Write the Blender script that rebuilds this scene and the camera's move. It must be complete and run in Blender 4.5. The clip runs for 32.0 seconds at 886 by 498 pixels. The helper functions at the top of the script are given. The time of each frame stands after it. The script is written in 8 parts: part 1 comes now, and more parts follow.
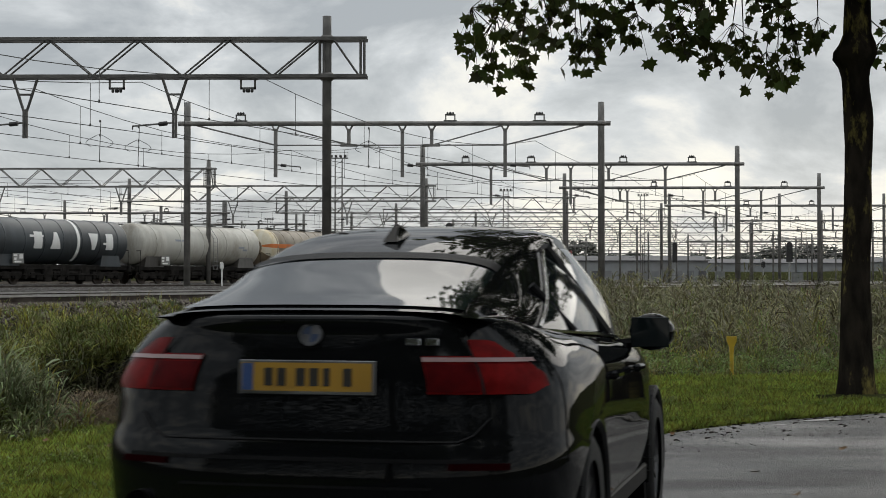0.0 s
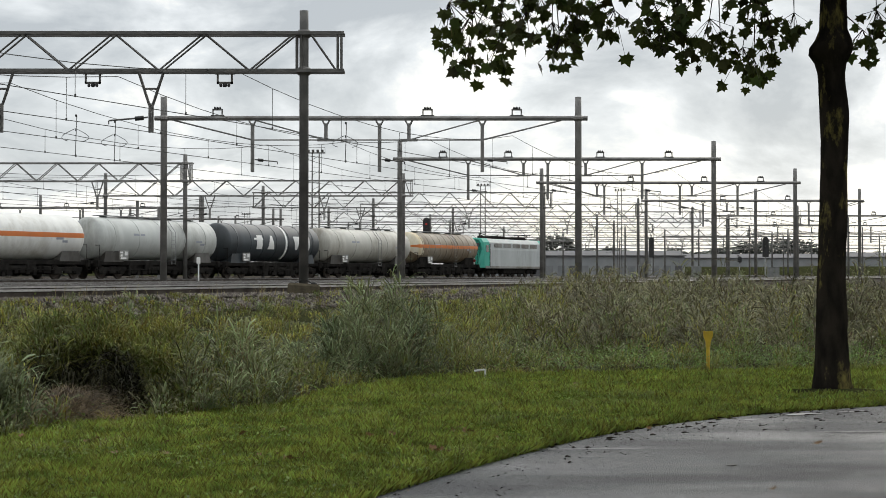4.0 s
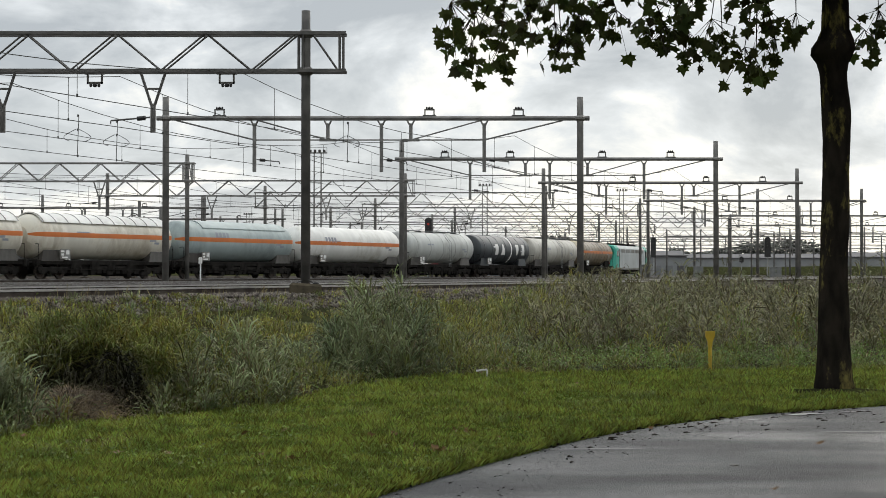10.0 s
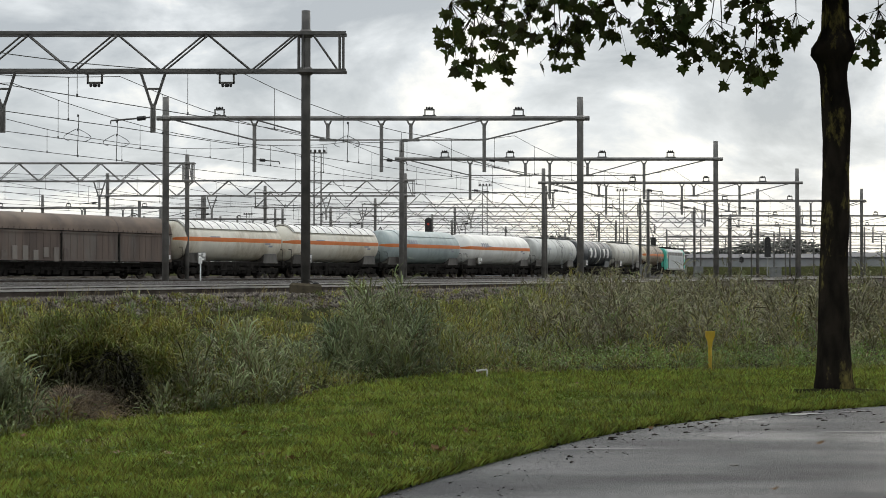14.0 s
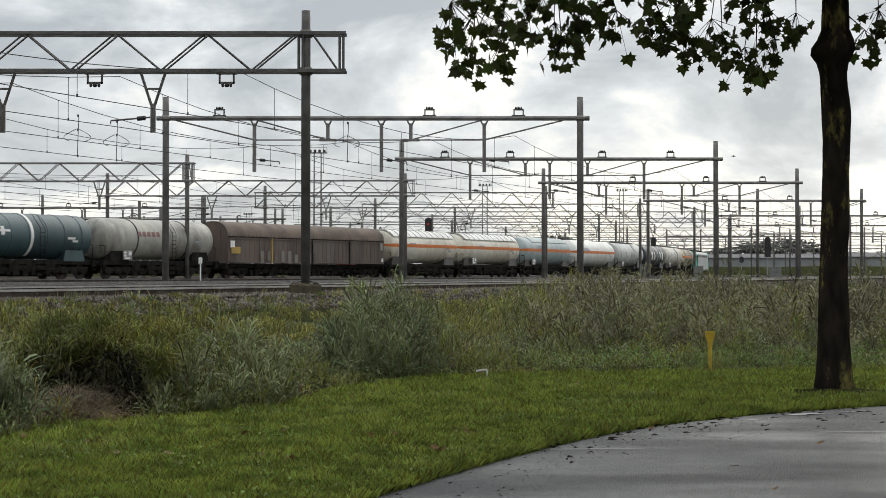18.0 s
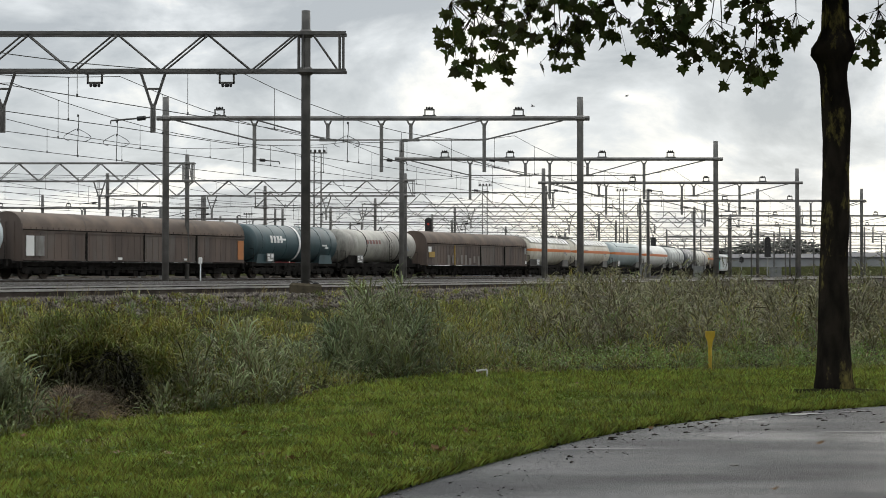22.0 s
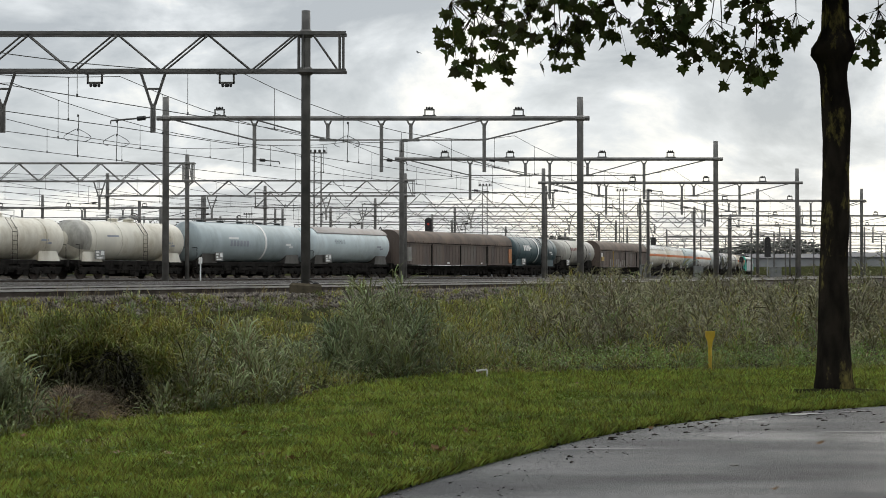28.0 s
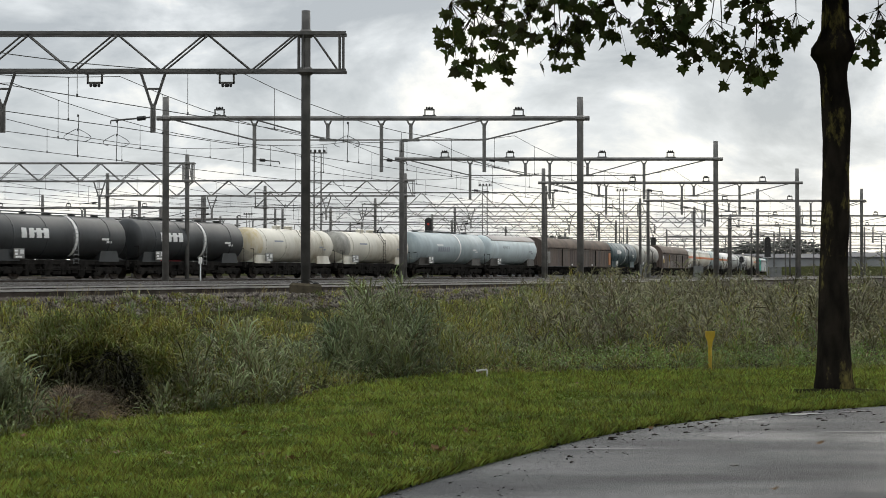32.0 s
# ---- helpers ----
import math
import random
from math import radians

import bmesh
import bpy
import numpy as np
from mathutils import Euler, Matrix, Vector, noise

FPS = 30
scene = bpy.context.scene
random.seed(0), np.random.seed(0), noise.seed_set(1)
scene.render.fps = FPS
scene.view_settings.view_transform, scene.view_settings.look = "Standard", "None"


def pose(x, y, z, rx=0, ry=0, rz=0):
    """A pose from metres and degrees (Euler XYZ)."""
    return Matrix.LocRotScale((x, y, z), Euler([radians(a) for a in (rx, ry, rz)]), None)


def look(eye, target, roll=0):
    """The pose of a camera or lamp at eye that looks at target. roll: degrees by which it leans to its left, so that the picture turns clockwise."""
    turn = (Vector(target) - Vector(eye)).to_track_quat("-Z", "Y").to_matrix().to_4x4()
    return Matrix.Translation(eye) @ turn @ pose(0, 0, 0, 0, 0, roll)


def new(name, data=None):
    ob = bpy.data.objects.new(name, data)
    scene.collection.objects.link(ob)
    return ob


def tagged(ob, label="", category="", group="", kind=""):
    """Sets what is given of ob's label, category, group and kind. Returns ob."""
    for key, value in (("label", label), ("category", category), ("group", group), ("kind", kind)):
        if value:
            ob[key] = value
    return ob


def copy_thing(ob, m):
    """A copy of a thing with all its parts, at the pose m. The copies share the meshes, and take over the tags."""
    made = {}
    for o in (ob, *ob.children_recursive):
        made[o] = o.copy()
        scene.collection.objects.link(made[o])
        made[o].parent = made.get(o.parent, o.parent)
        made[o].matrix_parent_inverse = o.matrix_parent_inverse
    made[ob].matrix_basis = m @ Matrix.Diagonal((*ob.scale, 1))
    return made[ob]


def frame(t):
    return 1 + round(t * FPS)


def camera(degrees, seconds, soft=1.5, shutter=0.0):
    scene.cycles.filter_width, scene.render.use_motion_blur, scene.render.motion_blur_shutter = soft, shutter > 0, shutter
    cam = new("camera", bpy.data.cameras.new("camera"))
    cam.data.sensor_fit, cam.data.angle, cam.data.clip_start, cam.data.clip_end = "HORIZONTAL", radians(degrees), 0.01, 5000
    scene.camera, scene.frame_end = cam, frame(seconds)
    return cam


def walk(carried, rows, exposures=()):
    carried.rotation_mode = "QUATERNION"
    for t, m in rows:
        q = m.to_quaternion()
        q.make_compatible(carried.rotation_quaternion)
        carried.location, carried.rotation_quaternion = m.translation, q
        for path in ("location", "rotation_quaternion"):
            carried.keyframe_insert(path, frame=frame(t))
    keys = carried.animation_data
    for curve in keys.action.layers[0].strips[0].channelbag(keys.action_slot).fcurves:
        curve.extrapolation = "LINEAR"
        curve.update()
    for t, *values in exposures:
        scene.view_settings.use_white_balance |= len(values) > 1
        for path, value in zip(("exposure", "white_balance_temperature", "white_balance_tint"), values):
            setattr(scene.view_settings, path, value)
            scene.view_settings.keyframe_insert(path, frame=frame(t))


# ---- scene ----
cam = camera(31.28, 32.0, 0.85, 0.3)
EYE = (0.0, 0.0, 1.40)


def aim(right, down):
    """The resting view, swung back by small steps of 1/2800 rad."""
    return pose(*EYE, 90.9 + math.degrees(down / 2800), 0, math.degrees(right / 2800))


walk(cam, [(0.0, aim(37, 9)), (0.25, aim(33, 5)), (0.5, aim(28, 1.5)), (0.75, aim(23, -1)), (1.0, aim(18, -2)), (1.25, aim(14, -2)),
           (1.5, aim(10, -1.5)), (2.0, aim(4.5, 0)), (2.5, aim(0, 0)), (3.0, aim(-3, 0)), (3.5, aim(-4, 0)), (4.5, aim(-2, 0)),
           (5.5, aim(0, 0)), (6.0, aim(0, 0)), (14.5, aim(0, 0)), (24.0, aim(0, 0)), (32.0, aim(0, 0))],
     exposures=[(0.0, 0.18), (0.5, 0.36), (1.0, 0.57), (2.5, 0.62), (3.5, 0.56), (6.0, 0.44), (32.0, 0.41)])

# ---- sky and sun ----
SUN_EL, SUN_AZ = radians(34), radians(24)      # ahead of the camera, to its right
world = bpy.data.worlds.new("overcast")
scene.world = world
world.use_nodes = True
wn, wl = world.node_tree.nodes, world.node_tree.links
wn.clear()


def wnode(kind, **kw):
    n = wn.new(kind)
    for k, v in kw.items():
        n.inputs[k].default_value = v
    return n


w_out = wnode("ShaderNodeOutputWorld")
w_bg = wnode("ShaderNodeBackground", Strength=1.0)
sky = wnode("ShaderNodeTexSky")
sky.sky_type, sky.sun_disc = "NISHITA", False
sky.sun_elevation, sky.sun_rotation = SUN_EL, SUN_AZ
w_tc = wnode("ShaderNodeTexCoord")
w_sep = wnode("ShaderNodeSeparateXYZ")
wl.new(w_tc.outputs["Generated"], w_sep.inputs[0])


def wmath(op, a, b=None, clamp=False):
    n = wn.new("ShaderNodeMath")
    n.operation, n.use_clamp = op, clamp
    for i, v in enumerate((a, b)):
        if v is None:
            continue
        if isinstance(v, (int, float)):
            n.inputs[i].default_value = v
        else:
            wl.new(v, n.inputs[i])
    return n.outputs[0]


# cloud deck: billows seen almost edge on, flattened towards the horizon
up = wmath("MAXIMUM", w_sep.outputs[2], 0.0)
n_big = wnode("ShaderNodeTexNoise", Scale=6.5, Detail=8.0, Roughness=0.58, Distortion=0.35)
n_soft = wnode("ShaderNodeTexNoise", Scale=2.1, Detail=3.0, Roughness=0.5)
w_map = wnode("ShaderNodeMapping", Location=(2.45, 0.6, 1.30), Scale=(1.0, 1.0, 2.4))
wl.new(w_tc.outputs["Generated"], w_map.inputs[0])
wl.new(w_map.outputs[0], n_big.inputs["Vector"])
wl.new(w_map.outputs[0], n_soft.inputs["Vector"])
cl = wmath("ADD", wmath("ADD", wmath("MULTIPLY", n_big.outputs[0], 1.25), wmath("MULTIPLY", n_soft.outputs[0], 0.55)), -0.405)
# thinner, brighter cloud low over the horizon and towards the sun
low = wmath("POWER", wmath("SUBTRACT", 1.0, wmath("MULTIPLY", up, 4.6, True), True), 1.5)
sunv = Vector((math.sin(radians(13)) * math.cos(radians(3.5)), math.cos(radians(13)) * math.cos(radians(3.5)), math.sin(radians(3.5))))
w_dot = wn.new("ShaderNodeVectorMath")
w_dot.operation = "DOT_PRODUCT"
w_dot.inputs[1].default_value = sunv
wl.new(w_tc.outputs["Generated"], w_dot.inputs[0])
near_sun = wmath("POWER", wmath("MAXIMUM", w_dot.outputs["Value"], 0.0), 110.0)
thin = wmath("ADD", wmath("ADD", cl, wmath("MULTIPLY", low, 0.19)), wmath("MULTIPLY", near_sun, 0.105))
ramp = wn.new("ShaderNodeValToRGB")
els = ramp.color_ramp.elements
els[0].position, els[0].color = 0.40, (0.355, 0.38, 0.40, 1)
els[1].position, els[1].color = 0.78, (0.96, 0.93, 0.81, 1)
for p, c in ((0.50, (0.465, 0.489, 0.503, 1)), (0.575, (0.575, 0.599, 0.612, 1)), (0.65, (0.77, 0.763, 0.725, 1))):
    e = els.new(p)
    e.color = c
wl.new(thin, ramp.inputs[0])
w_mix = wn.new("ShaderNodeMix")
w_mix.data_type = "RGBA"
w_mix.inputs["Factor"].default_value = 0.93
w_sc = wn.new("ShaderNodeVectorMath")
w_sc.operation = "SCALE"
w_sc.inputs["Scale"].default_value = 0.10
wl.new(sky.outputs[0], w_sc.inputs[0])
wl.new(w_sc.outputs[0], w_mix.inputs["A"])
wl.new(ramp.outputs[0], w_mix.inputs["B"])
# an overcast dome is brighter overhead than near the horizon
overhead = wmath("ADD", 1.0, wmath("MULTIPLY", wmath("MULTIPLY", wmath("SUBTRACT", up, 0.22), 1.6, True), 0.85))
wl.new(overhead, w_bg.inputs["Strength"])
wl.new(w_mix.outputs["Result"], w_bg.inputs["Color"])
wl.new(w_bg.outputs[0], w_out.inputs[0])

sun_data = bpy.data.lights.new("sun", "SUN")
sun_data.energy, sun_data.angle, sun_data.color = 0.8, radians(50), (1.0, 0.95, 0.86)
sun = new("sun", sun_data)
sun.matrix_world = look((0, 0, 60), (-math.sin(SUN_AZ) * math.cos(SUN_EL), -math.cos(SUN_AZ) * math.cos(SUN_EL), 60 - math.sin(SUN_EL)))


# ---- materials ----
def mat(name, c1, c2=None, scale=3.0, rough=0.7, metal=0.0, bump=0.15, bscale=None, dirt=None, dirt_at=0.55, coat=0.0, random_hue=0.0, stretch=(1, 1, 1), spread=0.12):
    """Principled paint with a two-scale mottle, fine relief, and stains of a dirt colour."""
    m = bpy.data.materials.new(name)
    m.use_nodes = True
    nt = m.node_tree
    N, L = nt.nodes, nt.links
    b = N["Principled BSDF"]
    c2 = c2 or tuple(v * 0.72 for v in c1)
    tc = N.new("ShaderNodeTexCoord")
    mp = N.new("ShaderNodeMapping")
    mp.inputs["Scale"].default_value = stretch
    L.new(tc.outputs["Object"], mp.inputs[0])
    n1 = N.new("ShaderNodeTexNoise")
    n1.inputs["Scale"].default_value, n1.inputs["Detail"].default_value = scale, 6
    L.new(mp.outputs[0], n1.inputs["Vector"])
    r1 = N.new("ShaderNodeValToRGB")
    r1.color_ramp.elements[0].position, r1.color_ramp.elements[1].position = 0.5 - spread, 0.5 + spread
    r1.color_ramp.elements[0].color, r1.color_ramp.elements[1].color = (*c2, 1), (*c1, 1)
    L.new(n1.outputs[0], r1.inputs[0])
    col = r1.outputs[0]
    if dirt:
        n2 = N.new("ShaderNodeTexNoise")
        n2.inputs["Scale"].default_value, n2.inputs["Detail"].default_value, n2.inputs["Roughness"].default_value = scale * 0.45, 8, 0.7
        L.new(mp.outputs[0], n2.inputs["Vector"])
        r2 = N.new("ShaderNodeValToRGB")
        r2.color_ramp.elements[0].position, r2.color_ramp.elements[1].position = dirt_at - 0.06, dirt_at + 0.14
        L.new(n2.outputs[0], r2.inputs[0])
        mx = N.new("ShaderNodeMix")
        mx.data_type = "RGBA"
        L.new(r2.outputs[0], mx.inputs["Factor"])
        L.new(col, mx.inputs["A"])
        mx.inputs["B"].default_value = (*dirt, 1)
        col = mx.outputs["Result"]
    if random_hue:
        oi = N.new("ShaderNodeNewGeometry")
        hv = N.new("ShaderNodeHueSaturation")
        mr = N.new("ShaderNodeMapRange")
        mr.inputs["To Min"].default_value, mr.inputs["To Max"].default_value = 1 - random_hue, 1 + random_hue
        L.new(oi.outputs["Random Per Island"], mr.inputs["Value"])
        L.new(mr.outputs[0], hv.inputs["Value"])
        mh = N.new("ShaderNodeMapRange")
        mh.inputs["To Min"].default_value, mh.inputs["To Max"].default_value = 0.5 - random_hue * 0.09, 0.5 + random_hue * 0.05
        L.new(oi.outputs["Random Per Island"], mh.inputs["Value"])
        L.new(mh.outputs[0], hv.inputs["Hue"])
        L.new(col, hv.inputs["Color"])
        col = hv.outputs[0]
    L.new(col, b.inputs["Base Color"])
    b.inputs["Roughness"].default_value, b.inputs["Metallic"].default_value = rough, metal
    if rough >= 0.85:
        b.inputs["Specular IOR Level"].default_value = 0.0
    b.inputs["Coat Weight"].default_value = coat
    b.inputs["Coat Roughness"].default_value = 0.03
    if bump:
        n3 = N.new("ShaderNodeTexNoise")
        n3.inputs["Scale"].default_value, n3.inputs["Detail"].default_value = bscale or scale * 9, 5
        L.new(mp.outputs[0], n3.inputs["Vector"])
        bp = N.new("ShaderNodeBump")
        bp.inputs["Strength"].default_value, bp.inputs["Distance"].default_value = bump, 0.02
        L.new(n3.outputs[0], bp.inputs["Height"])
        L.new(bp.outputs[0], b.inputs["Normal"])
    return m


def leafy(name, c1, c2, scale=0.6, trans=0.25, rough=0.6, hue=0.35):
    """Blades and leaves: colour varies by patch and by piece, some light passes through."""
    m = mat(name, c1, c2, scale=scale, rough=rough, bump=0, random_hue=hue)
    N, L = m.node_tree.nodes, m.node_tree.links
    b, o = N["Principled BSDF"], N["Material Output"]
    b.inputs["Specular IOR Level"].default_value = 0.18
    tr = N.new("ShaderNodeBsdfTranslucent")
    L.new(b.inputs["Base Color"].links[0].from_socket, tr.inputs["Color"])
    ms = N.new("ShaderNodeMixShader")
    ms.inputs[0].default_value = trans
    L.new(b.outputs[0], ms.inputs[1])
    L.new(tr.outputs[0], ms.inputs[2])
    L.new(ms.outputs[0], o.inputs[0])
    return m


def glow(name, c, strength):
    m = mat(name, c, bump=0, rough=0.3)
    b = m.node_tree.nodes["Principled BSDF"]
    b.inputs["Emission Color"].default_value = (*c, 1)
    b.inputs["Emission Strength"].default_value = strength
    return m


STEEL = mat("galvanised mast steel", (0.215, 0.21, 0.20), (0.13, 0.127, 0.12), scale=1.5, rough=0.6, metal=0.3, dirt=(0.09, 0.075, 0.06), dirt_at=0.6)
STEEL_OLD = mat("dark weathered mast steel", (0.12, 0.115, 0.108), (0.07, 0.068, 0.064), scale=2, rough=0.65, metal=0.2)
WIRE = mat("copper wire", (0.06, 0.06, 0.055), rough=0.6, metal=0.3, bump=0)
RUBBER = mat("black insulator", (0.02, 0.02, 0.02), rough=0.5, bump=0)
CONCRETE = mat("concrete", (0.36, 0.35, 0.32), (0.25, 0.245, 0.23), scale=3, rough=0.9, bump=0.3)
FOOTING = mat("stained footing concrete", (0.085, 0.072, 0.058), (0.05, 0.043, 0.036), scale=3, rough=0.9, bump=0.3)
GREY_ZINC = mat("zinc grey", (0.30, 0.31, 0.31), (0.22, 0.22, 0.22), rough=0.55, metal=0.3)


# ---- mesh helpers ----
def part(name, bm, material, parent=None, label="", smooth=False):
    me = bpy.data.meshes.new(name)
    bm.to_mesh(me)
    bm.free()
    if material:
        me.materials.append(material)
    if smooth:
        me.polygons.foreach_set("use_smooth", [True] * len(me.polygons))
    ob = new(name, me)
    if parent is not None:
        ob.parent = parent
    return tagged(ob, label) if label else ob


def mesh_part(name, verts, faces, material, parent=None, label="", smooth=False):
    me = bpy.data.meshes.new(name)
    me.from_pydata(verts, [], faces)
    if material:
        me.materials.append(material)
    if smooth:
        me.polygons.foreach_set("use_smooth", [True] * len(me.polygons))
    ob = new(name, me)
    if parent is not None:
        ob.parent = parent
    return tagged(ob, label) if label else ob


def shared(name, me, parent, m):
    """Another part on a mesh that is already there."""
    ob = new(name, me)
    ob.parent = parent
    ob.matrix_basis = m
    return ob


def thing(name, label, category, m=None, group="", kind=""):
    ob = new(name)
    ob.empty_display_size = 0.3
    if m is not None:
        ob.matrix_basis = m
    return tagged(ob, label, category, group, kind)


def box(bm, x0, x1, y0, y1, z0, z1, bevel=0.0, m=None):
    r = bmesh.ops.create_cube(bm, size=1.0)
    vs = r["verts"]
    for v in vs:
        v.co = Vector(((x0 + x1) / 2 + v.co.x * (x1 - x0), (y0 + y1) / 2 + v.co.y * (y1 - y0), (z0 + z1) / 2 + v.co.z * (z1 - z0)))
        if m is not None:
            v.co = m @ v.co
    if bevel:
        es = list({e for v in vs for e in v.link_edges})
        bmesh.ops.bevel(bm, geom=es, offset=bevel, segments=1, affect="EDGES")


def rod(bm, a, b, r, n=6, r2=None):
    """A round bar from a to b."""
    a, b = Vector(a), Vector(b)
    d = b - a
    q = d.to_track_quat("Z", "Y").to_matrix()
    rings = []
    for p, rr in ((a, r), (b, r if r2 is None else r2)):
        rings.append([bm.verts.new(p + q @ Vector((rr * math.cos(2 * math.pi * i / n), rr * math.sin(2 * math.pi * i / n), 0))) for i in range(n)])
    for i in range(n):
        j = (i + 1) % n
        bm.faces.new((rings[0][i], rings[0][j], rings[1][j], rings[1][i]))
    bm.faces.new(rings[0][::-1])
    bm.faces.new(rings[1])


def lathe(bm, prof, n=32, axis="x", a0=0.0, a1=2 * math.pi, centre=(0, 0, 0), caps=True):
    """Turn a profile of (along, radius) round an axis."""
    full = abs(a1 - a0 - 2 * math.pi) < 1e-6
    cnt = n if full else n + 1
    rings = []
    for u, r in prof:
        ring = []
        for i in range(cnt):
            a = a0 + (a1 - a0) * i / n
            c, s = r * math.cos(a), r * math.sin(a)
            p = {"x": (u, c, s), "y": (c, u, s), "z": (c, s, u)}[axis]
            ring.append(bm.verts.new(Vector(p) + Vector(centre)))
        rings.append(ring)
    for k in range(len(rings) - 1):
        for i in range(n):
            j = (i + 1) % cnt
            bm.faces.new((rings[k][i], rings[k][j], rings[k + 1][j], rings[k + 1][i]))
    if caps and full:
        bm.faces.new(rings[0][::-1])
        bm.faces.new(rings[-1])
    bmesh.ops.recalc_face_normals(bm, faces=bm.faces)


def words(name, text, size, material, parent, m, depth=0.004, label=""):
    cu = bpy.data.curves.new(name, "FONT")
    cu.body, cu.size, cu.extrude, cu.align_x, cu.align_y = text, size, depth, "CENTER", "CENTER"
    cu.resolution_u = 3
    tmp = bpy.data.objects.new("tmp", cu)
    scene.collection.objects.link(tmp)
    me = bpy.data.meshes.new_from_object(tmp.evaluated_get(bpy.context.evaluated_depsgraph_get()))
    bpy.data.objects.remove(tmp)
    me.materials.clear()
    me.materials.append(material)
    ob = new(name, me)
    ob.parent = parent
    ob.matrix_basis = m
    return tagged(ob, label) if label else ob


# ---- the lie of the land ----
TAN, COS = math.tan(radians(23.5)), math.cos(radians(23.5))


def offset(x, y):
    """Distance to the right of the line of the main masts, which runs along the tracks."""
    return (x + 4.4 - (y - 51.5) * TAN) * COS


def sstep(a, b, v):
    t = min(1.0, max(0.0, (v - a) / (b - a)))
    return t * t * (3 - 2 * t)


def base_z(y):
    return -0.022 * (min(max(y, -20), 18) - 6) - 0.0115 * (min(max(y, 18), 26) - 18)


ROAD_EDGE = [(-6.5, -14), (-4.6, -4), (-3.4, 2), (-2.2, 6), (-0.47, 10.6), (0.55, 13.4), (1.84, 16.3), (3.38, 18.4), (5.66, 20.2), (9, 21.9), (14, 23.2), (24, 24.6), (60, 27), (140, 31)]


def smooth_line(pts, k=4):
    out = []
    for i in range(len(pts) - 1):
        p0, p1, p2, p3 = (Vector(pts[max(0, min(len(pts) - 1, i + d))]) for d in (-1, 0, 1, 2))
        for j in range(k):
            t = j / k
            out.append(0.5 * ((2 * p1) + (p2 - p0) * t + (2 * p0 - 5 * p1 + 4 * p2 - p3) * t * t + (3 * p1 - p0 - 3 * p2 + p3) * t ** 3))
    out.append(Vector(pts[-1]))
    return out


ROAD_LINE = smooth_line(ROAD_EDGE, 5)
_rx, _ry = np.array([p.x for p in ROAD_LINE]), np.array([p.y for p in ROAD_LINE])


def road_y(x):
    return float(np.interp(x, _rx, _ry))


LAWN_EDGE = [(-30, 8), (-8, 11.5), (-4.17, 14.9), (-4.0, 16.1), (-3.5, 17.3), (-2.97, 18.0), (-2.55, 18.7), (-2.05, 19.4), (-1.68, 22.6), (-0.49, 25.6), (1.5, 27.0), (4.6, 27.6), (9, 28.6), (20, 31), (140, 45)]


def lawn_y(x):
    for (xa, ya), (xb, yb) in zip(LAWN_EDGE, LAWN_EDGE[1:]):
        if x <= xb:
            return ya + (yb - ya) * (x - xa) / (xb - xa)
    return LAWN_EDGE[-1][1]


RAIL_Z = 1.05
BED_Z = 0.86


def ground_z(x, y):
    """Lawn level near the road, a dug hollow, then a bank up to the track bed."""
    o = offset(x, y)
    b = base_z(y)
    n = noise.noise((x * 0.35, y * 0.35, 0.0))
    bank = sstep(12.0, 4.4, o) * 0.72 + sstep(7.0, 4.2, o) * 0.28
    z = b + (BED_Z - 0.02 - b) * bank
    if o > 4.5 and y > lawn_y(x):
        z += 0.10 * n * sstep(0, 2, y - lawn_y(x))
    # hollow with dead grass
    d = math.hypot((x + 4.05) / 0.8, (y - 18.4) / 1.5)
    if d < 1:
        z -= 0.42 * (1 - d * d) ** 0.5
    return z


def grid_sheet(name, xs, ys, fz, material, parent=None):
    verts = [(x, y, fz(x, y)) for y in ys for x in xs]
    w = len(xs)
    faces = [(j * w + i, j * w + i + 1, (j + 1) * w + i + 1, (j + 1) * w + i) for j in range(len(ys) - 1) for i in range(w - 1)]
    return mesh_part(name, verts, faces, material, parent, smooth=True)


def ground_material():
    m = mat("soil under grass", (0.048, 0.052, 0.022), (0.030, 0.032, 0.015), scale=1.2, rough=0.95, bump=0.6, bscale=30, dirt=(0.035, 0.026, 0.016), dirt_at=0.6)
    return m


SOIL = ground_material()
xs = sorted(set([-2000, -900, -400, -200, -120, -80, -50, -30] + [round(-22 + 0.5 * i, 2) for i in range(101)] + [30, 36, 44, 60, 90, 140, 220, 400, 900, 2000]))
ys = sorted(set([-400, -100, -40, -20, -10, -4] + [round(0.5 * i, 2) for i in range(0, 141)] + [75, 80, 90, 100, 120, 150, 200, 260, 350, 500, 800, 1400, 3000, 4800]))
ground = grid_sheet("ground", xs, ys, ground_z, SOIL)
tagged(ground, "wide flat ground of soil under rough grass", "ground", kind="structure")

# track bed: gravel over the whole yard, a little above the soil
BALLAST = mat("grey brown ballast", (0.092, 0.083, 0.073), (0.034, 0.030, 0.026), scale=14, rough=0.95, bump=0.9, bscale=22, dirt=(0.06, 0.05, 0.04), dirt_at=0.56, spread=0.2)
SIN_T, COS_T = math.sin(radians(23.5)), math.cos(radians(23.5))


def yard(u, o, z=0.0):
    """A place u metres along the main tracks from the first mast, o metres to the right of the masts."""
    return Vector((-4.4 + u * SIN_T + o * COS_T, 51.5 + u * COS_T - o * SIN_T, z))


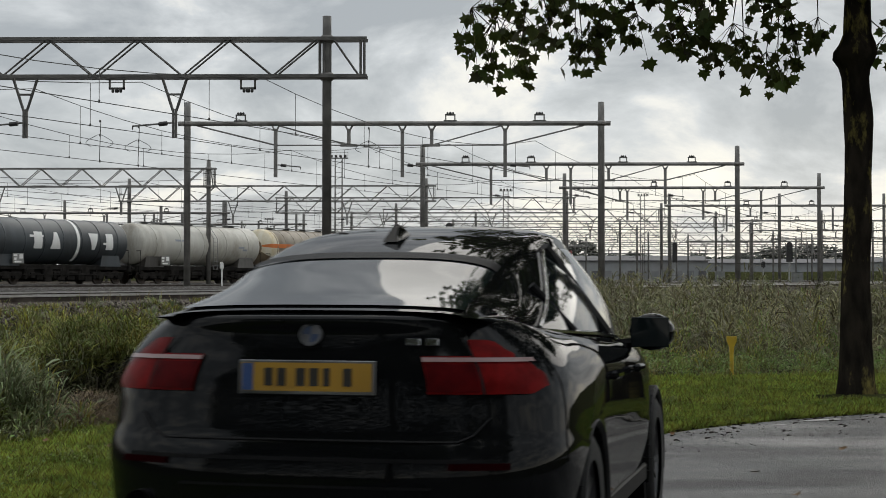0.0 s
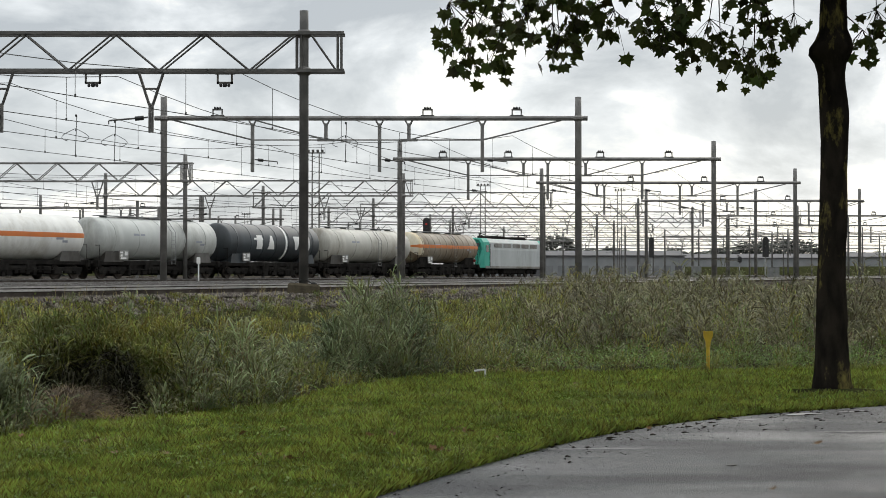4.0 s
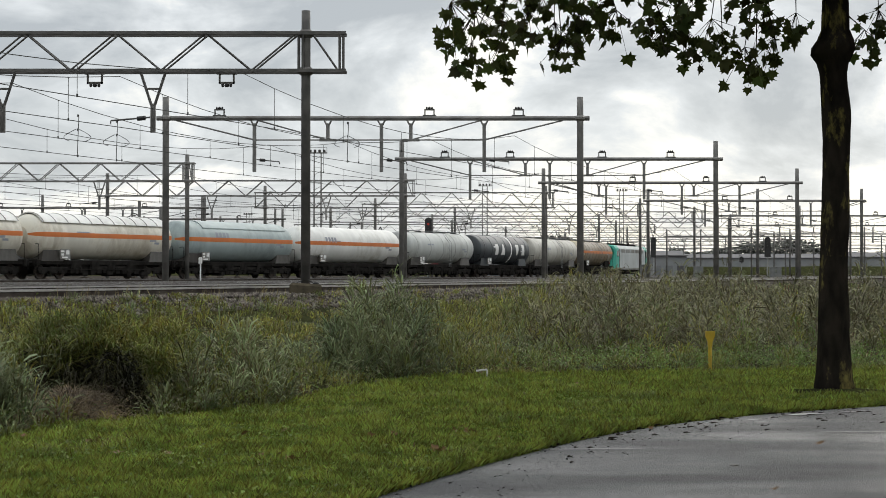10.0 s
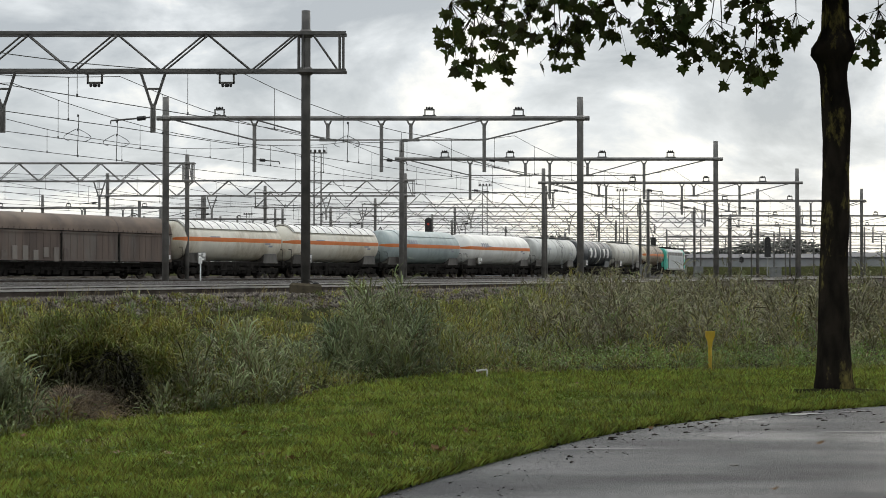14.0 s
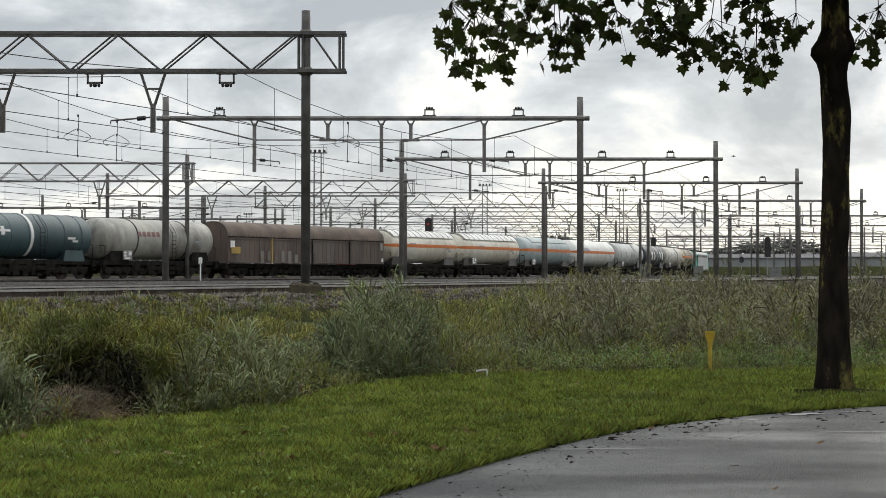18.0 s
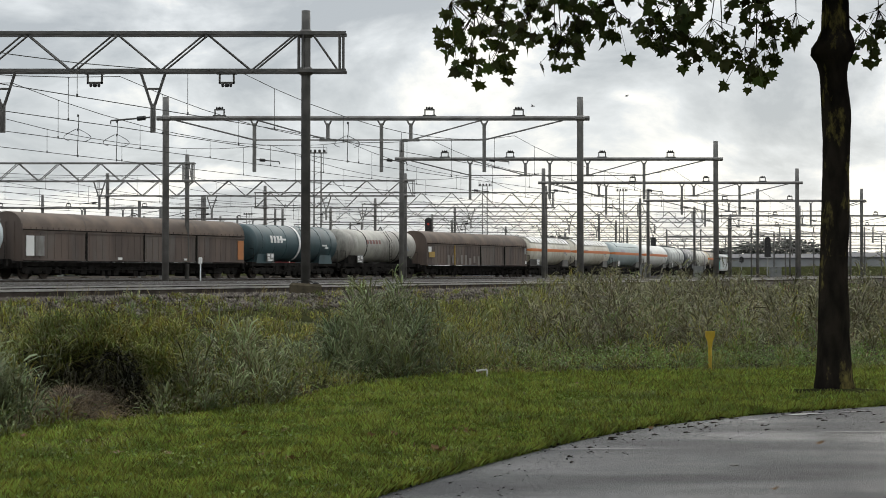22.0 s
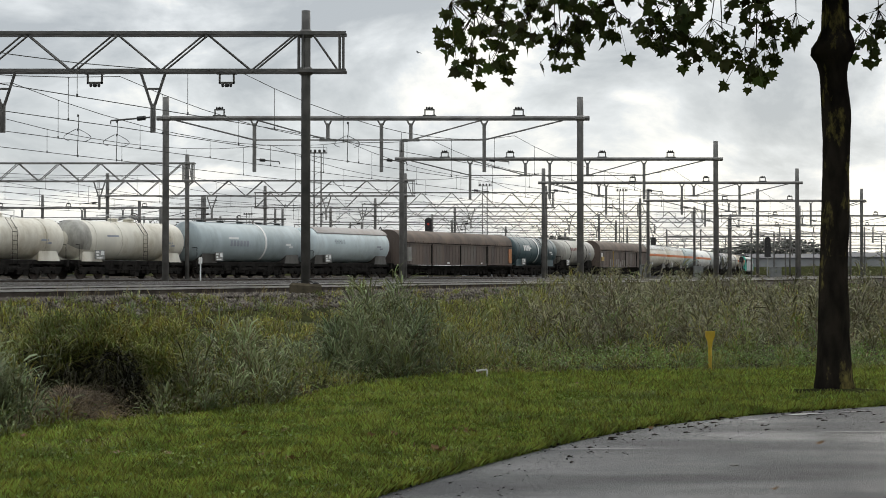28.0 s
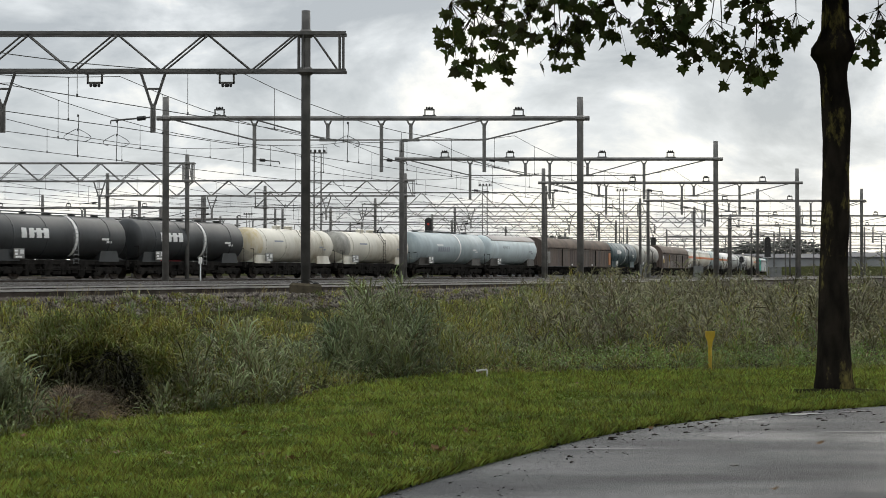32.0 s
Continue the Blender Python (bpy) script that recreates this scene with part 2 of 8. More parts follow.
bm = bmesh.new()
us = [-90 + 6 * i for i in range(60)] + [300, 420, 700, 1200]
prof = [(6.2, 0.36), (3.9, BED_Z), (-110, BED_Z), (-300, BED_Z), (-1200, BED_Z)]
grid = [[bm.verts.new(yard(u, o, z)) for o, z in prof] for u in us]
for i in range(len(us) - 1):
    for k in range(len(prof) - 1):
        bm.faces.new((grid[i][k], grid[i + 1][k], grid[i + 1][k + 1], grid[i][k + 1]))
bmesh.ops.recalc_face_normals(bm, faces=bm.faces)
bed = part("ground_track_bed", bm, BALLAST)
tagged(bed, "grey brown ballast bed under the tracks", "track bed", kind="structure")

# low overgrown bank that closes the far side of the yard
bm = bmesh.new()
prevrow = None
for i in range(-30, 61):
    x = i * 14.0
    yb = 455 + 0.02 * abs(x) + 6 * noise.noise((x * 0.02, 0, 0))
    h = 2.6 + 1.0 * noise.noise((x * 0.03, 3.0, 0))
    row = [bm.verts.new((x, yb - 9, BED_Z - 0.2)), bm.verts.new((x, yb - 2, BED_Z + h * 0.8)), bm.verts.new((x, yb + 3, BED_Z + h)), bm.verts.new((x, yb + 14, BED_Z - 0.2))]
    if prevrow:
        for k in range(3):
            bm.faces.new((prevrow[k], row[k], row[k + 1], prevrow[k + 1]))
    prevrow = row
bmesh.ops.recalc_face_normals(bm, faces=bm.faces)
bank_ob = part("ground_bank", bm, SOIL, smooth=True)
tagged(bank_ob, "low dark overgrown bank behind the yard", "bank", kind="structure")

# road: wet dark asphalt
ASPHALT = mat("wet asphalt", (0.024, 0.026, 0.031), (0.012, 0.013, 0.016), scale=1.6, rough=0.34, bump=1.1, bscale=90, dirt=(0.036, 0.036, 0.038), dirt_at=0.56)


def asphalt_gloss(m):
    """Puddled film of water: smoother where it is wettest."""
    N, L = m.node_tree.nodes, m.node_tree.links
    b = N["Principled BSDF"]
    tc = N.new("ShaderNodeTexCoord")
    mp = N.new("ShaderNodeMapping")
    mp.inputs["Scale"].default_value = (0.55, 1.5, 1.0)
    n = N.new("ShaderNodeTexNoise")
    n.inputs["Scale"].default_value, n.inputs["Detail"].default_value = 0.5, 6
    mr = N.new("ShaderNodeMapRange")
    mr.inputs["From Min"].default_value, mr.inputs["From Max"].default_value = 0.42, 0.68
    mr.inputs["To Min"].default_value, mr.inputs["To Max"].default_value = 0.56, 0.30
    L.new(tc.outputs["Object"], mp.inputs[0])
    L.new(mp.outputs[0], n.inputs["Vector"])
    L.new(n.outputs[0], mr.inputs["Value"])
    L.new(mr.outputs[0], b.inputs["Roughness"])


def speckle(m, scale, lo, hi):
    """Fine chippings: the base colour flecked at grain size."""
    N, L = m.node_tree.nodes, m.node_tree.links
    b = N["Principled BSDF"]
    src = b.inputs["Base Color"].links[0].from_socket
    tc = N.new("ShaderNodeTexCoord")
    n = N.new("ShaderNodeTexNoise")
    n.inputs["Scale"].default_value, n.inputs["Detail"].default_value = scale, 3
    mr = N.new("ShaderNodeMapRange")
    mr.inputs["From Min"].default_value, mr.inputs["From Max"].default_value = 0.35, 0.65
    mr.inputs["To Min"].default_value, mr.inputs["To Max"].default_value = lo, hi
    hv = N.new("ShaderNodeHueSaturation")
    L.new(tc.outputs["Object"], n.inputs["Vector"])
    L.new(n.outputs[0], mr.inputs["Value"])
    L.new(mr.outputs[0], hv.inputs["Value"])
    L.new(src, hv.inputs["Color"])
    L.new(hv.outputs[0], b.inputs["Base Color"])


ASPHALT.node_tree.nodes["Principled BSDF"].inputs["Specular IOR Level"].default_value = 0.40
asphalt_gloss(ASPHALT)
speckle(ASPHALT, 60.0, 0.4, 1.7)


edge = smooth_line(ROAD_EDGE, 5)
bm = bmesh.new()
rows_ = []
for i, p in enumerate(edge):
    t = (edge[min(i + 1, len(edge) - 1)] - edge[max(i - 1, 0)]).normalized()
    nrm = Vector((t.y, -t.x))
    row = []
    for d in (0.0, 0.15, 1.5, 3.2, 5.0, 6.8):
        q = p + nrm * (d + (0.03 * noise.noise((p.x * 2.3, p.y * 2.3, 4.0)) if d == 0 else 0))
        row.append(bm.verts.new((q.x, q.y, base_z(q.y) + (0.006 if d == 0 else 0.02))))
    rows_.append(row)
for a, b in zip(rows_, rows_[1:]):
    for k in range(5):
        bm.faces.new((a[k], a[k + 1], b[k + 1], b[k]))
bmesh.ops.recalc_face_normals(bm, faces=bm.faces)
road = part("road", bm, ASPHALT, smooth=True)
for poly in road.data.polygons:
    if poly.normal.z < 0:
        poly.flip()
tagged(road, "wet dark grey asphalt road curving along the grass verge", "road", kind="structure")

# film of standing water along the far edge of the bend
WATER = mat("standing water", (0.02, 0.021, 0.022), rough=0.31, bump=0.02, bscale=3)
for k, (wx, wy, wa, wb, wr) in enumerate(((4.25, 18.55, 0.34, 0.07, 30), (4.9, 18.95, 0.22, 0.035, 25), (3.5, 17.75, 0.16, 0.03, 35), (1.2, 14.0, 0.55, 0.02, 4), (4.3, 16.0, 0.5, 0.03, 3))):
    bm = bmesh.new()
    ring = []
    for i in range(28):
        a = 2 * math.pi * i / 28
        rr = 1 + 0.35 * noise.noise((math.cos(a) * 1.5, math.sin(a) * 1.5, k * 5.0))
        c_, s_ = math.cos(radians(wr)), math.sin(radians(wr))
        lx_, ly_ = wa * rr * math.cos(a), wb * rr * math.sin(a)
        px2, py2 = wx + lx_ * c_ - ly_ * s_, wy + lx_ * s_ + ly_ * c_
        ring.append(bm.verts.new((px2, py2, base_z(py2) + 0.031)))
    bm.faces.new(ring)
    pud = part("puddle", bm, WATER)
    tagged(pud, "thin puddle of rain water on the asphalt", "puddle", "puddles")

# ---- rails ----
RAIL_TOP = mat("polished rail head", (0.42, 0.41, 0.40), (0.30, 0.29, 0.28), rough=0.3, metal=0.8, bump=0.05)
RAIL_SIDE = mat("worn rail edge", (0.20, 0.19, 0.18), (0.11, 0.10, 0.095), rough=0.55, metal=0.3, bump=0.05)
RAIL_RUST = mat("rusty rail web", (0.085, 0.073, 0.064), (0.045, 0.038, 0.033), rough=0.9)
SLEEPER = mat("concrete sleeper", (0.14, 0.13, 0.115), (0.09, 0.085, 0.075), scale=5, rough=0.9)


def rail_profile(bm, path, side):
    """One rail along a list of (point, left normal)."""
    sec = [(-0.065, -0.17), (0.065, -0.17), (0.012, -0.13), (0.012, -0.04), (0.036, -0.03), (0.036, 0.0), (-0.036, 0.0), (-0.036, -0.03), (-0.012, -0.04), (-0.012, -0.13)]
    rings = []
    for p, nl in path:
        rings.append([bm.verts.new((p.x + nl.x * (side + a), p.y + nl.y * (side + a), RAIL_Z + h)) for a, h in sec])
    for A, B in zip(rings, rings[1:]):
        for i in range(len(sec)):
            j = (i + 1) % len(sec)
            f = bm.faces.new((A[i], A[j], B[j], B[i]))
            f.material_index = {4: 2, 5: 1, 6: 2}.get(i, 0)


def track(path, label, sleepers=(0, 0), worn=None):
    t = thing("railway_track", label, "railway track", group="yard tracks")
    for side in (-0.7535, 0.7535):
        bm = bmesh.new()
        rail_profile(bm, path, side)
        bmesh.ops.recalc_face_normals(bm, faces=bm.faces)
        r = part("rail", bm, RAIL_RUST, t)
        r.data.materials.append(RAIL_TOP)
        r.data.materials.append(worn or RAIL_SIDE)
    if sleepers[1] > sleepers[0]:
        bm = bmesh.new()
        box(bm, -0.13, 0.13, -1.3, 1.3, -0.36, -0.175, 0.02)
        first = part("sleeper", bm, SLEEPER, t)
        m0 = None
        (pa, na), (pb, nb) = path[0], path[1]
        d = (path[-1][0] - pa).normalized()
        ang = math.degrees(math.atan2(d.y, d.x))
        k = 0
        u = sleepers[0]
        while u < sleepers[1]:
            q = pa + d * u
            m = pose(q.x, q.y, RAIL_Z, 0, 0, ang)
            if k == 0:
                first.matrix_basis = m
            else:
                shared("sleeper", first.data, t, m)
            u += 0.6
            k += 1
    return t


def straight(o, u0=-80, u1=330, n=2):
    nl = Vector((-COS_T, SIN_T, 0))
    return [(yard(u0 + (u1 - u0) * i / (n - 1), o), nl) for i in range(n)]


# main tracks parallel to the masts: right of the masts, and under the portals
track(straight(2.4), "near railway track with shiny rail heads on concrete sleepers", (45, 150), RAIL_TOP)
for o in (-3.0, -7.6, -12.2, -16.8):
    track(straight(o), "railway track with polished rail heads in ballast", worn=RAIL_TOP if o == -3.0 else None)

# ---- the line on which the trains run: straight, then a long left-hand bend ----
TH0 = 28.63


def train_heading(s):
    return TH0 - 14.6 * min(0.83, max(0.0, (s - 118) / 128.0))


LINE = []
px_, py_ = -69.36 * math.cos(radians(TH0)) - 200 * math.sin(radians(TH0)), 69.36 * math.sin(radians(TH0)) - 200 * math.cos(radians(TH0))
for i in range(0, 801):
    s_ = -200 + i
    LINE.append((px_, py_, train_heading(s_)))
    h_ = radians(train_heading(s_ + 0.5))
    px_ += math.sin(h_)
    py_ += math.cos(h_)


def on_line(s, left=0.0):
    """Place and heading s metres along the line, shifted to its left."""
    i = max(0, min(len(LINE) - 2, int(math.floor(s + 200))))
    f = s + 200 - i
    a, b = LINE[i], LINE[i + 1]
    h = a[2] + (b[2] - a[2]) * f
    c, sn = math.cos(radians(h)), math.sin(radians(h))
    return Vector((a[0] + (b[0] - a[0]) * f - left * c, a[1] + (b[1] - a[1]) * f + left * sn, 0)), h


def line_path(left, s0=-60, s1=420, step=12):
    out = []
    s = s0
    while s <= s1:
        p, h = on_line(s, left)
        out.append((p, Vector((-math.cos(radians(h)), math.sin(radians(h)), 0))))
        s += step
    return out


for left in (1.5, 8.0, 12.7, -3.4):
    track(line_path(left), "railway track bending away through the yard in ballast")


def at_s(s, left=1.5, z=RAIL_Z):
    """Pose of a vehicle with its origin at s: x forward, y left, z up."""
    p, h = on_line(s, left)
    return pose(p.x, p.y, z, 0, 0, 90 - h)


# ---- masts, portals and wires ----
def mast_mesh(h, r):
    """Round tapered mast with a collar and a foot flange."""
    bm = bmesh.new()
    lathe(bm, [(-0.6, r), (h - 0.9, r * 0.96), (h, r * 0.92)], 12, "z")
    return bm


_mast_data = {}


def add_mast(parent, x, y, h, r, material):
    key = (round(h, 2), r, material.name)
    if key not in _mast_data:
        bm = mast_mesh(h, r)
        ob = part("mast", bm, material, parent, smooth=True)
        _mast_data[key] = ob.data
        ob.matrix_basis = pose(x, y, BED_Z)
        bm = bmesh.new()
        box(bm, -0.45, 0.45, -0.45, 0.45, -0.4, 0.16, 0.03)
        ft = part("footing", bm, FOOTING, parent)
        _mast_data[key, "f"] = ft.data
        ft.matrix_basis = pose(x, y, BED_Z)
    else:
        shared("mast", _mast_data[key], parent, pose(x, y, BED_Z))
        shared("footing", _mast_data[key, "f"], parent, pose(x, y, BED_Z))


def collar(parent, x, y, z, r, material):
    bm = bmesh.new()
    lathe(bm, [(-0.13, r * 1.1), (-0.05, r * 1.65), (0.05, r * 1.65), (0.13, r * 1.1)], 12, "z")
    part("collar", bm, material, parent).matrix_basis = pose(x, y, z)


def insulator_frame(parent, x, y, z, w=0.44, h=0.34, hang=False):
    """An open square frame with wire clamps, standing on the beam or hanging under it."""
    s = -1 if hang else 1
    bm = bmesh.new()
    for k in (-1, 1):
        box(bm, k * w / 2 - 0.03, k * w / 2 + 0.03, -0.03, 0.03, *sorted((0, s * h)))
    box(bm, -w / 2 - 0.03, w / 2 + 0.03, -0.03, 0.03, *sorted((s * h, s * (h - 0.07))))
    box(bm, -w / 2 - 0.10, w / 2 + 0.10, -0.05, 0.05, *sorted((0, s * 0.05)))
    f = part("clamp_frame", bm, STEEL_OLD, parent)
    f.matrix_basis = pose(x, y, z)
    bm = bmesh.new()
    for dx, rk in ((-0.13, 0.05), (0.0, 0.075), (0.13, 0.05)):
        lathe(bm, [(-0.04, rk * 0.7), (0.0, rk), (0.04, rk), (0.09, rk * 0.4)], 6, "z", centre=(dx, 0, s * h + (0.02 if not hang else -0.06)))
    part("insulator", bm, RUBBER, f)


def drop_arm(parent, x, y, z_top, z_bot, r=0.085, foot=False):
    bm = bmesh.new()
    box(bm, -r, r, -r, r, z_bot, z_top - 0.2, 0.01)
    for k in (-1, 1):
        rod(bm, (k * 0.2, 0, z_top), (k * r * 0.5, 0, z_top - 0.3), 0.045, 5)
    if foot:
        box(bm, -0.42, 0.42, -0.06, 0.06, z_bot - 0.02, z_bot + 0.1, 0.02)
    part("drop_arm", bm, STEEL, parent).matrix_basis = pose(x, y, 0)


def steady_arm(parent, x, y, z, side, length=1.1):
    """Registration arm with an insulator, held out to the contact wire."""
    bm = bmesh.new()
    rod(bm, (0, 0, 0), (side * length, 0.1, -0.1), 0.03, 5)
    rod(bm, (side * length, 0.1, -0.1), (side * length, 0.1, -0.22), 0.02, 4)
    a = part("steady_arm", bm, STEEL_OLD, parent)
    a.matrix_basis = pose(x, y, z)
    bm = bmesh.new()
    rod(bm, (side * 0.15, 0.014, -0.015), (side * 0.42, 0.04, -0.04), 0.075, 8)
    part("insulator", bm, RUBBER, a)


def beam_portal(y, xl, xr, zb, drops, clamps, h=9.0, mid=(), name_label="grey tubular steel overhead line portal with drop arms over the tracks", yr=None):
    """Light portal: a tube beam between two round masts, with a tie below and drop arms. drops: (x, long?)."""
    p = thing("overhead_line_portal", name_label, "overhead line portal", pose(0, 0, 0), group="overhead line portals")
    yr = y if yr is None else yr

    def yy(x):
        return y + (yr - y) * (x - xl) / (xr - xl)

    for x in (xl, xr, *mid):
        add_mast(p, x, yy(x), h, 0.165, STEEL)
        collar(p, x, yy(x), zb, 0.165, STEEL)
    bm = bmesh.new()
    rod(bm, (xl - 0.45, yy(xl - 0.45), zb), (xr + 0.45, yy(xr + 0.45), zb), 0.115, 8)
    part("beam", bm, STEEL, p)
    if drops:
        tz = zb - 1.05
        lo = [x for x, l in drops if l]
        sh = [x for x, l in drops if not l]
        bm = bmesh.new()
        rod(bm, (min(x for x, _ in drops), yy(lo[0]), tz), (max(x for x, _ in drops), yy(lo[-1]), tz), 0.035, 5)
        w = xr - xl
        first, last = min(x for x, _ in drops), max(x for x, _ in drops)
        rod(bm, (first, yy(first), tz), (max(xl + 0.3, first - w * 0.19), yy(xl), zb - 0.1), 0.04, 5)
        rod(bm, (last, yy(last), tz), (min(xr - 0.3, last + w * 0.19), yy(xr), zb - 0.1), 0.04, 5)
        for x in sh:
            k = -1 if x < (xl + xr) / 2 else 1
            rod(bm, (x, yy(x), tz), (x + k * w * 0.17, yy(x), zb - 0.1), 0.035, 5)
        part("tie_rod", bm, STEEL, p)
    for x, long_arm in drops:
        drop_arm(p, x, yy(x), zb - 0.05, zb - 2.6 if long_arm else zb - 1.1, foot=not long_arm)
        if long_arm:
            steady_arm(p, x + 0.1, yy(x), zb - 2.0, 1)
    for x in clamps:
        insulator_frame(p, x, yy(x), zb + 0.11)
    return p


def truss_portal(y, xl, xr, zlo, zhi, masts, panel=2.8, h=9.0, hangers=(), clamps=(), heavy=False, over=1.25, label="steel lattice truss portal carrying overhead wires across the tracks"):
    """Portal with a flat lattice girder: two chords either side, zigzag of paired angles."""
    p = thing("lattice_portal", label, "overhead line portal", pose(0, 0, 0), group="lattice portals")
    mt = STEEL_OLD if heavy else STEEL
    for x in masts:
        add_mast(p, x, y, h, 0.155 if heavy else 0.16, mt)
        for z in (zlo, zhi):
            collar(p, x, y, z, 0.16, mt)
    cw = 0.055 if heavy else 0.05
    for nm, z in (("upper_chord", zhi), ("lower_chord", zlo)):
        bm = bmesh.new()
        for dy in (-0.26, 0.26):
            box(bm, xl, xr, y + dy - 0.04, y + dy + 0.04, z - cw, z + cw)
        part(nm, bm, mt, p)
    bm = bmesh.new()
    st = panel / 2
    end = xr - over - 0.35
    n = max(2, int((end - xl) / st))
    for i in range(n):
        xa, xb = end - (n - i) * st, end - (n - i - 1) * st
        za, zb2 = (zlo, zhi) if (n - i) % 2 else (zhi, zlo)
        for dy in (-0.24, 0.24):
            rod(bm, (xa, y + dy, za), (xb, y + dy, zb2), 0.032, 4)
    rod(bm, (xr - over + 0.15, y, zhi), (xr - 0.25, y, zlo), 0.035, 4)
    for x in (xr - 0.1, xr - 0.22, xr - over - 0.3, xr - over - 0.15, xl + 0.1):
        for dy in (-0.24, 0.24):
            rod(bm, (x, y + dy, zlo), (x, y + dy, zhi), 0.028, 4)
    part("lattice", bm, mt, p)
    for x in hangers:
        # V bracket with a drop tube
        bm = bmesh.new()
        for k in (-1, 1):
            rod(bm, (k * 0.40, 0, zlo - 0.05), (k * 0.06, 0, zlo - 1.1), 0.05, 5)
        box(bm, -0.2, 0.2, -0.05, 0.05, zlo - 0.6, zlo - 0.54)
        for k in (-1, 1):
            box(bm, k * 0.045 - 0.035, k * 0.045 + 0.035, -0.05, 0.05, zlo - 2.0, zlo - 1.05)
        part("drop_arm", bm, mt, p).matrix_basis = pose(x, y, 0)
        steady_arm(p, x - 0.1, y, zlo - 1.5, -1, 1.3)
    for x in clamps:
        insulator_frame(p, x, y, zlo - 0.05, 0.46, 0.36, hang=True)
    return p


# first lattice portal, nearest the road
truss_portal(51.5, -26.0, -3.15, 8.0, 9.22, [-4.47, -25.0], panel=2.942, h=9.12, heavy=True, hangers=(-9.45, -14.35), clamps=(-7.05, -11.35, -15.9), label="dark steel lattice portal on round masts spanning the main tracks")


def bx(px, y):
    """Across-position of a bearing, in 1/2800 of the distance, seen from the road."""
    return (px - 784) / 2800 * y


# light portals stepping away along the main tracks
Y2, Y3, Y4, Y5 = 76.5, 101.9, 128.5, 159.0
beam_portal(Y2, bx(293, Y2), bx(1027, Y2), 8.93, [(bx(450, Y2), True), (bx(580, Y2), False), (bx(675, Y2), True), (bx(727, Y2), False), (bx(857, Y2), True)], [bx(388, Y2), bx(760, Y2), bx(918, Y2)], h=9.1)
beam_portal(Y3, bx(711, Y3), bx(1267, Y3), 8.80, [(bx(832, Y3), True), (bx(930, Y3), False), (bx(973, Y3), True), (bx(1040, Y3), False), (bx(1140, Y3), True)], [bx(787, Y3), bx(903, Y3), bx(1066, Y3), bx(1187, Y3)], h=9.1)
beam_portal(Y4, bx(962, Y4), bx(1411, Y4), 8.80, [(bx(1060, Y4), False), (bx(1073, Y4), True), (bx(1207, Y4), True), (bx(1228, Y4), False), (bx(1309, Y4), True)], [bx(1120, Y4), bx(1250, Y4), bx(1350, Y4)], h=9.1)
beam_portal(Y5, bx(1147, Y5), bx(1525, Y5), 8.75, [(bx(1248, Y5), True), (bx(1290, Y5), False), (bx(1435, Y5), True), (bx(1470, Y5), False)], [bx(1283, Y5), bx(1398, Y5), bx(1490, Y5)], h=9.1, mid=(bx(1341, Y5),))
Y6, Y7, Y8 = 196.0, 236.0, 285.0
beam_portal(Y6, bx(1270, Y6), bx(1640, Y6), 8.6, [(bx(1340, Y6), True), (bx(1420, Y6), False), (bx(1500, Y6), True)], [bx(1300, Y6), bx(1372, Y6), bx(1550, Y6)], mid=(bx(1415, Y6),))
beam_portal(Y7, bx(1290, Y7), bx(1700, Y7), 8.6, [(bx(1380, Y7), True), (bx(1440, Y7), False), (bx(1545, Y7), True)], [bx(1375, Y7), bx(1535, Y7)], mid=(bx(1505, Y7),))
beam_portal(Y8, bx(1330, Y8), bx(1700, Y8), 8.6, [(bx(1400, Y8), True), (bx(1470, Y8), False), (bx(1560, Y8), True)], [bx(1420, Y8)], mid=(bx(1530, Y8),))

# lattice portals over the middle of the yard
for yq, a, b, ms, zl, zh in ((112.0, -260, 345, (-250, 331), 7.95, 9.23), (133.0, 172, 735, (190, 717), 7.95, 9.23), (152.0, 450, 982, (469, 966), 7.75, 9.2),
                             (177.0, 640, 1150, (664, 1133), 7.85, 9.2), (199.0, 570, 1245, (585, 805, 1229), 7.9, 9.2), (224.0, 760, 1310, (765, 1060, 1293), 7.9, 9.2),
                             (250.0, 520, 1160, (535, 800, 1090), 7.9, 9.2), (282.0, 880, 1340, (895, 1110, 1330), 7.9, 9.2), (318.0, 660, 1390, (690, 1000, 1180, 1370), 7.9, 9.2),
                             (360.0, 900, 1420, (930, 1160, 1390), 7.9, 9.2)):
    truss_portal(yq, bx(a, yq), bx(b, yq), zl, zh, [bx(v, yq) for v in ms], panel=2.9, hangers=[bx(a + (b - a) * v, yq) for v in (0.36, 0.72)], over=min(1.2, bx(b, yq) - bx(ms[-1], yq)))

# far light portals at the left and beyond
for yq, a, b, ms in ((170.0, -120, 362, (75, 358)), (205.0, 150, 500, (234, 487)), (232.0, -60, 420, (20, 255, 390)), (262.0, 240, 640, (273, 487, 620)), (300.0, 1180, 1700, (1240, 1398, 1500, 1600)),
                     (340.0, 420, 1000, (440, 705, 960)), (390.0, 1100, 1650, (1150, 1290, 1440, 1560)), (440.0, 1000, 1560, (1040, 1200, 1330, 1480))):
    xa, xb_ = bx(a, yq), bx(b, yq)
    beam_portal(yq, xa, xb_, 8.5, [(xa + (xb_ - xa) * k, l) for k, l in ((0.2, True), (0.33, False), (0.55, True), (0.7, False), (0.85, True))], [xa + (xb_ - xa) * k for k in (0.25, 0.5, 0.78)], mid=[bx(v, yq) for v in ms if a < v < b])


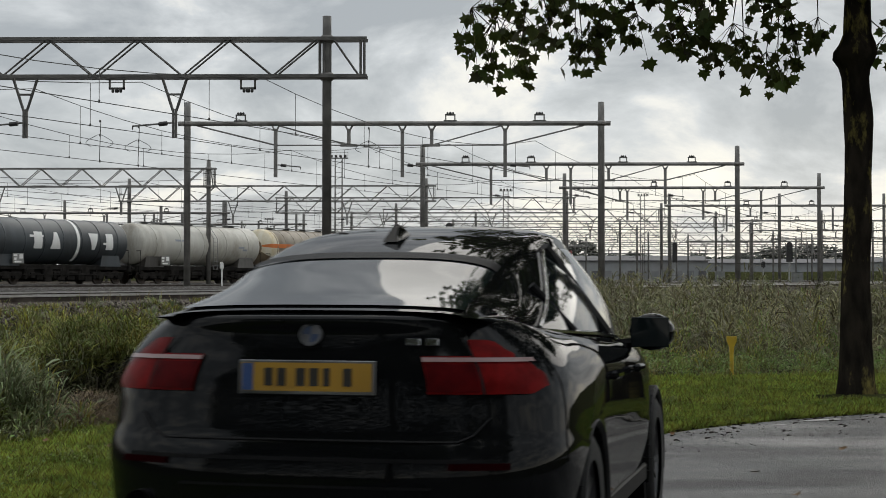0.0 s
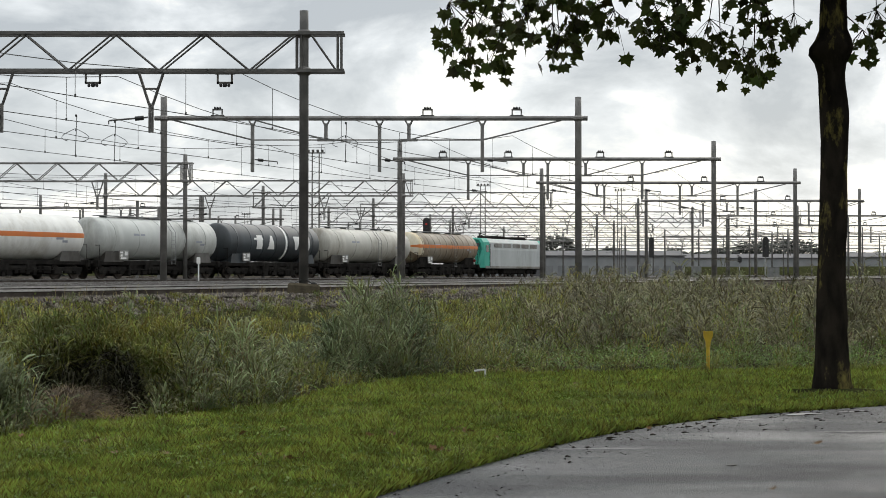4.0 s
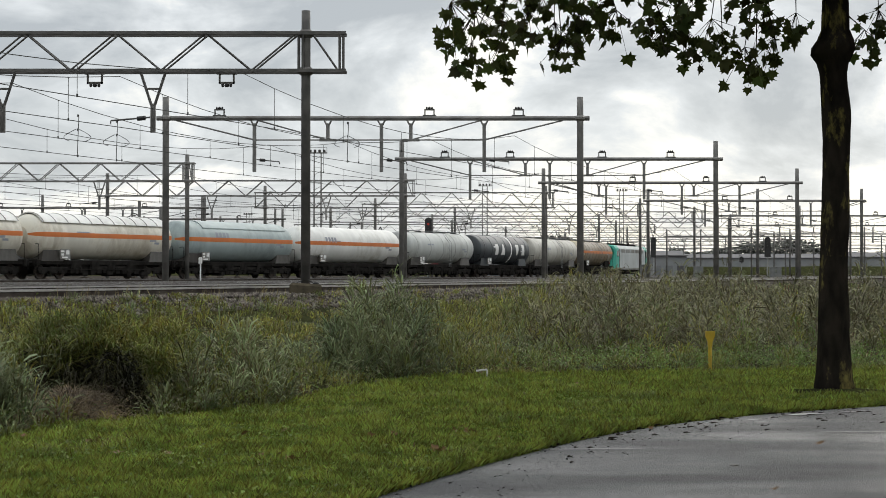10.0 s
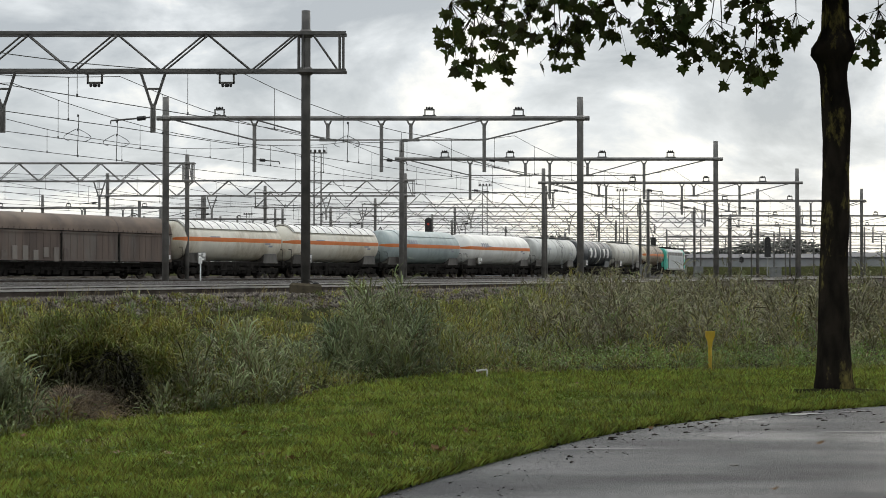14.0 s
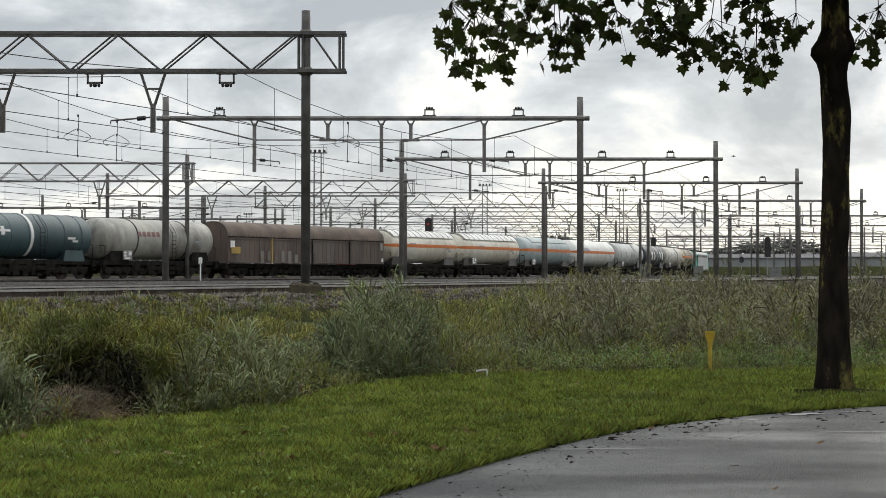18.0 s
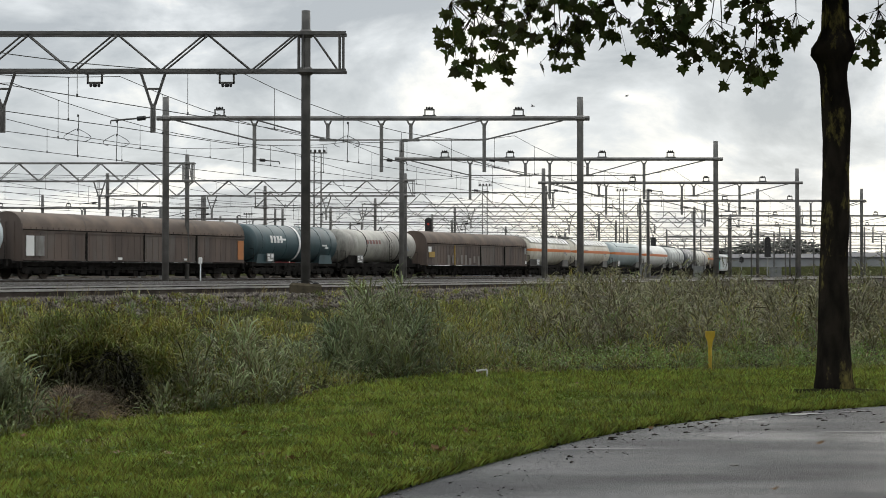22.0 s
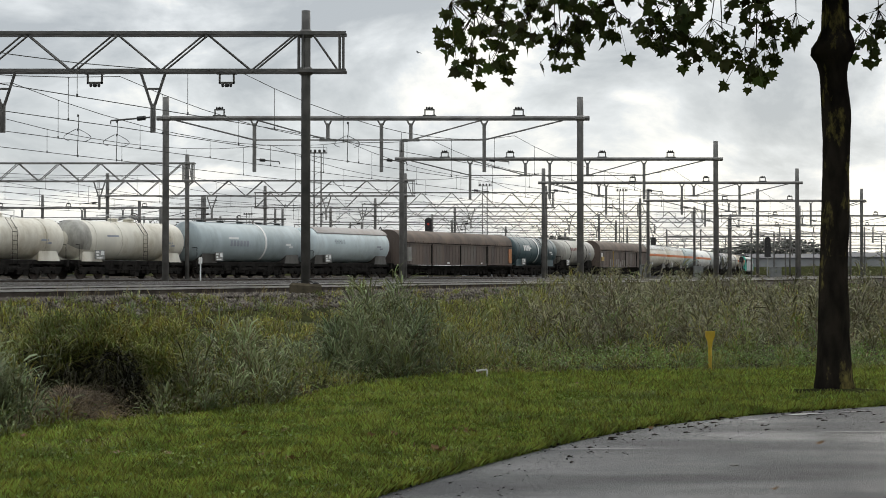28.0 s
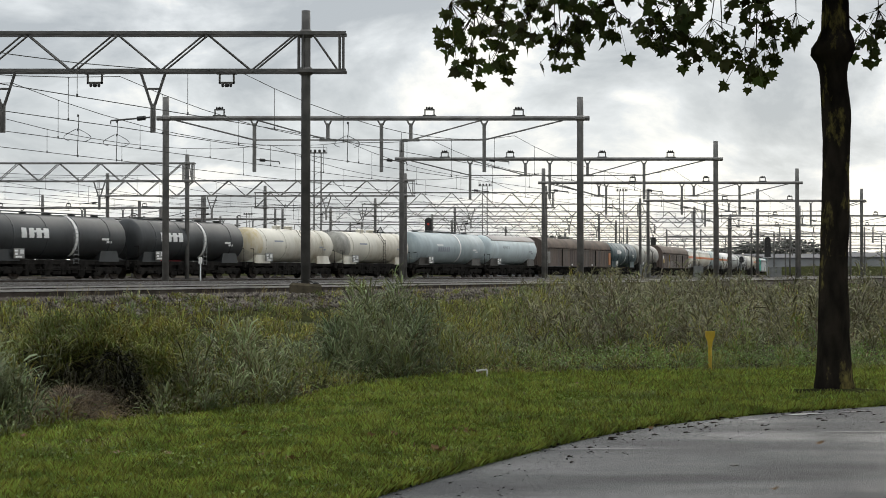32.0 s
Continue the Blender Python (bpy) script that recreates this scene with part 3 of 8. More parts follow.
# wires: a sagging messenger, a level contact wire and droppers, span by span
def wire_run(name, pts, zc, sys_h, sag, label, r=0.011):
    """pts: support points in plan. zc: contact wire height, sys_h: messenger above it at the supports."""
    t = thing("overhead_wire", label, "overhead wire", group="overhead wires")
    bm, bd = bmesh.new(), bmesh.new()
    for a, b in zip(pts, pts[1:]):
        a, b = Vector(a), Vector(b)
        prev = None
        n = 10
        for i in range(n + 1):
            f = i / n
            p = a.lerp(b, f)
            zm = zc + sys_h - sag * 4 * f * (1 - f)
            q = Vector((p.x, p.y, zm))
            if prev is not None:
                rod(bm, prev, q, r, 3)
            prev = q
            if i in (1, 3, 5, 7, 9):
                rod(bd, (p.x, p.y, zc), q, r * 0.75, 3)
                rod(bd, (p.x, p.y, zc - 0.02), (p.x, p.y, zc + 0.07), 0.03, 4)
        rod(bm, (a.x, a.y, zc), (b.x, b.y, zc), r, 3)
    part("wire", bm, WIRE, t)
    tagged(part("dropper", bd, WIRE, t), kind="stuff")


US = [-62, -28, 0, 27.3, 55, 84, 117, 158, 202, 255, 320]
for o in (-3.0, -7.6, -12.2, -16.8):
    pts = [yard(u, o + 0.25 * (-1) ** i) for i, u in enumerate(US)]
    wire_run("wire", [(p.x, p.y, 0) for p in pts], 6.45, 1.75, 0.95, "thin copper contact wire hung by droppers under a sagging messenger wire", r=0.015)
for left in (-3.4, 1.5, 8.0, 12.7, 17.4):
    pts = [on_line(s, left)[0] for s in range(0, 400, 42)]
    wire_run("wire", [(p.x, p.y, 0) for p in pts], 6.45, 1.6, 0.9, "thin overhead contact wire with messenger above the yard tracks", r=0.016)


# looped jumper leads clipped between messenger and contact wire
for u, o in ((10.3, -16.8), (13.2, -16.8), (17.9, -7.6)):
    p = yard(0, o + 0.25).lerp(yard(27.3, o - 0.25), u / 27.3)
    jl = thing("jumper_lead", "thin looped jumper lead hung between the overhead wires", "jumper lead", pose(p.x, p.y, 6.45), group="jumper leads")
    bm = bmesh.new()
    rod(bm, (0, 0, 0), (0.06, 0, 1.75), 0.016, 4)
    for sx in (-1, 1):
        prev = Vector((0.04 * sx, 0, 1.15))
        for i in range(1, 9):
            f = i / 8
            q = Vector((sx * (0.05 + 0.52 * math.sin(f * 2.6)), 0.1 * sx * f, 1.15 - 0.72 * f + 0.20 * f * f))
            rod(bm, prev, q, 0.013, 4)
            prev = q
    part("lead", bm, WIRE, jl)
    bm = bmesh.new()
    for z in (0.0, 1.12, 1.72):
        rod(bm, (0.02, 0, z - 0.05), (0.02, 0, z + 0.05), 0.035, 6)
    part("clip", bm, WIRE, jl)

# ---- rolling stock ----
def paint(name, c, dirt=(0.10, 0.085, 0.065), dirt_at=0.60, rough=0.5, k=0.86, scale=0.9):
    return mat(name, c, tuple(v * k for v in c), scale=scale, rough=rough, bump=0.05, bscale=12, dirt=dirt, dirt_at=dirt_at, stretch=(1.0, 1.0, 0.35))


UNDER = mat("grimy underframe black", (0.028, 0.026, 0.024), (0.016, 0.015, 0.014), scale=3, rough=0.85, bump=0.3)
WHEEL = mat("brake dust wheel steel", (0.07, 0.055, 0.045), (0.04, 0.034, 0.03), scale=4, rough=0.7, metal=0.4)
WHITE_PAINT = paint("white lettering", (0.78, 0.78, 0.76), dirt_at=0.7)
BAR_GREY = paint("grey lettering", (0.28, 0.30, 0.34), dirt_at=0.72)
ORANGE = paint("orange warning band", (0.62, 0.17, 0.035), dirt=(0.3, 0.16, 0.08), dirt_at=0.66)
CRADLE = paint("grimy grey cradle paint", (0.13, 0.125, 0.115), dirt=(0.04, 0.035, 0.03), dirt_at=0.48)
RED_BOX = paint("faded red tag", (0.22, 0.10, 0.085))
PANEL = paint("grey data panel", (0.24, 0.24, 0.23), dirt_at=0.52)
_bogie = {}


def add_bogie(parent, x):
    """Two-axle bogie with side frames, springs and four wheels."""
    if not _bogie:
        bm = bmesh.new()
        for y in (-1.02, 1.02):
            box(bm, -1.35, 1.35, y - 0.07, y + 0.07, 0.52, 0.78, 0.03)
            box(bm, -0.35, 0.35, y - 0.09, y + 0.09, 0.36, 0.60, 0.03)
            for ax in (-0.9, 0.9):
                box(bm, ax - 0.2, ax + 0.2, y - 0.11, y + 0.11, 0.33, 0.62, 0.03)
                for k in (-0.3, 0.3):
                    rod(bm, (ax + k, y, 0.40), (ax + k, y, 0.62), 0.085, 8)
        box(bm, -0.22, 0.22, -1.0, 1.0, 0.55, 0.85, 0.03)
        _bogie["f"] = bm
        f = part("bogie", bm, UNDER, parent)
        _bogie["f"] = f.data
        bm = bmesh.new()
        lathe(bm, [(-0.07, 0.46), (-0.03, 0.46), (-0.03, 0.49), (0.0, 0.49), (0.0, 0.46), (0.065, 0.455), (0.065, 0.38), (0.03, 0.34), (0.03, 0.14), (0.09, 0.12), (0.09, 0.02)], 20, "y")
        w = part("wheel", bm, WHEEL, f)
        _bogie["w"] = w.data
        w.matrix_basis = pose(-0.9, -0.74, 0.46, 0, 0, 180)
        wl_ = [(0.9, -0.74, 180), (-0.9, 0.74, 0), (0.9, 0.74, 0)]
    else:
        f = shared("bogie", _bogie["f"], parent, pose(0, 0, 0))
        wl_ = [(-0.9, -0.74, 180), (0.9, -0.74, 180), (-0.9, 0.74, 0), (0.9, 0.74, 0)]
    f.matrix_basis = pose(x, 0, 0)
    for wx, wy, r in wl_:
        shared("wheel", _bogie["w"], f, pose(wx, wy, 0.46, 0, 0, r))


_buf = {}


def add_buffers(parent, L):
    if not _buf:
        bm = bmesh.new()
        lathe(bm, [(-0.45, 0.11), (-0.12, 0.11), (-0.12, 0.075), (-0.03, 0.075), (-0.03, 0.22), (0.0, 0.20)], 14, "x")
        b = part("buffer", bm, UNDER, parent, smooth=False)
        _buf["m"] = b.data
        bpy.data.objects.remove(b)
    for x, r in ((L / 2 + 0.12, 0), (-L / 2 - 0.12, 180)):
        for y in (-0.875, 0.875):
            shared("buffer", _buf["m"], parent, pose(x, y, 1.06, 0, 0, r))


def underframe(parent, L, deck=1.24):
    bm = bmesh.new()
    for y in (-1.05, 1.05):
        box(bm, -L / 2 + 0.4, L / 2 - 0.4, y - 0.06, y + 0.06, deck - 0.30, deck, 0.02)
    box(bm, -L / 2 + 0.4, L / 2 - 0.4, -0.28, 0.28, deck - 0.36, deck - 0.05)
    for x in (-L / 2 + 0.42, L / 2 - 0.42):
        box(bm, x - 0.09, x + 0.09, -1.35, 1.35, deck - 0.42, deck + 0.02, 0.02)
    box(bm, -L * 0.30, L * 0.30, -0.9, 0.9, 0.50, deck - 0.25, 0.05)
    for x in (-L * 0.2, -L * 0.08, L * 0.03, L * 0.17):
        box(bm, x - 0.42, x + 0.42, -1.12, 1.12, 0.42, deck - 0.2, 0.05)
    rod(bm, (-L * 0.1, -0.9, 0.72), (L * 0.2, -0.9, 0.72), 0.2, 12)
    rg = random.Random(int(L * 100))
    x = -L / 2 + 3.6
    while x < L / 2 - 3.4:
        w_, z_ = rg.uniform(0.2, 0.7), rg.uniform(0.18, 0.45)
        box(bm, x, x + w_, -1.18, -0.2, z_, z_ + rg.uniform(0.2, 0.5), 0.03)
        box(bm, x, x + w_, 0.2, 1.18, z_, z_ + rg.uniform(0.2, 0.5), 0.03)
        x += w_ + rg.uniform(0.02, 0.30)
    for y in (-1.22, 1.22):
        rod(bm, (-L / 2 + 3.3, y, 0.62), (L / 2 - 3.3, y, 0.62), 0.03, 5)
        for k in range(5):
            xa = -L / 2 + 3.6 + (L - 7.2) * k / 4
            rod(bm, (xa, y, 0.62), (xa + 0.25, y * 0.9, deck - 0.1), 0.03, 5)
    part("underframe", bm, UNDER, parent)
    for sx in (-1, 1):
        bm = bmesh.new()
        x = sx * (L / 2 - 0.55)
        for y in (-1.28, 1.28):
            rod(bm, (x, y, deck - 0.6), (x, y, deck + 1.0), 0.022, 5)
            rod(bm, (x + sx * 0.35, y, deck - 0.6), (x + sx * 0.35, y, deck - 0.1), 0.022, 5)
        for z in (deck - 0.6, deck - 0.25):
            for y in (-1.28, 1.28):
                rod(bm, (x, y, z), (x + sx * 0.35, y, z), 0.022, 5)
        rod(bm, (x, -1.28, deck + 1.0), (x, 1.28, deck + 1.0), 0.022, 5)
        part("end_rail", bm, UNDER, parent)
    add_bogie(parent, L / 2 - 2.1)
    add_bogie(parent, -L / 2 + 2.1)
    add_buffers(parent, L)


def tank_wagon(label, L, R, zc, shell, bands=0, stripe=None, sun=None, ends=0.34, blocks=None, ring=None, walkway=False, domes=0, foot=None, skirts=True, panel=True, ladder=True, name="tank_wagon", rust_end=None, line=None, taper=None):
    """Bogie tank wagon, x forward. blocks: (x, z, w, h, n, material) plain lettering; ring: x of a wide white band."""
    t = thing(name, label, "tank wagon", group="wagons of the goods train")
    e = L / 2 - (0.20 if ends >= 0.6 else 0.38)
    prof = [(-e, 0.02)]
    for i in range(1, 8):
        a = i / 7 * math.pi / 2
        prof.append((-e + ends * R * (1 - math.cos(a)), R * math.sin(a)))
    prof += [(-e * 0.4, R), (0, R), (e * 0.4, R)] + [(-u, r) for u, r in prof[::-1]]
    bm = bmesh.new()
    lathe(bm, prof, 40, "x", centre=(0, 0, zc), caps=False)
    part("tank", bm, shell, t, smooth=True)
    x0 = e - ends * R
    for i in range(bands):
        x = -x0 + 2 * x0 * (i + 0.5) / bands
        bm = bmesh.new()
        lathe(bm, [(x - 0.05, R), (x - 0.05, R + 0.022), (x + 0.05, R + 0.022), (x + 0.05, R)], 40, "x", centre=(0, 0, zc), caps=False)
        part("band", bm, shell if bands > 7 else foot or shell, t)
    if stripe:
        for sd in (-1, 1):
            bm = bmesh.new()
            a_mid = math.pi if sd < 0 else 0.0
            lathe(bm, [(u, r + 0.012) for u, r in prof if r > 0.36 * R], 4, "x", a0=a_mid - 0.105, a1=a_mid + 0.105, centre=(0, 0, zc + 0.12), caps=False)
            part("stripe", bm, stripe, t, "orange hazard stripe", smooth=True)
    if ring is not None:
        bm = bmesh.new()
        lathe(bm, [(ring - 0.12, R), (ring - 0.12, R + 0.02), (ring + 0.12, R + 0.02), (ring + 0.12, R)], 40, "x", a0=math.radians(-60), a1=math.radians(240), centre=(0, 0, zc), caps=False)
        part("ring", bm, WHITE_PAINT, t, "white painted ring", smooth=False)
    if sun:
        a0 = math.radians(36)
        bm = bmesh.new()
        lathe(bm, [(-x0 - 0.1, R + 0.06), (-x0 - 0.1, R + 0.11), (x0 + 0.1, R + 0.11), (x0 + 0.1, R + 0.06)], 20, "x", a0=a0, a1=math.pi - a0, centre=(0, 0, zc), caps=False)
        part("sunshield", bm, sun, t, "thin curved sunshield over the tank", smooth=False)
        n = 12
        for i in range(n):
            x = -x0 + 2 * x0 * i / (n - 1)
            bm = bmesh.new()
            lathe(bm, [(x - 0.025, R + 0.11), (x - 0.025, R + 0.14), (x + 0.025, R + 0.14), (x + 0.025, R + 0.11)], 14, "x", a0=a0, a1=math.pi - a0, centre=(0, 0, zc), caps=False)
            part("rib", bm, PANEL, t)
    if line:
        # a shield over the top with a folded edge: material, from, to
        bm = bmesh.new()
        for sd in (-1, 1):
            y, z = sd * (R + 0.02) * math.cos(0.7), zc + (R + 0.02) * math.sin(0.7)
            box(bm, x0 * line[1], x0 * line[2], y - 0.03, y + 0.03, z - 0.03, z + 0.03)
        lathe(bm, [(x0 * line[1], R + 0.02), (x0 * line[1], R + 0.06), (x0 * line[2], R + 0.06), (x0 * line[2], R + 0.02)], 16, "x", a0=0.7, a1=math.pi - 0.7, centre=(0, 0, zc), caps=False)
        part("top_shield", bm, line[0], t, smooth=False)
    if rust_end:
        cap = [(u, r + 0.008) for u, r in prof if u < -x0 + 0.01 and r > 0.3 * R] + [(-x0 + 0.75, R + 0.008)]
        bm = bmesh.new()
        lathe(bm, cap, 28, "x", a0=math.radians(-30), a1=math.radians(210), centre=(0, 0, zc), caps=False)
        part("end_stain", bm, rust_end, t, "discoloured patch on the tank end", smooth=True)
    if walkway:
        bm = bmesh.new()
        box(bm, -e * 0.8, e * 0.8, -0.34, 0.34, zc + R + 0.10, zc + R + 0.14)
        for x in (-e * 0.7, -e * 0.35, 0, e * 0.35, e * 0.7):
            box(bm, x - 0.03, x + 0.03, -0.3, 0.3, zc + R - 0.05, zc + R + 0.11)
        part("walkway", bm, GREY_ZINC, t)
    for i in range(domes):
        x = (i - (domes - 1) / 2) * 1.6
        bm = bmesh.new()
        lathe(bm, [(zc + R - 0.1, 0.33), (zc + R + 0.12, 0.33), (zc + R + 0.15, 0.39), (zc + R + 0.20, 0.39), (zc + R + 0.25, 0.2), (zc + R + 0.27, 0.02)], 18, "z", centre=(x, 0, 0))
        part("manhole", bm, shell, t)
    if domes:
        bm = bmesh.new()
        for x in (-1.7, 1.7):
            for y in (-0.6, 0.6):
                rod(bm, (x, y, zc + R - 0.15), (x, y, zc + R + 0.42), 0.022, 5)
            rod(bm, (x, -0.6, zc + R + 0.42), (x, 0.6, zc + R + 0.42), 0.022, 5)
        for y in (-0.6, 0.6):
            rod(bm, (-1.7, y, zc + R + 0.42), (1.7, y, zc + R + 0.42), 0.022, 5)
        part("guard_rail", bm, GREY_ZINC, t)
    # cradles under the tank
    if skirts:
        for sx in (-1, 1):
            x = sx * (e - 1.75)
            bm = bmesh.new()
            vs = []
            for y, z in ((-1.15, 1.16), (1.15, 1.16), (R * 0.80, zc - R * 0.60), (-R * 0.80, zc - R * 0.60)):
                vs.append((y, z))
            w0, w1 = 1.0, 0.8
            A = [bm.verts.new((x - (w0 if z < 1.3 else w1), y, z)) for y, z in vs]
            B = [bm.verts.new((x + (w0 if z < 1.3 else w1), y, z)) for y, z in vs]
            for i in range(4):
                j = (i + 1) % 4
                bm.faces.new((A[i], A[j], B[j], B[i]))
            bm.faces.new(A[::-1])
            bm.faces.new(B)
            bmesh.ops.recalc_face_normals(bm, faces=bm.faces)
            part("cradle", bm, foot or CRADLE, t)
    if panel:
        for sd in (-1, 1):
            px = -e * 0.62
            bm = bmesh.new()
            box(bm, px - 0.46, px + 0.46, sd * 1.36 - 0.03, sd * 1.36 + 0.03, 1.30, 1.92, 0.01)
            q = part("data_panel", bm, PANEL, t, "grey data panel")
            bm = bmesh.new()
            for dx, dz, w, h in ((-0.26, 1.78, 0.30, 0.12), (-0.26, 1.58, 0.22, 0.14), (0.22, 1.72, 0.30, 0.26), (-0.05, 1.40, 0.55, 0.10)):
                box(bm, px + dx - w / 2, px + dx + w / 2, sd * 1.395 - 0.004, sd * 1.395 + 0.004, dz - h / 2, dz + h / 2)
            part("marking", bm, WHITE_PAINT, q)
    if ladder:
        for sd in (-1, 1):
            bm = bmesh.new()
            xl = e * 0.12
            for dx in (0, 0.42):
                pts = [(sd * (R + 0.14), 1.0), (sd * (R + 0.14), zc + R * 0.35), (sd * R * 0.62, zc + R * 0.95)]
                for (ya, za), (yb, zb3) in zip(pts, pts[1:]):
                    rod(bm, (xl + dx, ya, za), (xl + dx, yb, zb3), 0.02, 4)
            for k in range(9):
                z = 1.05 + k * 0.27
                rod(bm, (xl, sd * (R + 0.14), z), (xl + 0.42, sd * (R + 0.14), z), 0.014, 4)
            part("ladder", bm, UNDER if not walkway else GREY_ZINC, t)
    if blocks:
        bx_, bz, bw, bh, n, bmat = blocks
        for sd in (-1, 1):
            at = n if isinstance(n, tuple) else [bx_ + (i - (n - 1) / 2) * bw * 1.45 for i in range(n)]
            for x in at:
                a_c = math.asin(max(-0.95, min(0.95, (bz - zc) / R)))
                da = bh / R / 2
                lo_a, hi_a = (a_c - da, a_c + da) if sd > 0 else (math.pi - a_c - da, math.pi - a_c + da)
                bm = bmesh.new()
                lathe(bm, [(x - bw / 2, R + 0.026), (x + bw / 2, R + 0.026)], 8, "x", a0=lo_a, a1=hi_a, centre=(0, 0, zc), caps=False)
                if taper:
                    k_ = taper[at.index(x)]
                    for v in bm.verts:
                        g = (v.co.z - zc - (bz - zc)) / bh + 0.5
                        v.co.x = x + (v.co.x - x) * (k_[0] + (k_[1] - k_[0]) * g)
                part("letter_block", bm, bmat, t, "plain painted lettering block")
    # small writing panels, as plain bars
    for k, (fx, dz, w) in enumerate(((-0.38, 0.28, 1.2), (0.62, -0.1, 0.7), (0.68, -0.28, 0.5))):
        bm = bmesh.new()
        a_c = math.asin(dz / R)
        lathe(bm, [(fx * e - w / 2, R + 0.008), (fx * e + w / 2, R + 0.008)], 2, "x", a0=math.pi - a_c - 0.05, a1=math.pi - a_c + 0.05, centre=(0, 0, zc), caps=False)
        part("marking", bm, BAR_GREY if shell.name.split()[0] not in ("dark", "blue") else WHITE_PAINT, t, "row of small plain markings")
    underframe(t, L)
    return t


P_CREAM = paint("pale cream grey tank paint", (0.52, 0.51, 0.46), dirt=(0.26, 0.235, 0.19), dirt_at=0.56)
P_GREY = paint("light grey tank paint", (0.50, 0.52, 0.50), dirt=(0.25, 0.25, 0.23), dirt_at=0.57)
P_DARK = paint("dark blue grey tank paint", (0.045, 0.055, 0.062), dirt=(0.022, 0.024, 0.026), dirt_at=0.56, rough=0.42)
P_BLACK = paint("dark charcoal tank paint", (0.040, 0.044, 0.046), dirt=(0.02, 0.02, 0.021), dirt_at=0.56, rough=0.45)
P_BLUE = paint("blue green tank paint", (0.046, 0.086, 0.096), dirt=(0.026, 0.042, 0.046), dirt_at=0.56, rough=0.45)
P_RUST = paint("brown stained tank cladding", (0.30, 0.26, 0.20), dirt=(0.15, 0.105, 0.06), dirt_at=0.5, k=0.7)
P_WHITE = paint("white tank paint", (0.74, 0.74, 0.71), dirt=(0.42, 0.40, 0.34), dirt_at=0.60)
P_CREAMY = paint("dirty ivory tank paint", (0.70, 0.67, 0.58), dirt=(0.36, 0.31, 0.22), dirt_at=0.56)
P_TEAL = paint("pale blue grey tank paint", (0.36, 0.43, 0.43), dirt=(0.2, 0.24, 0.24), dirt_at=0.57)
P_ICE = paint("pale ice blue tank paint", (0.55, 0.63, 0.65), dirt=(0.36, 0.41, 0.42), dirt_at=0.58)
P_MIST = paint("blue grey tank paint", (0.40, 0.47, 0.49), dirt=(0.24, 0.28, 0.29), dirt_at=0.56)
P_BEIGE = paint("sooty beige grey tank paint", (0.44, 0.43, 0.38), dirt=(0.14, 0.13, 0.115), dirt_at=0.52, k=0.75)
SHIELD_GREY = paint("weathered grey brown shield", (0.24, 0.225, 0.215), dirt=(0.16, 0.13, 0.11), dirt_at=0.52)
OCHRE = paint("ochre stain", (0.50, 0.38, 0.16), dirt=(0.64, 0.60, 0.50), dirt_at=0.50)
RUST_STAIN = paint("rust streaked ivory", (0.36, 0.24, 0.13), dirt=(0.66, 0.63, 0.54), dirt_at=0.44)
BROWN = mat("brown sliding wall paint", (0.128, 0.094, 0.076), (0.078, 0.059, 0.050), scale=0.9, rough=0.75, bump=0.1, bscale=10, dirt=(0.13, 0.12, 0.11), dirt_at=0.58, stretch=(1.2, 1, 0.22))
BROWN_ROOF = mat("brown weathered roof", (0.165, 0.122, 0.094), (0.105, 0.080, 0.064), scale=0.7, rough=0.8, bump=0.1, dirt=(0.16, 0.14, 0.12), dirt_at=0.62)
SCRAWL = paint("faded grey scrawl", (0.20, 0.18, 0.16), dirt=(0.08, 0.06, 0.05), dirt_at=0.5)
YELLOW_BAR = paint("ochre yellow bar", (0.42, 0.27, 0.05))
ORANGE_DULL = paint("dull orange door", (0.45, 0.17, 0.05))

JOINT = [126.13, 109.48, 95.97, 81.19, 67.55, 53.49, 36.8, 21.64, 7.06, -6.6, -30.41, -43.65, -56.64, -81.28, -94.61, -109.67, -122.01, -134.54, -147.93, -161.6]


def span(j):
    return JOINT[j] - JOINT[j + 1]


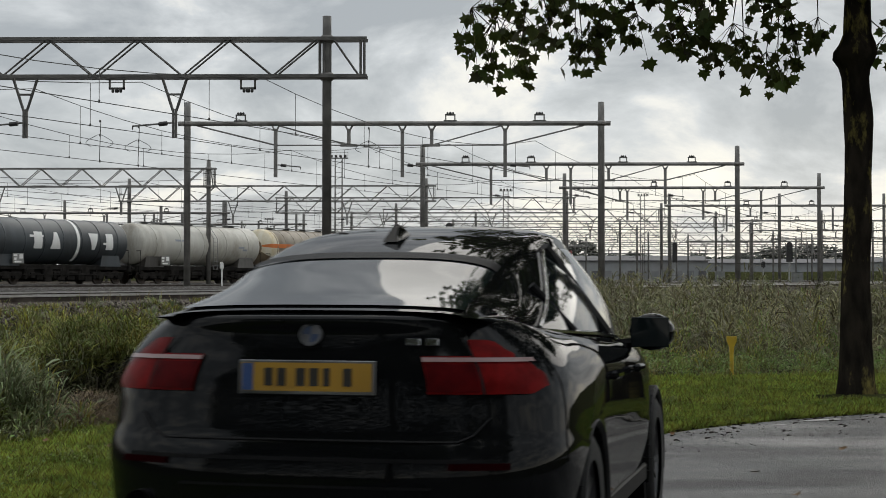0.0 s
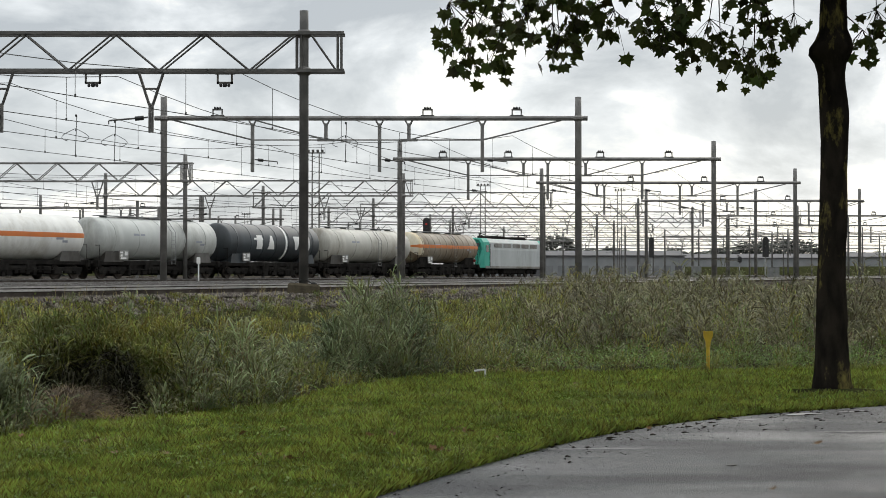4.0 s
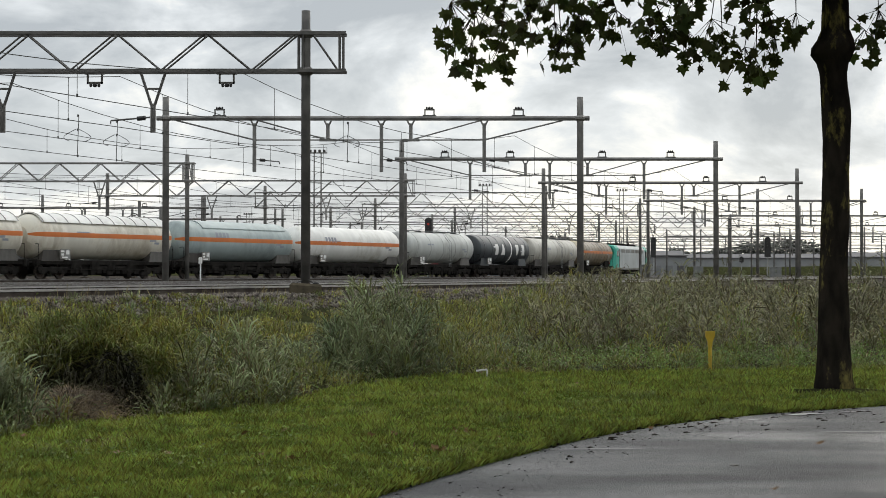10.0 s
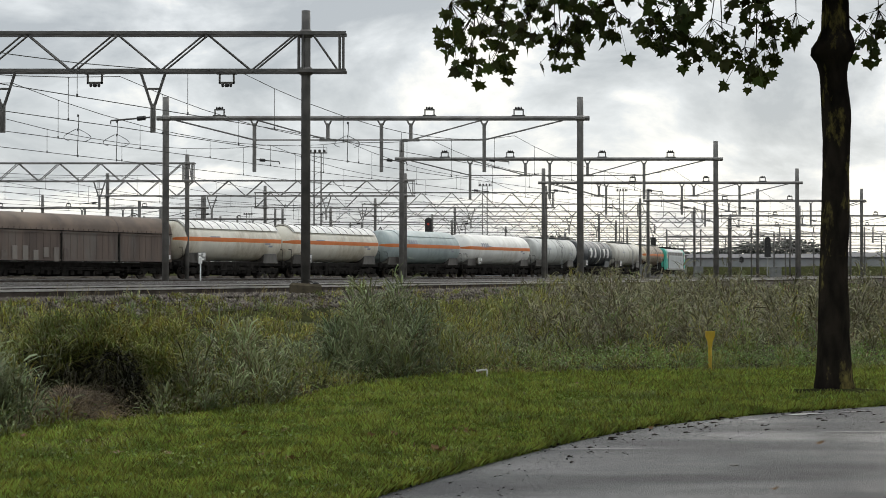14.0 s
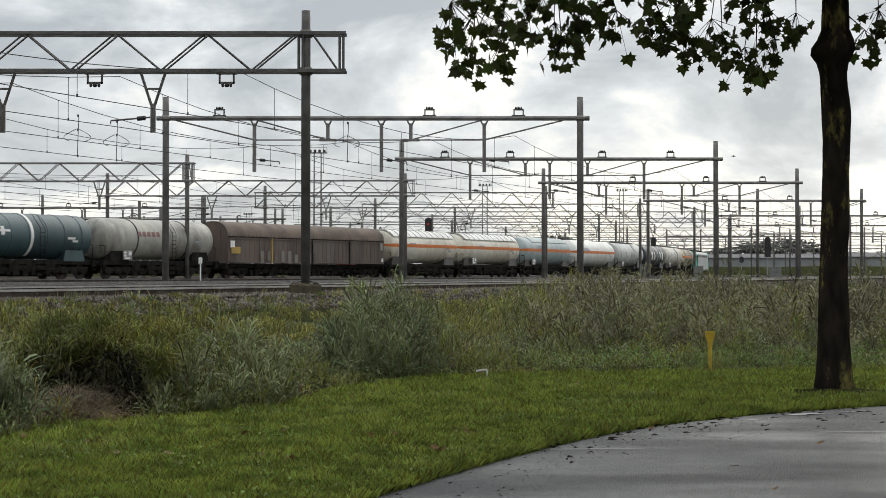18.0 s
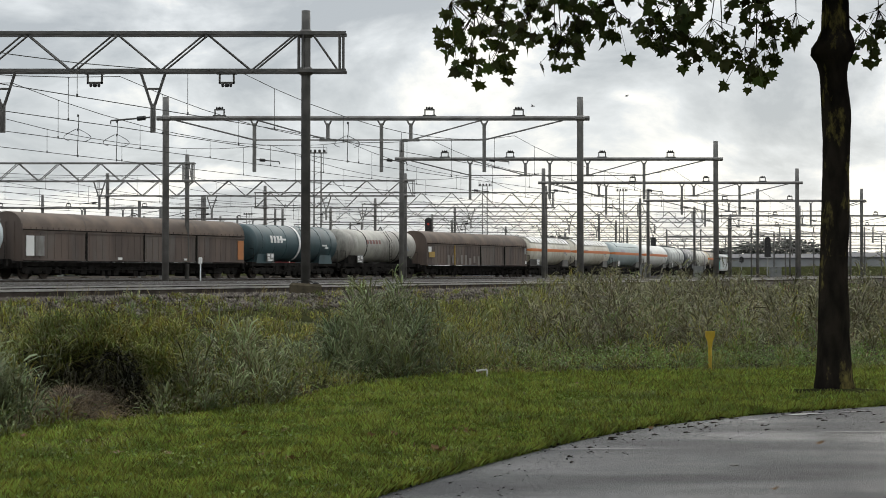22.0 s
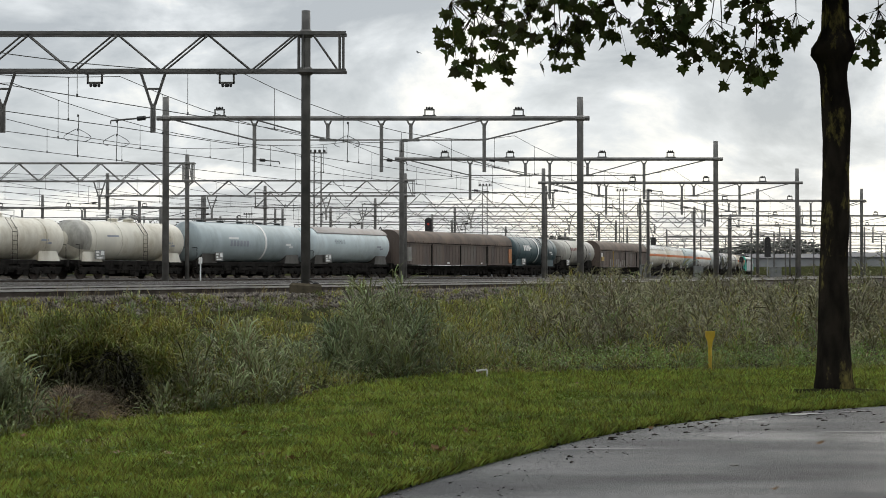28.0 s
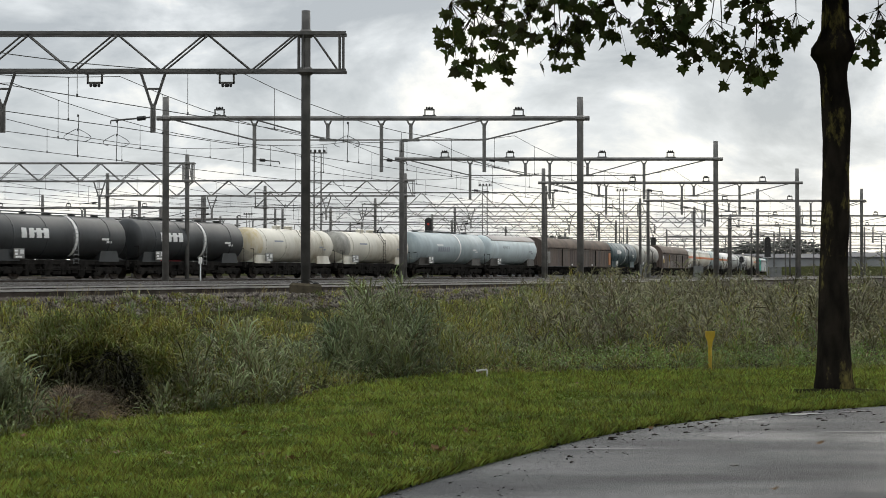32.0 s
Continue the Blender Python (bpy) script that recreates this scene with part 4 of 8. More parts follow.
def sliding_wall_wagon(label, L, variant):
    t = thing("sliding_wall_wagon", label, "goods wagon", group="wagons of the goods train")
    e = L / 2 - 0.45
    # body: upright walls, roof turned over in an arc
    sec = [(-1.38, 1.12), (-1.40, 3.05)]
    for i in range(1, 12):
        a = math.pi - i / 12 * math.pi
        sec.append((1.40 * math.cos(a), 3.05 + 1.2 * math.sin(a) ** 0.8))
    sec += [(1.40, 3.05), (1.38, 1.12)]
    for nm, lo, hi, mt in (("roof", 1, len(sec) - 2, BROWN_ROOF), ):
        bm = bmesh.new()
        A = [bm.verts.new((-e, y, z)) for y, z in sec[lo:hi + 1]]
        M = [bm.verts.new((0, y, z)) for y, z in sec[lo:hi + 1]]
        B = [bm.verts.new((e, y, z)) for y, z in sec[lo:hi + 1]]
        for P, Q in ((A, M), (M, B)):
            for i in range(len(P) - 1):
                bm.faces.new((P[i], P[i + 1], Q[i + 1], Q[i]))
        part(nm, bm, mt, t, smooth=True)
    for sx in (-1, 1):
        bm = bmesh.new()
        vs = [bm.verts.new((sx * e, y, z)) for y, z in sec]
        f = bm.faces.new(vs)
        r = bmesh.ops.extrude_face_region(bm, geom=[f])
        for v in r["geom"]:
            if isinstance(v, bmesh.types.BMVert):
                v.co.x -= sx * 0.06
        bmesh.ops.recalc_face_normals(bm, faces=bm.faces)
        for yy in (-0.7, 0, 0.7):
            box(bm, sx * e - 0.05, sx * e + 0.05, yy - 0.05, yy + 0.05, 1.2, 3.6)
        part("end_wall", bm, BROWN, t)
    # four sliding wall leaves a side, pressed with upright ribs
    leaves = 4
    w = 2 * e / leaves
    for sd in (-1, 1):
        for k in range(leaves):
            xa, xb_ = -e + k * w + 0.03, -e + (k + 1) * w - 0.03
            out = 0.03 if k % 2 else 0.0
            bm = bmesh.new()
            box(bm, xa, xb_, *sorted((sd * 1.34, sd * (1.41 + out))), 1.2, 3.02, 0.012)
            n = 9
            for i in range(n):
                x = xa + (xb_ - xa) * (i + 0.5) / n
                box(bm, x - 0.05, x + 0.05, *sorted((sd * (1.40 + out), sd * (1.428 + out))), 1.32, 2.9)
            box(bm, xa, xb_, *sorted((sd * (1.39 + out), sd * (1.46 + out))), 2.94, 3.03)
            box(bm, xa, xb_, *sorted((sd * (1.39 + out), sd * (1.46 + out))), 1.19, 1.28)
            part("sliding_leaf", bm, BROWN, t)
        for x, mt in ((0.0, UNDER), (-e * 0.5, YELLOW_BAR if variant == 0 else UNDER), (e * 0.5, UNDER)):
            bm = bmesh.new()
            box(bm, x - 0.07, x + 0.07, *sorted((sd * 1.40, sd * 1.50)), 1.15, 3.04, 0.01)
            part("post", bm, mt, t)
        # row of roof clips above the leaves
        bm = bmesh.new()
        for i in range(46):
            x = -e + 2 * e * (i + 0.5) / 46
            box(bm, x - 0.03, x + 0.03, *sorted((sd * 1.385, sd * 1.425)), 3.10, 3.26)
        tagged(part("roof_clip", bm, BROWN_ROOF, t), kind="stuff")
        # roof seams over the leaves
    for x in (-e, -e * 0.5, 0, e * 0.5, e):
        bm = bmesh.new()
        A = [bm.verts.new((x - 0.05, y * 1.015, 3.05 + (z - 3.05) * 1.03)) for y, z in sec[1:-1]]
        B = [bm.verts.new((x + 0.05, y * 1.015, 3.05 + (z - 3.05) * 1.03)) for y, z in sec[1:-1]]
        for i in range(len(A) - 1):
            bm.faces.new((A[i], A[i + 1], B[i + 1], B[i]))
        part("roof_seam", bm, BROWN, t)
    lab = []
    if variant == 0:
        lab = [(-e + 0.5, 2.55, 0.55, 0.5, WHITE_PAINT), (-e + 0.9, 2.1, 1.1, 0.5, YELLOW_BAR), (e - 0.5, 2.65, 0.4, 0.6, PANEL), (e - 0.35, 1.5, 0.3, 0.3, WHITE_PAINT)]
        for k in range(9):
            lab.append((-e * 0.62 + k * 0.92, 1.62 + 0.1 * math.sin(k * 2.3), 0.45, 0.75 + 0.2 * math.cos(k * 1.7), SCRAWL))
    else:
        lab = [(-e + 0.6, 2.1, 0.7, 1.25, WHITE_PAINT), (-e + 1.45, 2.1, 0.8, 1.25, PANEL), (e - 0.5, 2.1, 0.7, 1.4, ORANGE_DULL), (-2.5, 1.36, 0.4, 0.16, WHITE_PAINT), (4.5, 1.36, 0.3, 0.14, WHITE_PAINT)]
    for sd in (-1, 1):
        for x, z, ww, hh, mt in lab:
            bm = bmesh.new()
            box(bm, x - ww / 2, x + ww / 2, *sorted((sd * 1.455, sd * 1.495)), z - hh / 2, z + hh / 2, 0.006)
            part("label_plate", bm, mt, t)
    bm = bmesh.new()
    for sd in (-1, 1):
        rod(bm, (-e, sd * 1.47, 3.1), (e, sd * 1.47, 3.1), 0.03, 5)
        rod(bm, (-e, sd * 1.46, 1.08), (e, sd * 1.46, 1.08), 0.035, 5)
    part("guide_rail", bm, UNDER, t)
    underframe(t, L, 1.12)
    return t


def gt(j, *a, **k):
    return tank_wagon(a[0], span(j) - 0.15, *a[1:], **k)


TRAIN = {
    1: gt(1, "brown stained ribbed tank wagon with an orange stripe", 1.38, 2.72, P_RUST, bands=10, stripe=ORANGE, foot=UNDER, rust_end=OCHRE, walkway=True),
    2: gt(2, "cream grey tank wagon with dark rust streaks", 1.40, 2.72, P_CREAM, bands=5, walkway=True),
    3: gt(3, "dark blue grey tank wagon with large white lettering blocks", 1.42, 2.72, P_DARK, bands=7, ring=1.3, blocks=(-0.2, 2.75, 0.90, 1.05, (-2.3, -0.75, 2.7, 4.2), WHITE_PAINT), taper=((0.8, 0.8), (1.0, 0.3), (0.3, 1.0), (0.75, 0.75)), foot=P_DARK, ladder=False),
    4: gt(4, "light grey ribbed tank wagon", 1.42, 2.72, P_GREY, bands=5, walkway=True),
    5: gt(5, "white tank wagon with an orange stripe", 1.46, 2.70, P_WHITE, stripe=ORANGE, ends=0.8, blocks=(-3.9, 3.1, 0.30, 0.42, 4, BAR_GREY), ladder=False),
    6: gt(6, "pale blue grey tank wagon with an orange stripe", 1.46, 2.70, P_TEAL, stripe=ORANGE, ends=0.8, blocks=(-2.6, 3.15, 0.30, 0.42, 4, BAR_GREY), line=(P_TEAL, -0.75, 0.95), ladder=False),
    7: gt(7, "white tank wagon with a ribbed sunshield and an orange stripe", 1.42, 2.72, P_CREAMY, stripe=ORANGE, sun=P_WHITE, ends=0.6, ladder=False, rust_end=RUST_STAIN),
    8: gt(8, "ivory tank wagon with a ribbed white sunshield and orange stripe", 1.42, 2.72, P_CREAMY, stripe=ORANGE, sun=P_WHITE, ends=0.6, ladder=False),
    9: sliding_wall_wagon("brown sliding wall wagon with pale scrawl along its side", span(9) - 0.6, 0),
    10: gt(10, "sooty beige tank wagon with a grimy middle", 1.38, 2.72, P_BEIGE, bands=2, ends=0.5, foot=UNDER, blocks=(-1.6, 3.05, 0.34, 0.34, 5, RED_BOX)),
    11: gt(11, "blue green tank wagon with a white ring", 1.42, 2.72, P_BLUE, bands=7, ring=0.2, foot=P_BLUE, blocks=(-3.0, 3.0, 0.30, 0.55, 4, WHITE_PAINT)),
    12: sliding_wall_wagon("dark brown sliding wall wagon with a white label board", span(12) - 0.6, 1),
    13: gt(13, "pale ice blue tank wagon with a grey top shield", 1.42, 2.72, P_ICE, ends=0.6, line=(SHIELD_GREY, -0.95, 1.05), blocks=(-2.2, 2.98, 0.28, 0.36, 4, P_MIST), ladder=False),
    14: gt(14, "blue grey tank wagon with a white ring", 1.46, 2.70, P_MIST, ends=0.4, ring=1.4, blocks=(-2.0, 2.6, 0.28, 0.42, 6, BAR_GREY), walkway=True, ladder=False),
    15: gt(15, "small ivory tank wagon with dark straps and railed manholes", 1.30, 2.58, P_CREAMY, bands=4, domes=2, ends=0.6, rust_end=P_BEIGE, foot=P_CREAMY),
    16: gt(16, "small ivory tank wagon with an ochre stained end", 1.30, 2.58, P_CREAMY, bands=4, domes=2, ends=0.6, rust_end=OCHRE, foot=P_CREAMY),
    17: gt(17, "dark charcoal tank wagon with a white ring", 1.42, 2.72, P_BLACK, bands=4, ring=1.2, foot=P_BLACK, blocks=(-2.6, 2.9, 0.45, 0.62, 4, WHITE_PAINT), walkway=True),
    18: gt(18, "dark charcoal tank wagon with a white ring and grimy belly", 1.42, 2.72, P_BLACK, bands=4, ring=1.2, foot=P_BLACK, blocks=(-2.6, 2.9, 0.45, 0.62, 4, WHITE_PAINT), walkway=True),
}

# ---- electric locomotive at the head ----
TEALG = paint("sea green loco paint", (0.035, 0.36, 0.27), dirt=(0.04, 0.2, 0.16), dirt_at=0.64)
SILVER = paint("silver grey loco paint", (0.42, 0.45, 0.45), dirt=(0.25, 0.26, 0.26), dirt_at=0.6)
GLASS_DARK = mat("dark cab glass", (0.015, 0.02, 0.022), rough=0.08, bump=0)
LAMP_RED = paint("red tail lamp", (0.3, 0.02, 0.02))


def locomotive(L):
    t = thing("electric_locomotive", "green and silver electric locomotive with lowered pantographs", "locomotive")
    e = L / 2

    def sec(w, top):
        return [(-w, 0.95), (-w, 2.7), (-w * 0.93, top - 0.45), (-w * 0.72, top - 0.08), (0, top), (w * 0.72, top - 0.08), (w * 0.93, top - 0.45), (w, 2.7), (w, 0.95)]

    def loft(name, stations, mt, label=""):
        bm = bmesh.new()
        rings = [[bm.verts.new((x + (lean if z > 2.4 else 0.0), y, z)) for y, z in sec(w, top)] for x, w, top, lean in stations]
        for A, B in zip(rings, rings[1:]):
            for i in range(len(A)):
                j = (i + 1) % len(A)
                bm.faces.new((A[i], A[j], B[j], B[i]))
        bm.faces.new(rings[0][::-1])
        bm.faces.new(rings[-1])
        bmesh.ops.recalc_face_normals(bm, faces=bm.faces)
        return part(name, bm, mt, t, label)

    loft("body", [(-e + 2.1, 1.47, 3.88, 0), (0, 1.47, 3.88, 0), (e - 2.1, 1.47, 3.88, 0)], SILVER)
    for s, nm in ((1, "front_cab"), (-1, "rear_cab")):
        st = [(s * (e - 2.1), 1.48, 3.90, 0), (s * (e - 0.75), 1.46, 3.88, 0), (s * (e - 0.15), 1.25, 3.75, -s * 0.45), (s * e, 0.98, 3.5, -s * 0.75)]
        c = loft(nm, st if s > 0 else st[::-1], TEALG, "sea green driving cab")
        bm = bmesh.new()
        box(bm, -0.03, 0.03, -0.95, 0.95, -0.42, 0.42, 0.02)
        g = part("windscreen", bm, GLASS_DARK, c)
        g.matrix_basis = pose(s * (e - 0.50), 0, 2.98, 0, -s * 24, 0)
        for y in (-1.0, 1.0):
            bm = bmesh.new()
            lathe(bm, [(-0.03, 0.14), (0.03, 0.14), (0.05, 0.02)], 12, "x")
            part("lamp", bm, LAMP_RED if s < 0 else PANEL, c).matrix_basis = pose(s * (e - 0.02), y * 0.72, 1.62, 0, 0, 0 if s > 0 else 180)
        bm = bmesh.new()
        box(bm, s * (e - 0.05) - 0.06, s * (e - 0.05) + 0.06, -0.75, 0.75, 1.25, 2.15, 0.03)
        part("face_plate", bm, WHITE_PAINT, c, "pale nose plate")
        for sd in (-1, 1):
            bm = bmesh.new()
            box(bm, s * (e - 1.45) - 0.32, s * (e - 1.45) + 0.32, *sorted((sd * 1.44, sd * 1.485)), 2.45, 3.15, 0.02)
            part("side_window", bm, GLASS_DARK, c)
            bm = bmesh.new()
            box(bm, s * (e - 2.0) - 0.04, s * (e - 2.0) + 0.04, *sorted((sd * 1.46, sd * 1.52)), 1.0, 3.3)
            part("handrail", bm, UNDER, c)
    for sd in (-1, 1):
        for k in range(5):
            x = -4.6 + k * 2.3
            bm = bmesh.new()
            box(bm, x - 0.9, x + 0.9, *sorted((sd * 1.462, sd * 1.485)), 2.95, 3.35, 0.01)
            part("side_grille", bm, PANEL, t)
        bm = bmesh.new()
        box(bm, -e + 1.0, e - 1.0, *sorted((sd * 1.40, sd * 1.50)), 0.88, 1.12, 0.02)
        part("skirt", bm, PANEL, t)
    bm = bmesh.new()
    box(bm, -4.5, -1.5, -0.9, 0.9, 3.8, 4.1, 0.06)
    box(bm, 0.2, 3.9, -0.9, 0.9, 3.8, 4.08, 0.06)
    for x in (-5.2, -0.8, 4.8):
        rod(bm, (x, 0.3, 3.8), (x, 0.3, 4.3), 0.07, 8)
    part("roof_equipment", bm, UNDER, t)
    for x in (-5.6, 5.6):
        bm = bmesh.new()
        rod(bm, (x - 0.8, 0, 3.9), (x + 0.9, 0, 4.25), 0.04, 5)
        rod(bm, (x + 0.9, 0, 4.25), (x - 0.6, 0, 4.36), 0.035, 5)
        for k in (-0.12, 0.12):
            rod(bm, (x - 0.6 + k, -0.85, 4.36), (x - 0.6 + k, 0.85, 4.36), 0.03, 5)
        part("pantograph", bm, UNDER, t)
    for x in (-e + 3.6, e - 3.6):
        add_bogie(t, x)
    bm = bmesh.new()
    box(bm, -2.6, 2.6, -1.25, 1.25, 0.35, 1.0, 0.08)
    box(bm, -e + 0.6, e - 0.6, -1.1, 1.1, 0.8, 0.98)
    part("underframe", bm, UNDER, t)
    add_buffers(t, L)
    return t


TRAIN[0] = locomotive(span(0) + 0.6)

# ---- red diesel shunter coming the other way on the next track ----
RED = paint("red shunter paint", (0.27, 0.020, 0.025), dirt=(0.12, 0.02, 0.02), dirt_at=0.58)
LAMP_WHITE = glow("lit headlamp", (1.0, 0.9, 0.8), 2.5)


def shunter():
    t = thing("diesel_shunter", "red diesel shunting locomotive with lit headlamps", "locomotive")
    bm = bmesh.new()
    box(bm, -5.6, 6.2, -1.45, 1.45, 0.95, 1.25, 0.03)
    part("frame", bm, RED, t)
    for nm, x0, x1, w, z1 in (("long_bonnet", 0.6, 5.6, 0.95, 3.25), ("short_bonnet", -5.2, -2.0, 0.95, 3.1), ("cab", -2.0, 0.6, 1.45, 4.05)):
        bm = bmesh.new()
        box(bm, x0, x1, -w, w, 1.25, z1, 0.14)
        b = part(nm, bm, RED, t)
        if nm == "cab":
            for s in (-1, 1):
                for y in (-0.75, 0.75):
                    bm = bmesh.new()
                    box(bm, *sorted((-0.7 + s * 1.31, -0.7 + s * 1.27)), y - 0.5, y + 0.5, 3.0, 3.7, 0.02)
                    part("window", bm, GLASS_DARK, b)
                bm = bmesh.new()
                box(bm, -1.5, 0.1, *sorted((s * 1.46, s * 1.43)), 2.9, 3.7, 0.02)
                part("window", bm, GLASS_DARK, b)
            bm = bmesh.new()
            box(bm, -2.2, 0.8, -1.5, 1.5, 4.0, 4.12, 0.04)
            part("roof", bm, UNDER, b)
        if nm == "long_bonnet":
            bm = bmesh.new()
            for k in range(8):
                box(bm, 5.6, 5.64, -0.6, 0.6, 1.9 + k * 0.14, 1.98 + k * 0.14)
            part("grille", bm, UNDER, b)
            for s in (-1, 1):
                bm = bmesh.new()
                box(bm, 5.6, 5.65, *sorted((s * 0.25, s * 0.85)), 2.55, 2.85)
                part("plate", bm, WHITE_PAINT, b)
    for y, z in ((-1.05, 1.55), (1.05, 1.55), (0, 3.35)):
        bm = bmesh.new()
        lathe(bm, [(6.12 if z < 2 else 5.55, 0.13), (6.24 if z < 2 else 5.68, 0.13), (6.27 if z < 2 else 5.71, 0.02)], 14, "x", centre=(0, y, z))
        part("headlamp", bm, LAMP_WHITE, t, "lit white headlamp")
    bm = bmesh.new()
    for y in (-1.4, 1.4):
        for x in (1.0, 3.0, 5.0, 6.1):
            rod(bm, (x, y, 1.25), (x, y, 2.25), 0.022, 5)
        rod(bm, (1.0, y, 2.25), (6.1, y, 2.25), 0.022, 5)
    rod(bm, (6.1, -1.4, 2.25), (6.1, 1.4, 2.25), 0.022, 5)
    part("handrail", bm, WHITE_PAINT, t)
    bm = bmesh.new()
    box(bm, -5.7, 6.3, -1.3, 1.3, 0.45, 0.95, 0.05)
    part("underframe", bm, UNDER, t)
    add_bogie(t, -3.4)
    add_bogie(t, 3.6)
    add_buffers(t, 12.6)
    return t


SHUNTER = shunter()


# ---- plants ----
rng = np.random.default_rng(7)


def fast_mesh(name, verts, tris, material, parent=None):
    me = bpy.data.meshes.new(name)
    me.vertices.add(len(verts))
    me.vertices.foreach_set("co", np.asarray(verts, dtype=np.float32).ravel())
    me.loops.add(tris.size)
    me.loops.foreach_set("vertex_index", tris.astype(np.int32).ravel())
    me.polygons.add(len(tris))
    me.polygons.foreach_set("loop_start", np.arange(0, tris.size, 3, dtype=np.int32))
    me.update(calc_edges=True)
    me.validate()
    me.materials.append(material)
    ob = new(name, me)
    if parent is not None:
        ob.parent = parent
    return ob


def blades(name, pos, height, width, lean, material, parent=None, droop=0.35, toward=None):
    """Bent grass blades: three segments and a drooping tip each. toward: the way each one leans."""
    n = len(pos)
    la = rng.uniform(0, 2 * math.pi, n) if toward is None else toward
    ang = la + math.pi / 2 + rng.normal(0, 0.5, n)
    side = np.stack([np.cos(ang), np.sin(ang), np.zeros(n)], 1) * (width / 2)[:, None]
    ld = np.stack([np.cos(la), np.sin(la), np.zeros(n)], 1)
    h = height[:, None]
    k = lean[:, None]
    zz = np.array([0, 0, 1.0])
    m1 = pos + ld * h * k * 0.22 + zz * h * 0.46
    m2 = pos + ld * h * k * 0.62 + zz * h * 0.80
    m3 = pos + ld * h * k * 1.10 + zz * h * (0.97 - droop * 0.22 * k)
    tip = pos + ld * h * k * 1.60 + zz * h * (0.98 - droop * 0.80 * k)
    v = np.stack([pos - side * 0.7, pos + side * 0.7, m1 - side, m1 + side, m2 - side * 0.85, m2 + side * 0.85, m3 - side * 0.5, m3 + side * 0.5, tip], 1).reshape(-1, 3)
    f = np.array([[0, 1, 3], [0, 3, 2], [2, 3, 5], [2, 5, 4], [4, 5, 7], [4, 7, 6], [6, 7, 8]])
    t = (np.arange(n)[:, None, None] * 9 + f[None]).reshape(-1, 3)
    return fast_mesh(name, v, t, material, parent)


def short_blades(name, pos, height, width, lean, material):
    """Mown grass: one bent triangle pair a blade."""
    n = len(pos)
    ang = rng.uniform(0, 2 * math.pi, n)
    side = np.stack([np.cos(ang), np.sin(ang), np.zeros(n)], 1) * (width / 2)[:, None]
    la = rng.uniform(0, 2 * math.pi, n)
    ld = np.stack([np.cos(la), np.sin(la), np.zeros(n)], 1) * (height * lean)[:, None]
    up3 = np.array([0, 0, 1.0]) * height[:, None]
    v = np.stack([pos - side, pos + side, pos + ld * 0.4 + up3 * 0.6 + side * 0.7, pos + ld + up3], 1).reshape(-1, 3)
    f = np.array([[0, 1, 2], [0, 2, 3]])
    t = (np.arange(n)[:, None, None] * 4 + f[None]).reshape(-1, 3)
    return fast_mesh(name, v, t, material)


def vec_z(x, y):
    return np.array([ground_z(a, b) for a, b in zip(x, y)])


def nz(x, y, s, o=0.0):
    return np.array([noise.noise((a * s, b * s, o)) for a, b in zip(x, y)])


LAWN = mat("lawn sward", (0.075, 0.112, 0.017), (0.034, 0.056, 0.010), scale=2.2, rough=0.9, bump=0.7, bscale=45, dirt=(0.125, 0.110, 0.028), dirt_at=0.57)
G_LAWN = leafy("lawn grass blades", (0.242, 0.288, 0.052), (0.108, 0.142, 0.026), 2.6, 0.3, hue=0.65)
G_REED = leafy("grey green reed grass", (0.235, 0.268, 0.132), (0.078, 0.103, 0.048), 0.9, 0.22, hue=0.6)
G_GREEN = leafy("rank green grass", (0.212, 0.230, 0.062), (0.074, 0.092, 0.025), 0.8, 0.28, hue=0.55)
G_STRAW = leafy("straw coloured dead grass", (0.38, 0.32, 0.155), (0.21, 0.18, 0.085), 0.6, 0.15)
G_WEED = leafy("dull brown green weeds", (0.235, 0.228, 0.122), (0.058, 0.058, 0.028), 0.55, 0.28, hue=0.45)
G_YELLOW = leafy("yellow green grass", (0.31, 0.295, 0.056), (0.135, 0.140, 0.028), 0.8, 0.25, hue=0.6)
G_RUSSET = leafy("russet dry weeds", (0.17, 0.105, 0.055), (0.09, 0.058, 0.034), 0.6, 0.1)
G_CLOVER = leafy("clover leaves", (0.20, 0.27, 0.06), (0.09, 0.13, 0.03), 1.5, 0.2)
G_HERB = leafy("fresh green herbs", (0.185, 0.275, 0.070), (0.105, 0.175, 0.042), 0.7, 0.25)
G_DEAD = leafy("fallen rusty hay", (0.250, 0.182, 0.092), (0.070, 0.050, 0.027), 2.5, 0.05, hue=0.5)

# lawn sheet between the road and the rough grass
lx = [round(-9 + 0.4 * i, 2) for i in range(95)]
verts, faces = [], []
NR = 22
for x in lx:
    y0, y1 = road_y(x) - 0.10, lawn_y(x) + 0.35
    for k in range(NR):
        y = y0 + (y1 - y0) * k / (NR - 1)
        rise = -0.03 + 0.055 * sstep(-0.09, 0.08, y - road_y(x)) + 0.03 * sstep(0.0, 0.5, y - road_y(x)) * (1 + 0.5 * noise.noise((x * 0.8, y * 0.8, 3)))
        verts.append((x, y, ground_z(x, y) + rise))
for i in range(len(lx) - 1):
    for k in range(NR - 1):
        faces.append((i * NR + k, (i + 1) * NR + k, (i + 1) * NR + k + 1, i * NR + k + 1))
lawn = mesh_part("ground_lawn", verts, faces, LAWN, smooth=True)
tagged(lawn, "mown green lawn verge beside the road", "lawn", kind="structure")

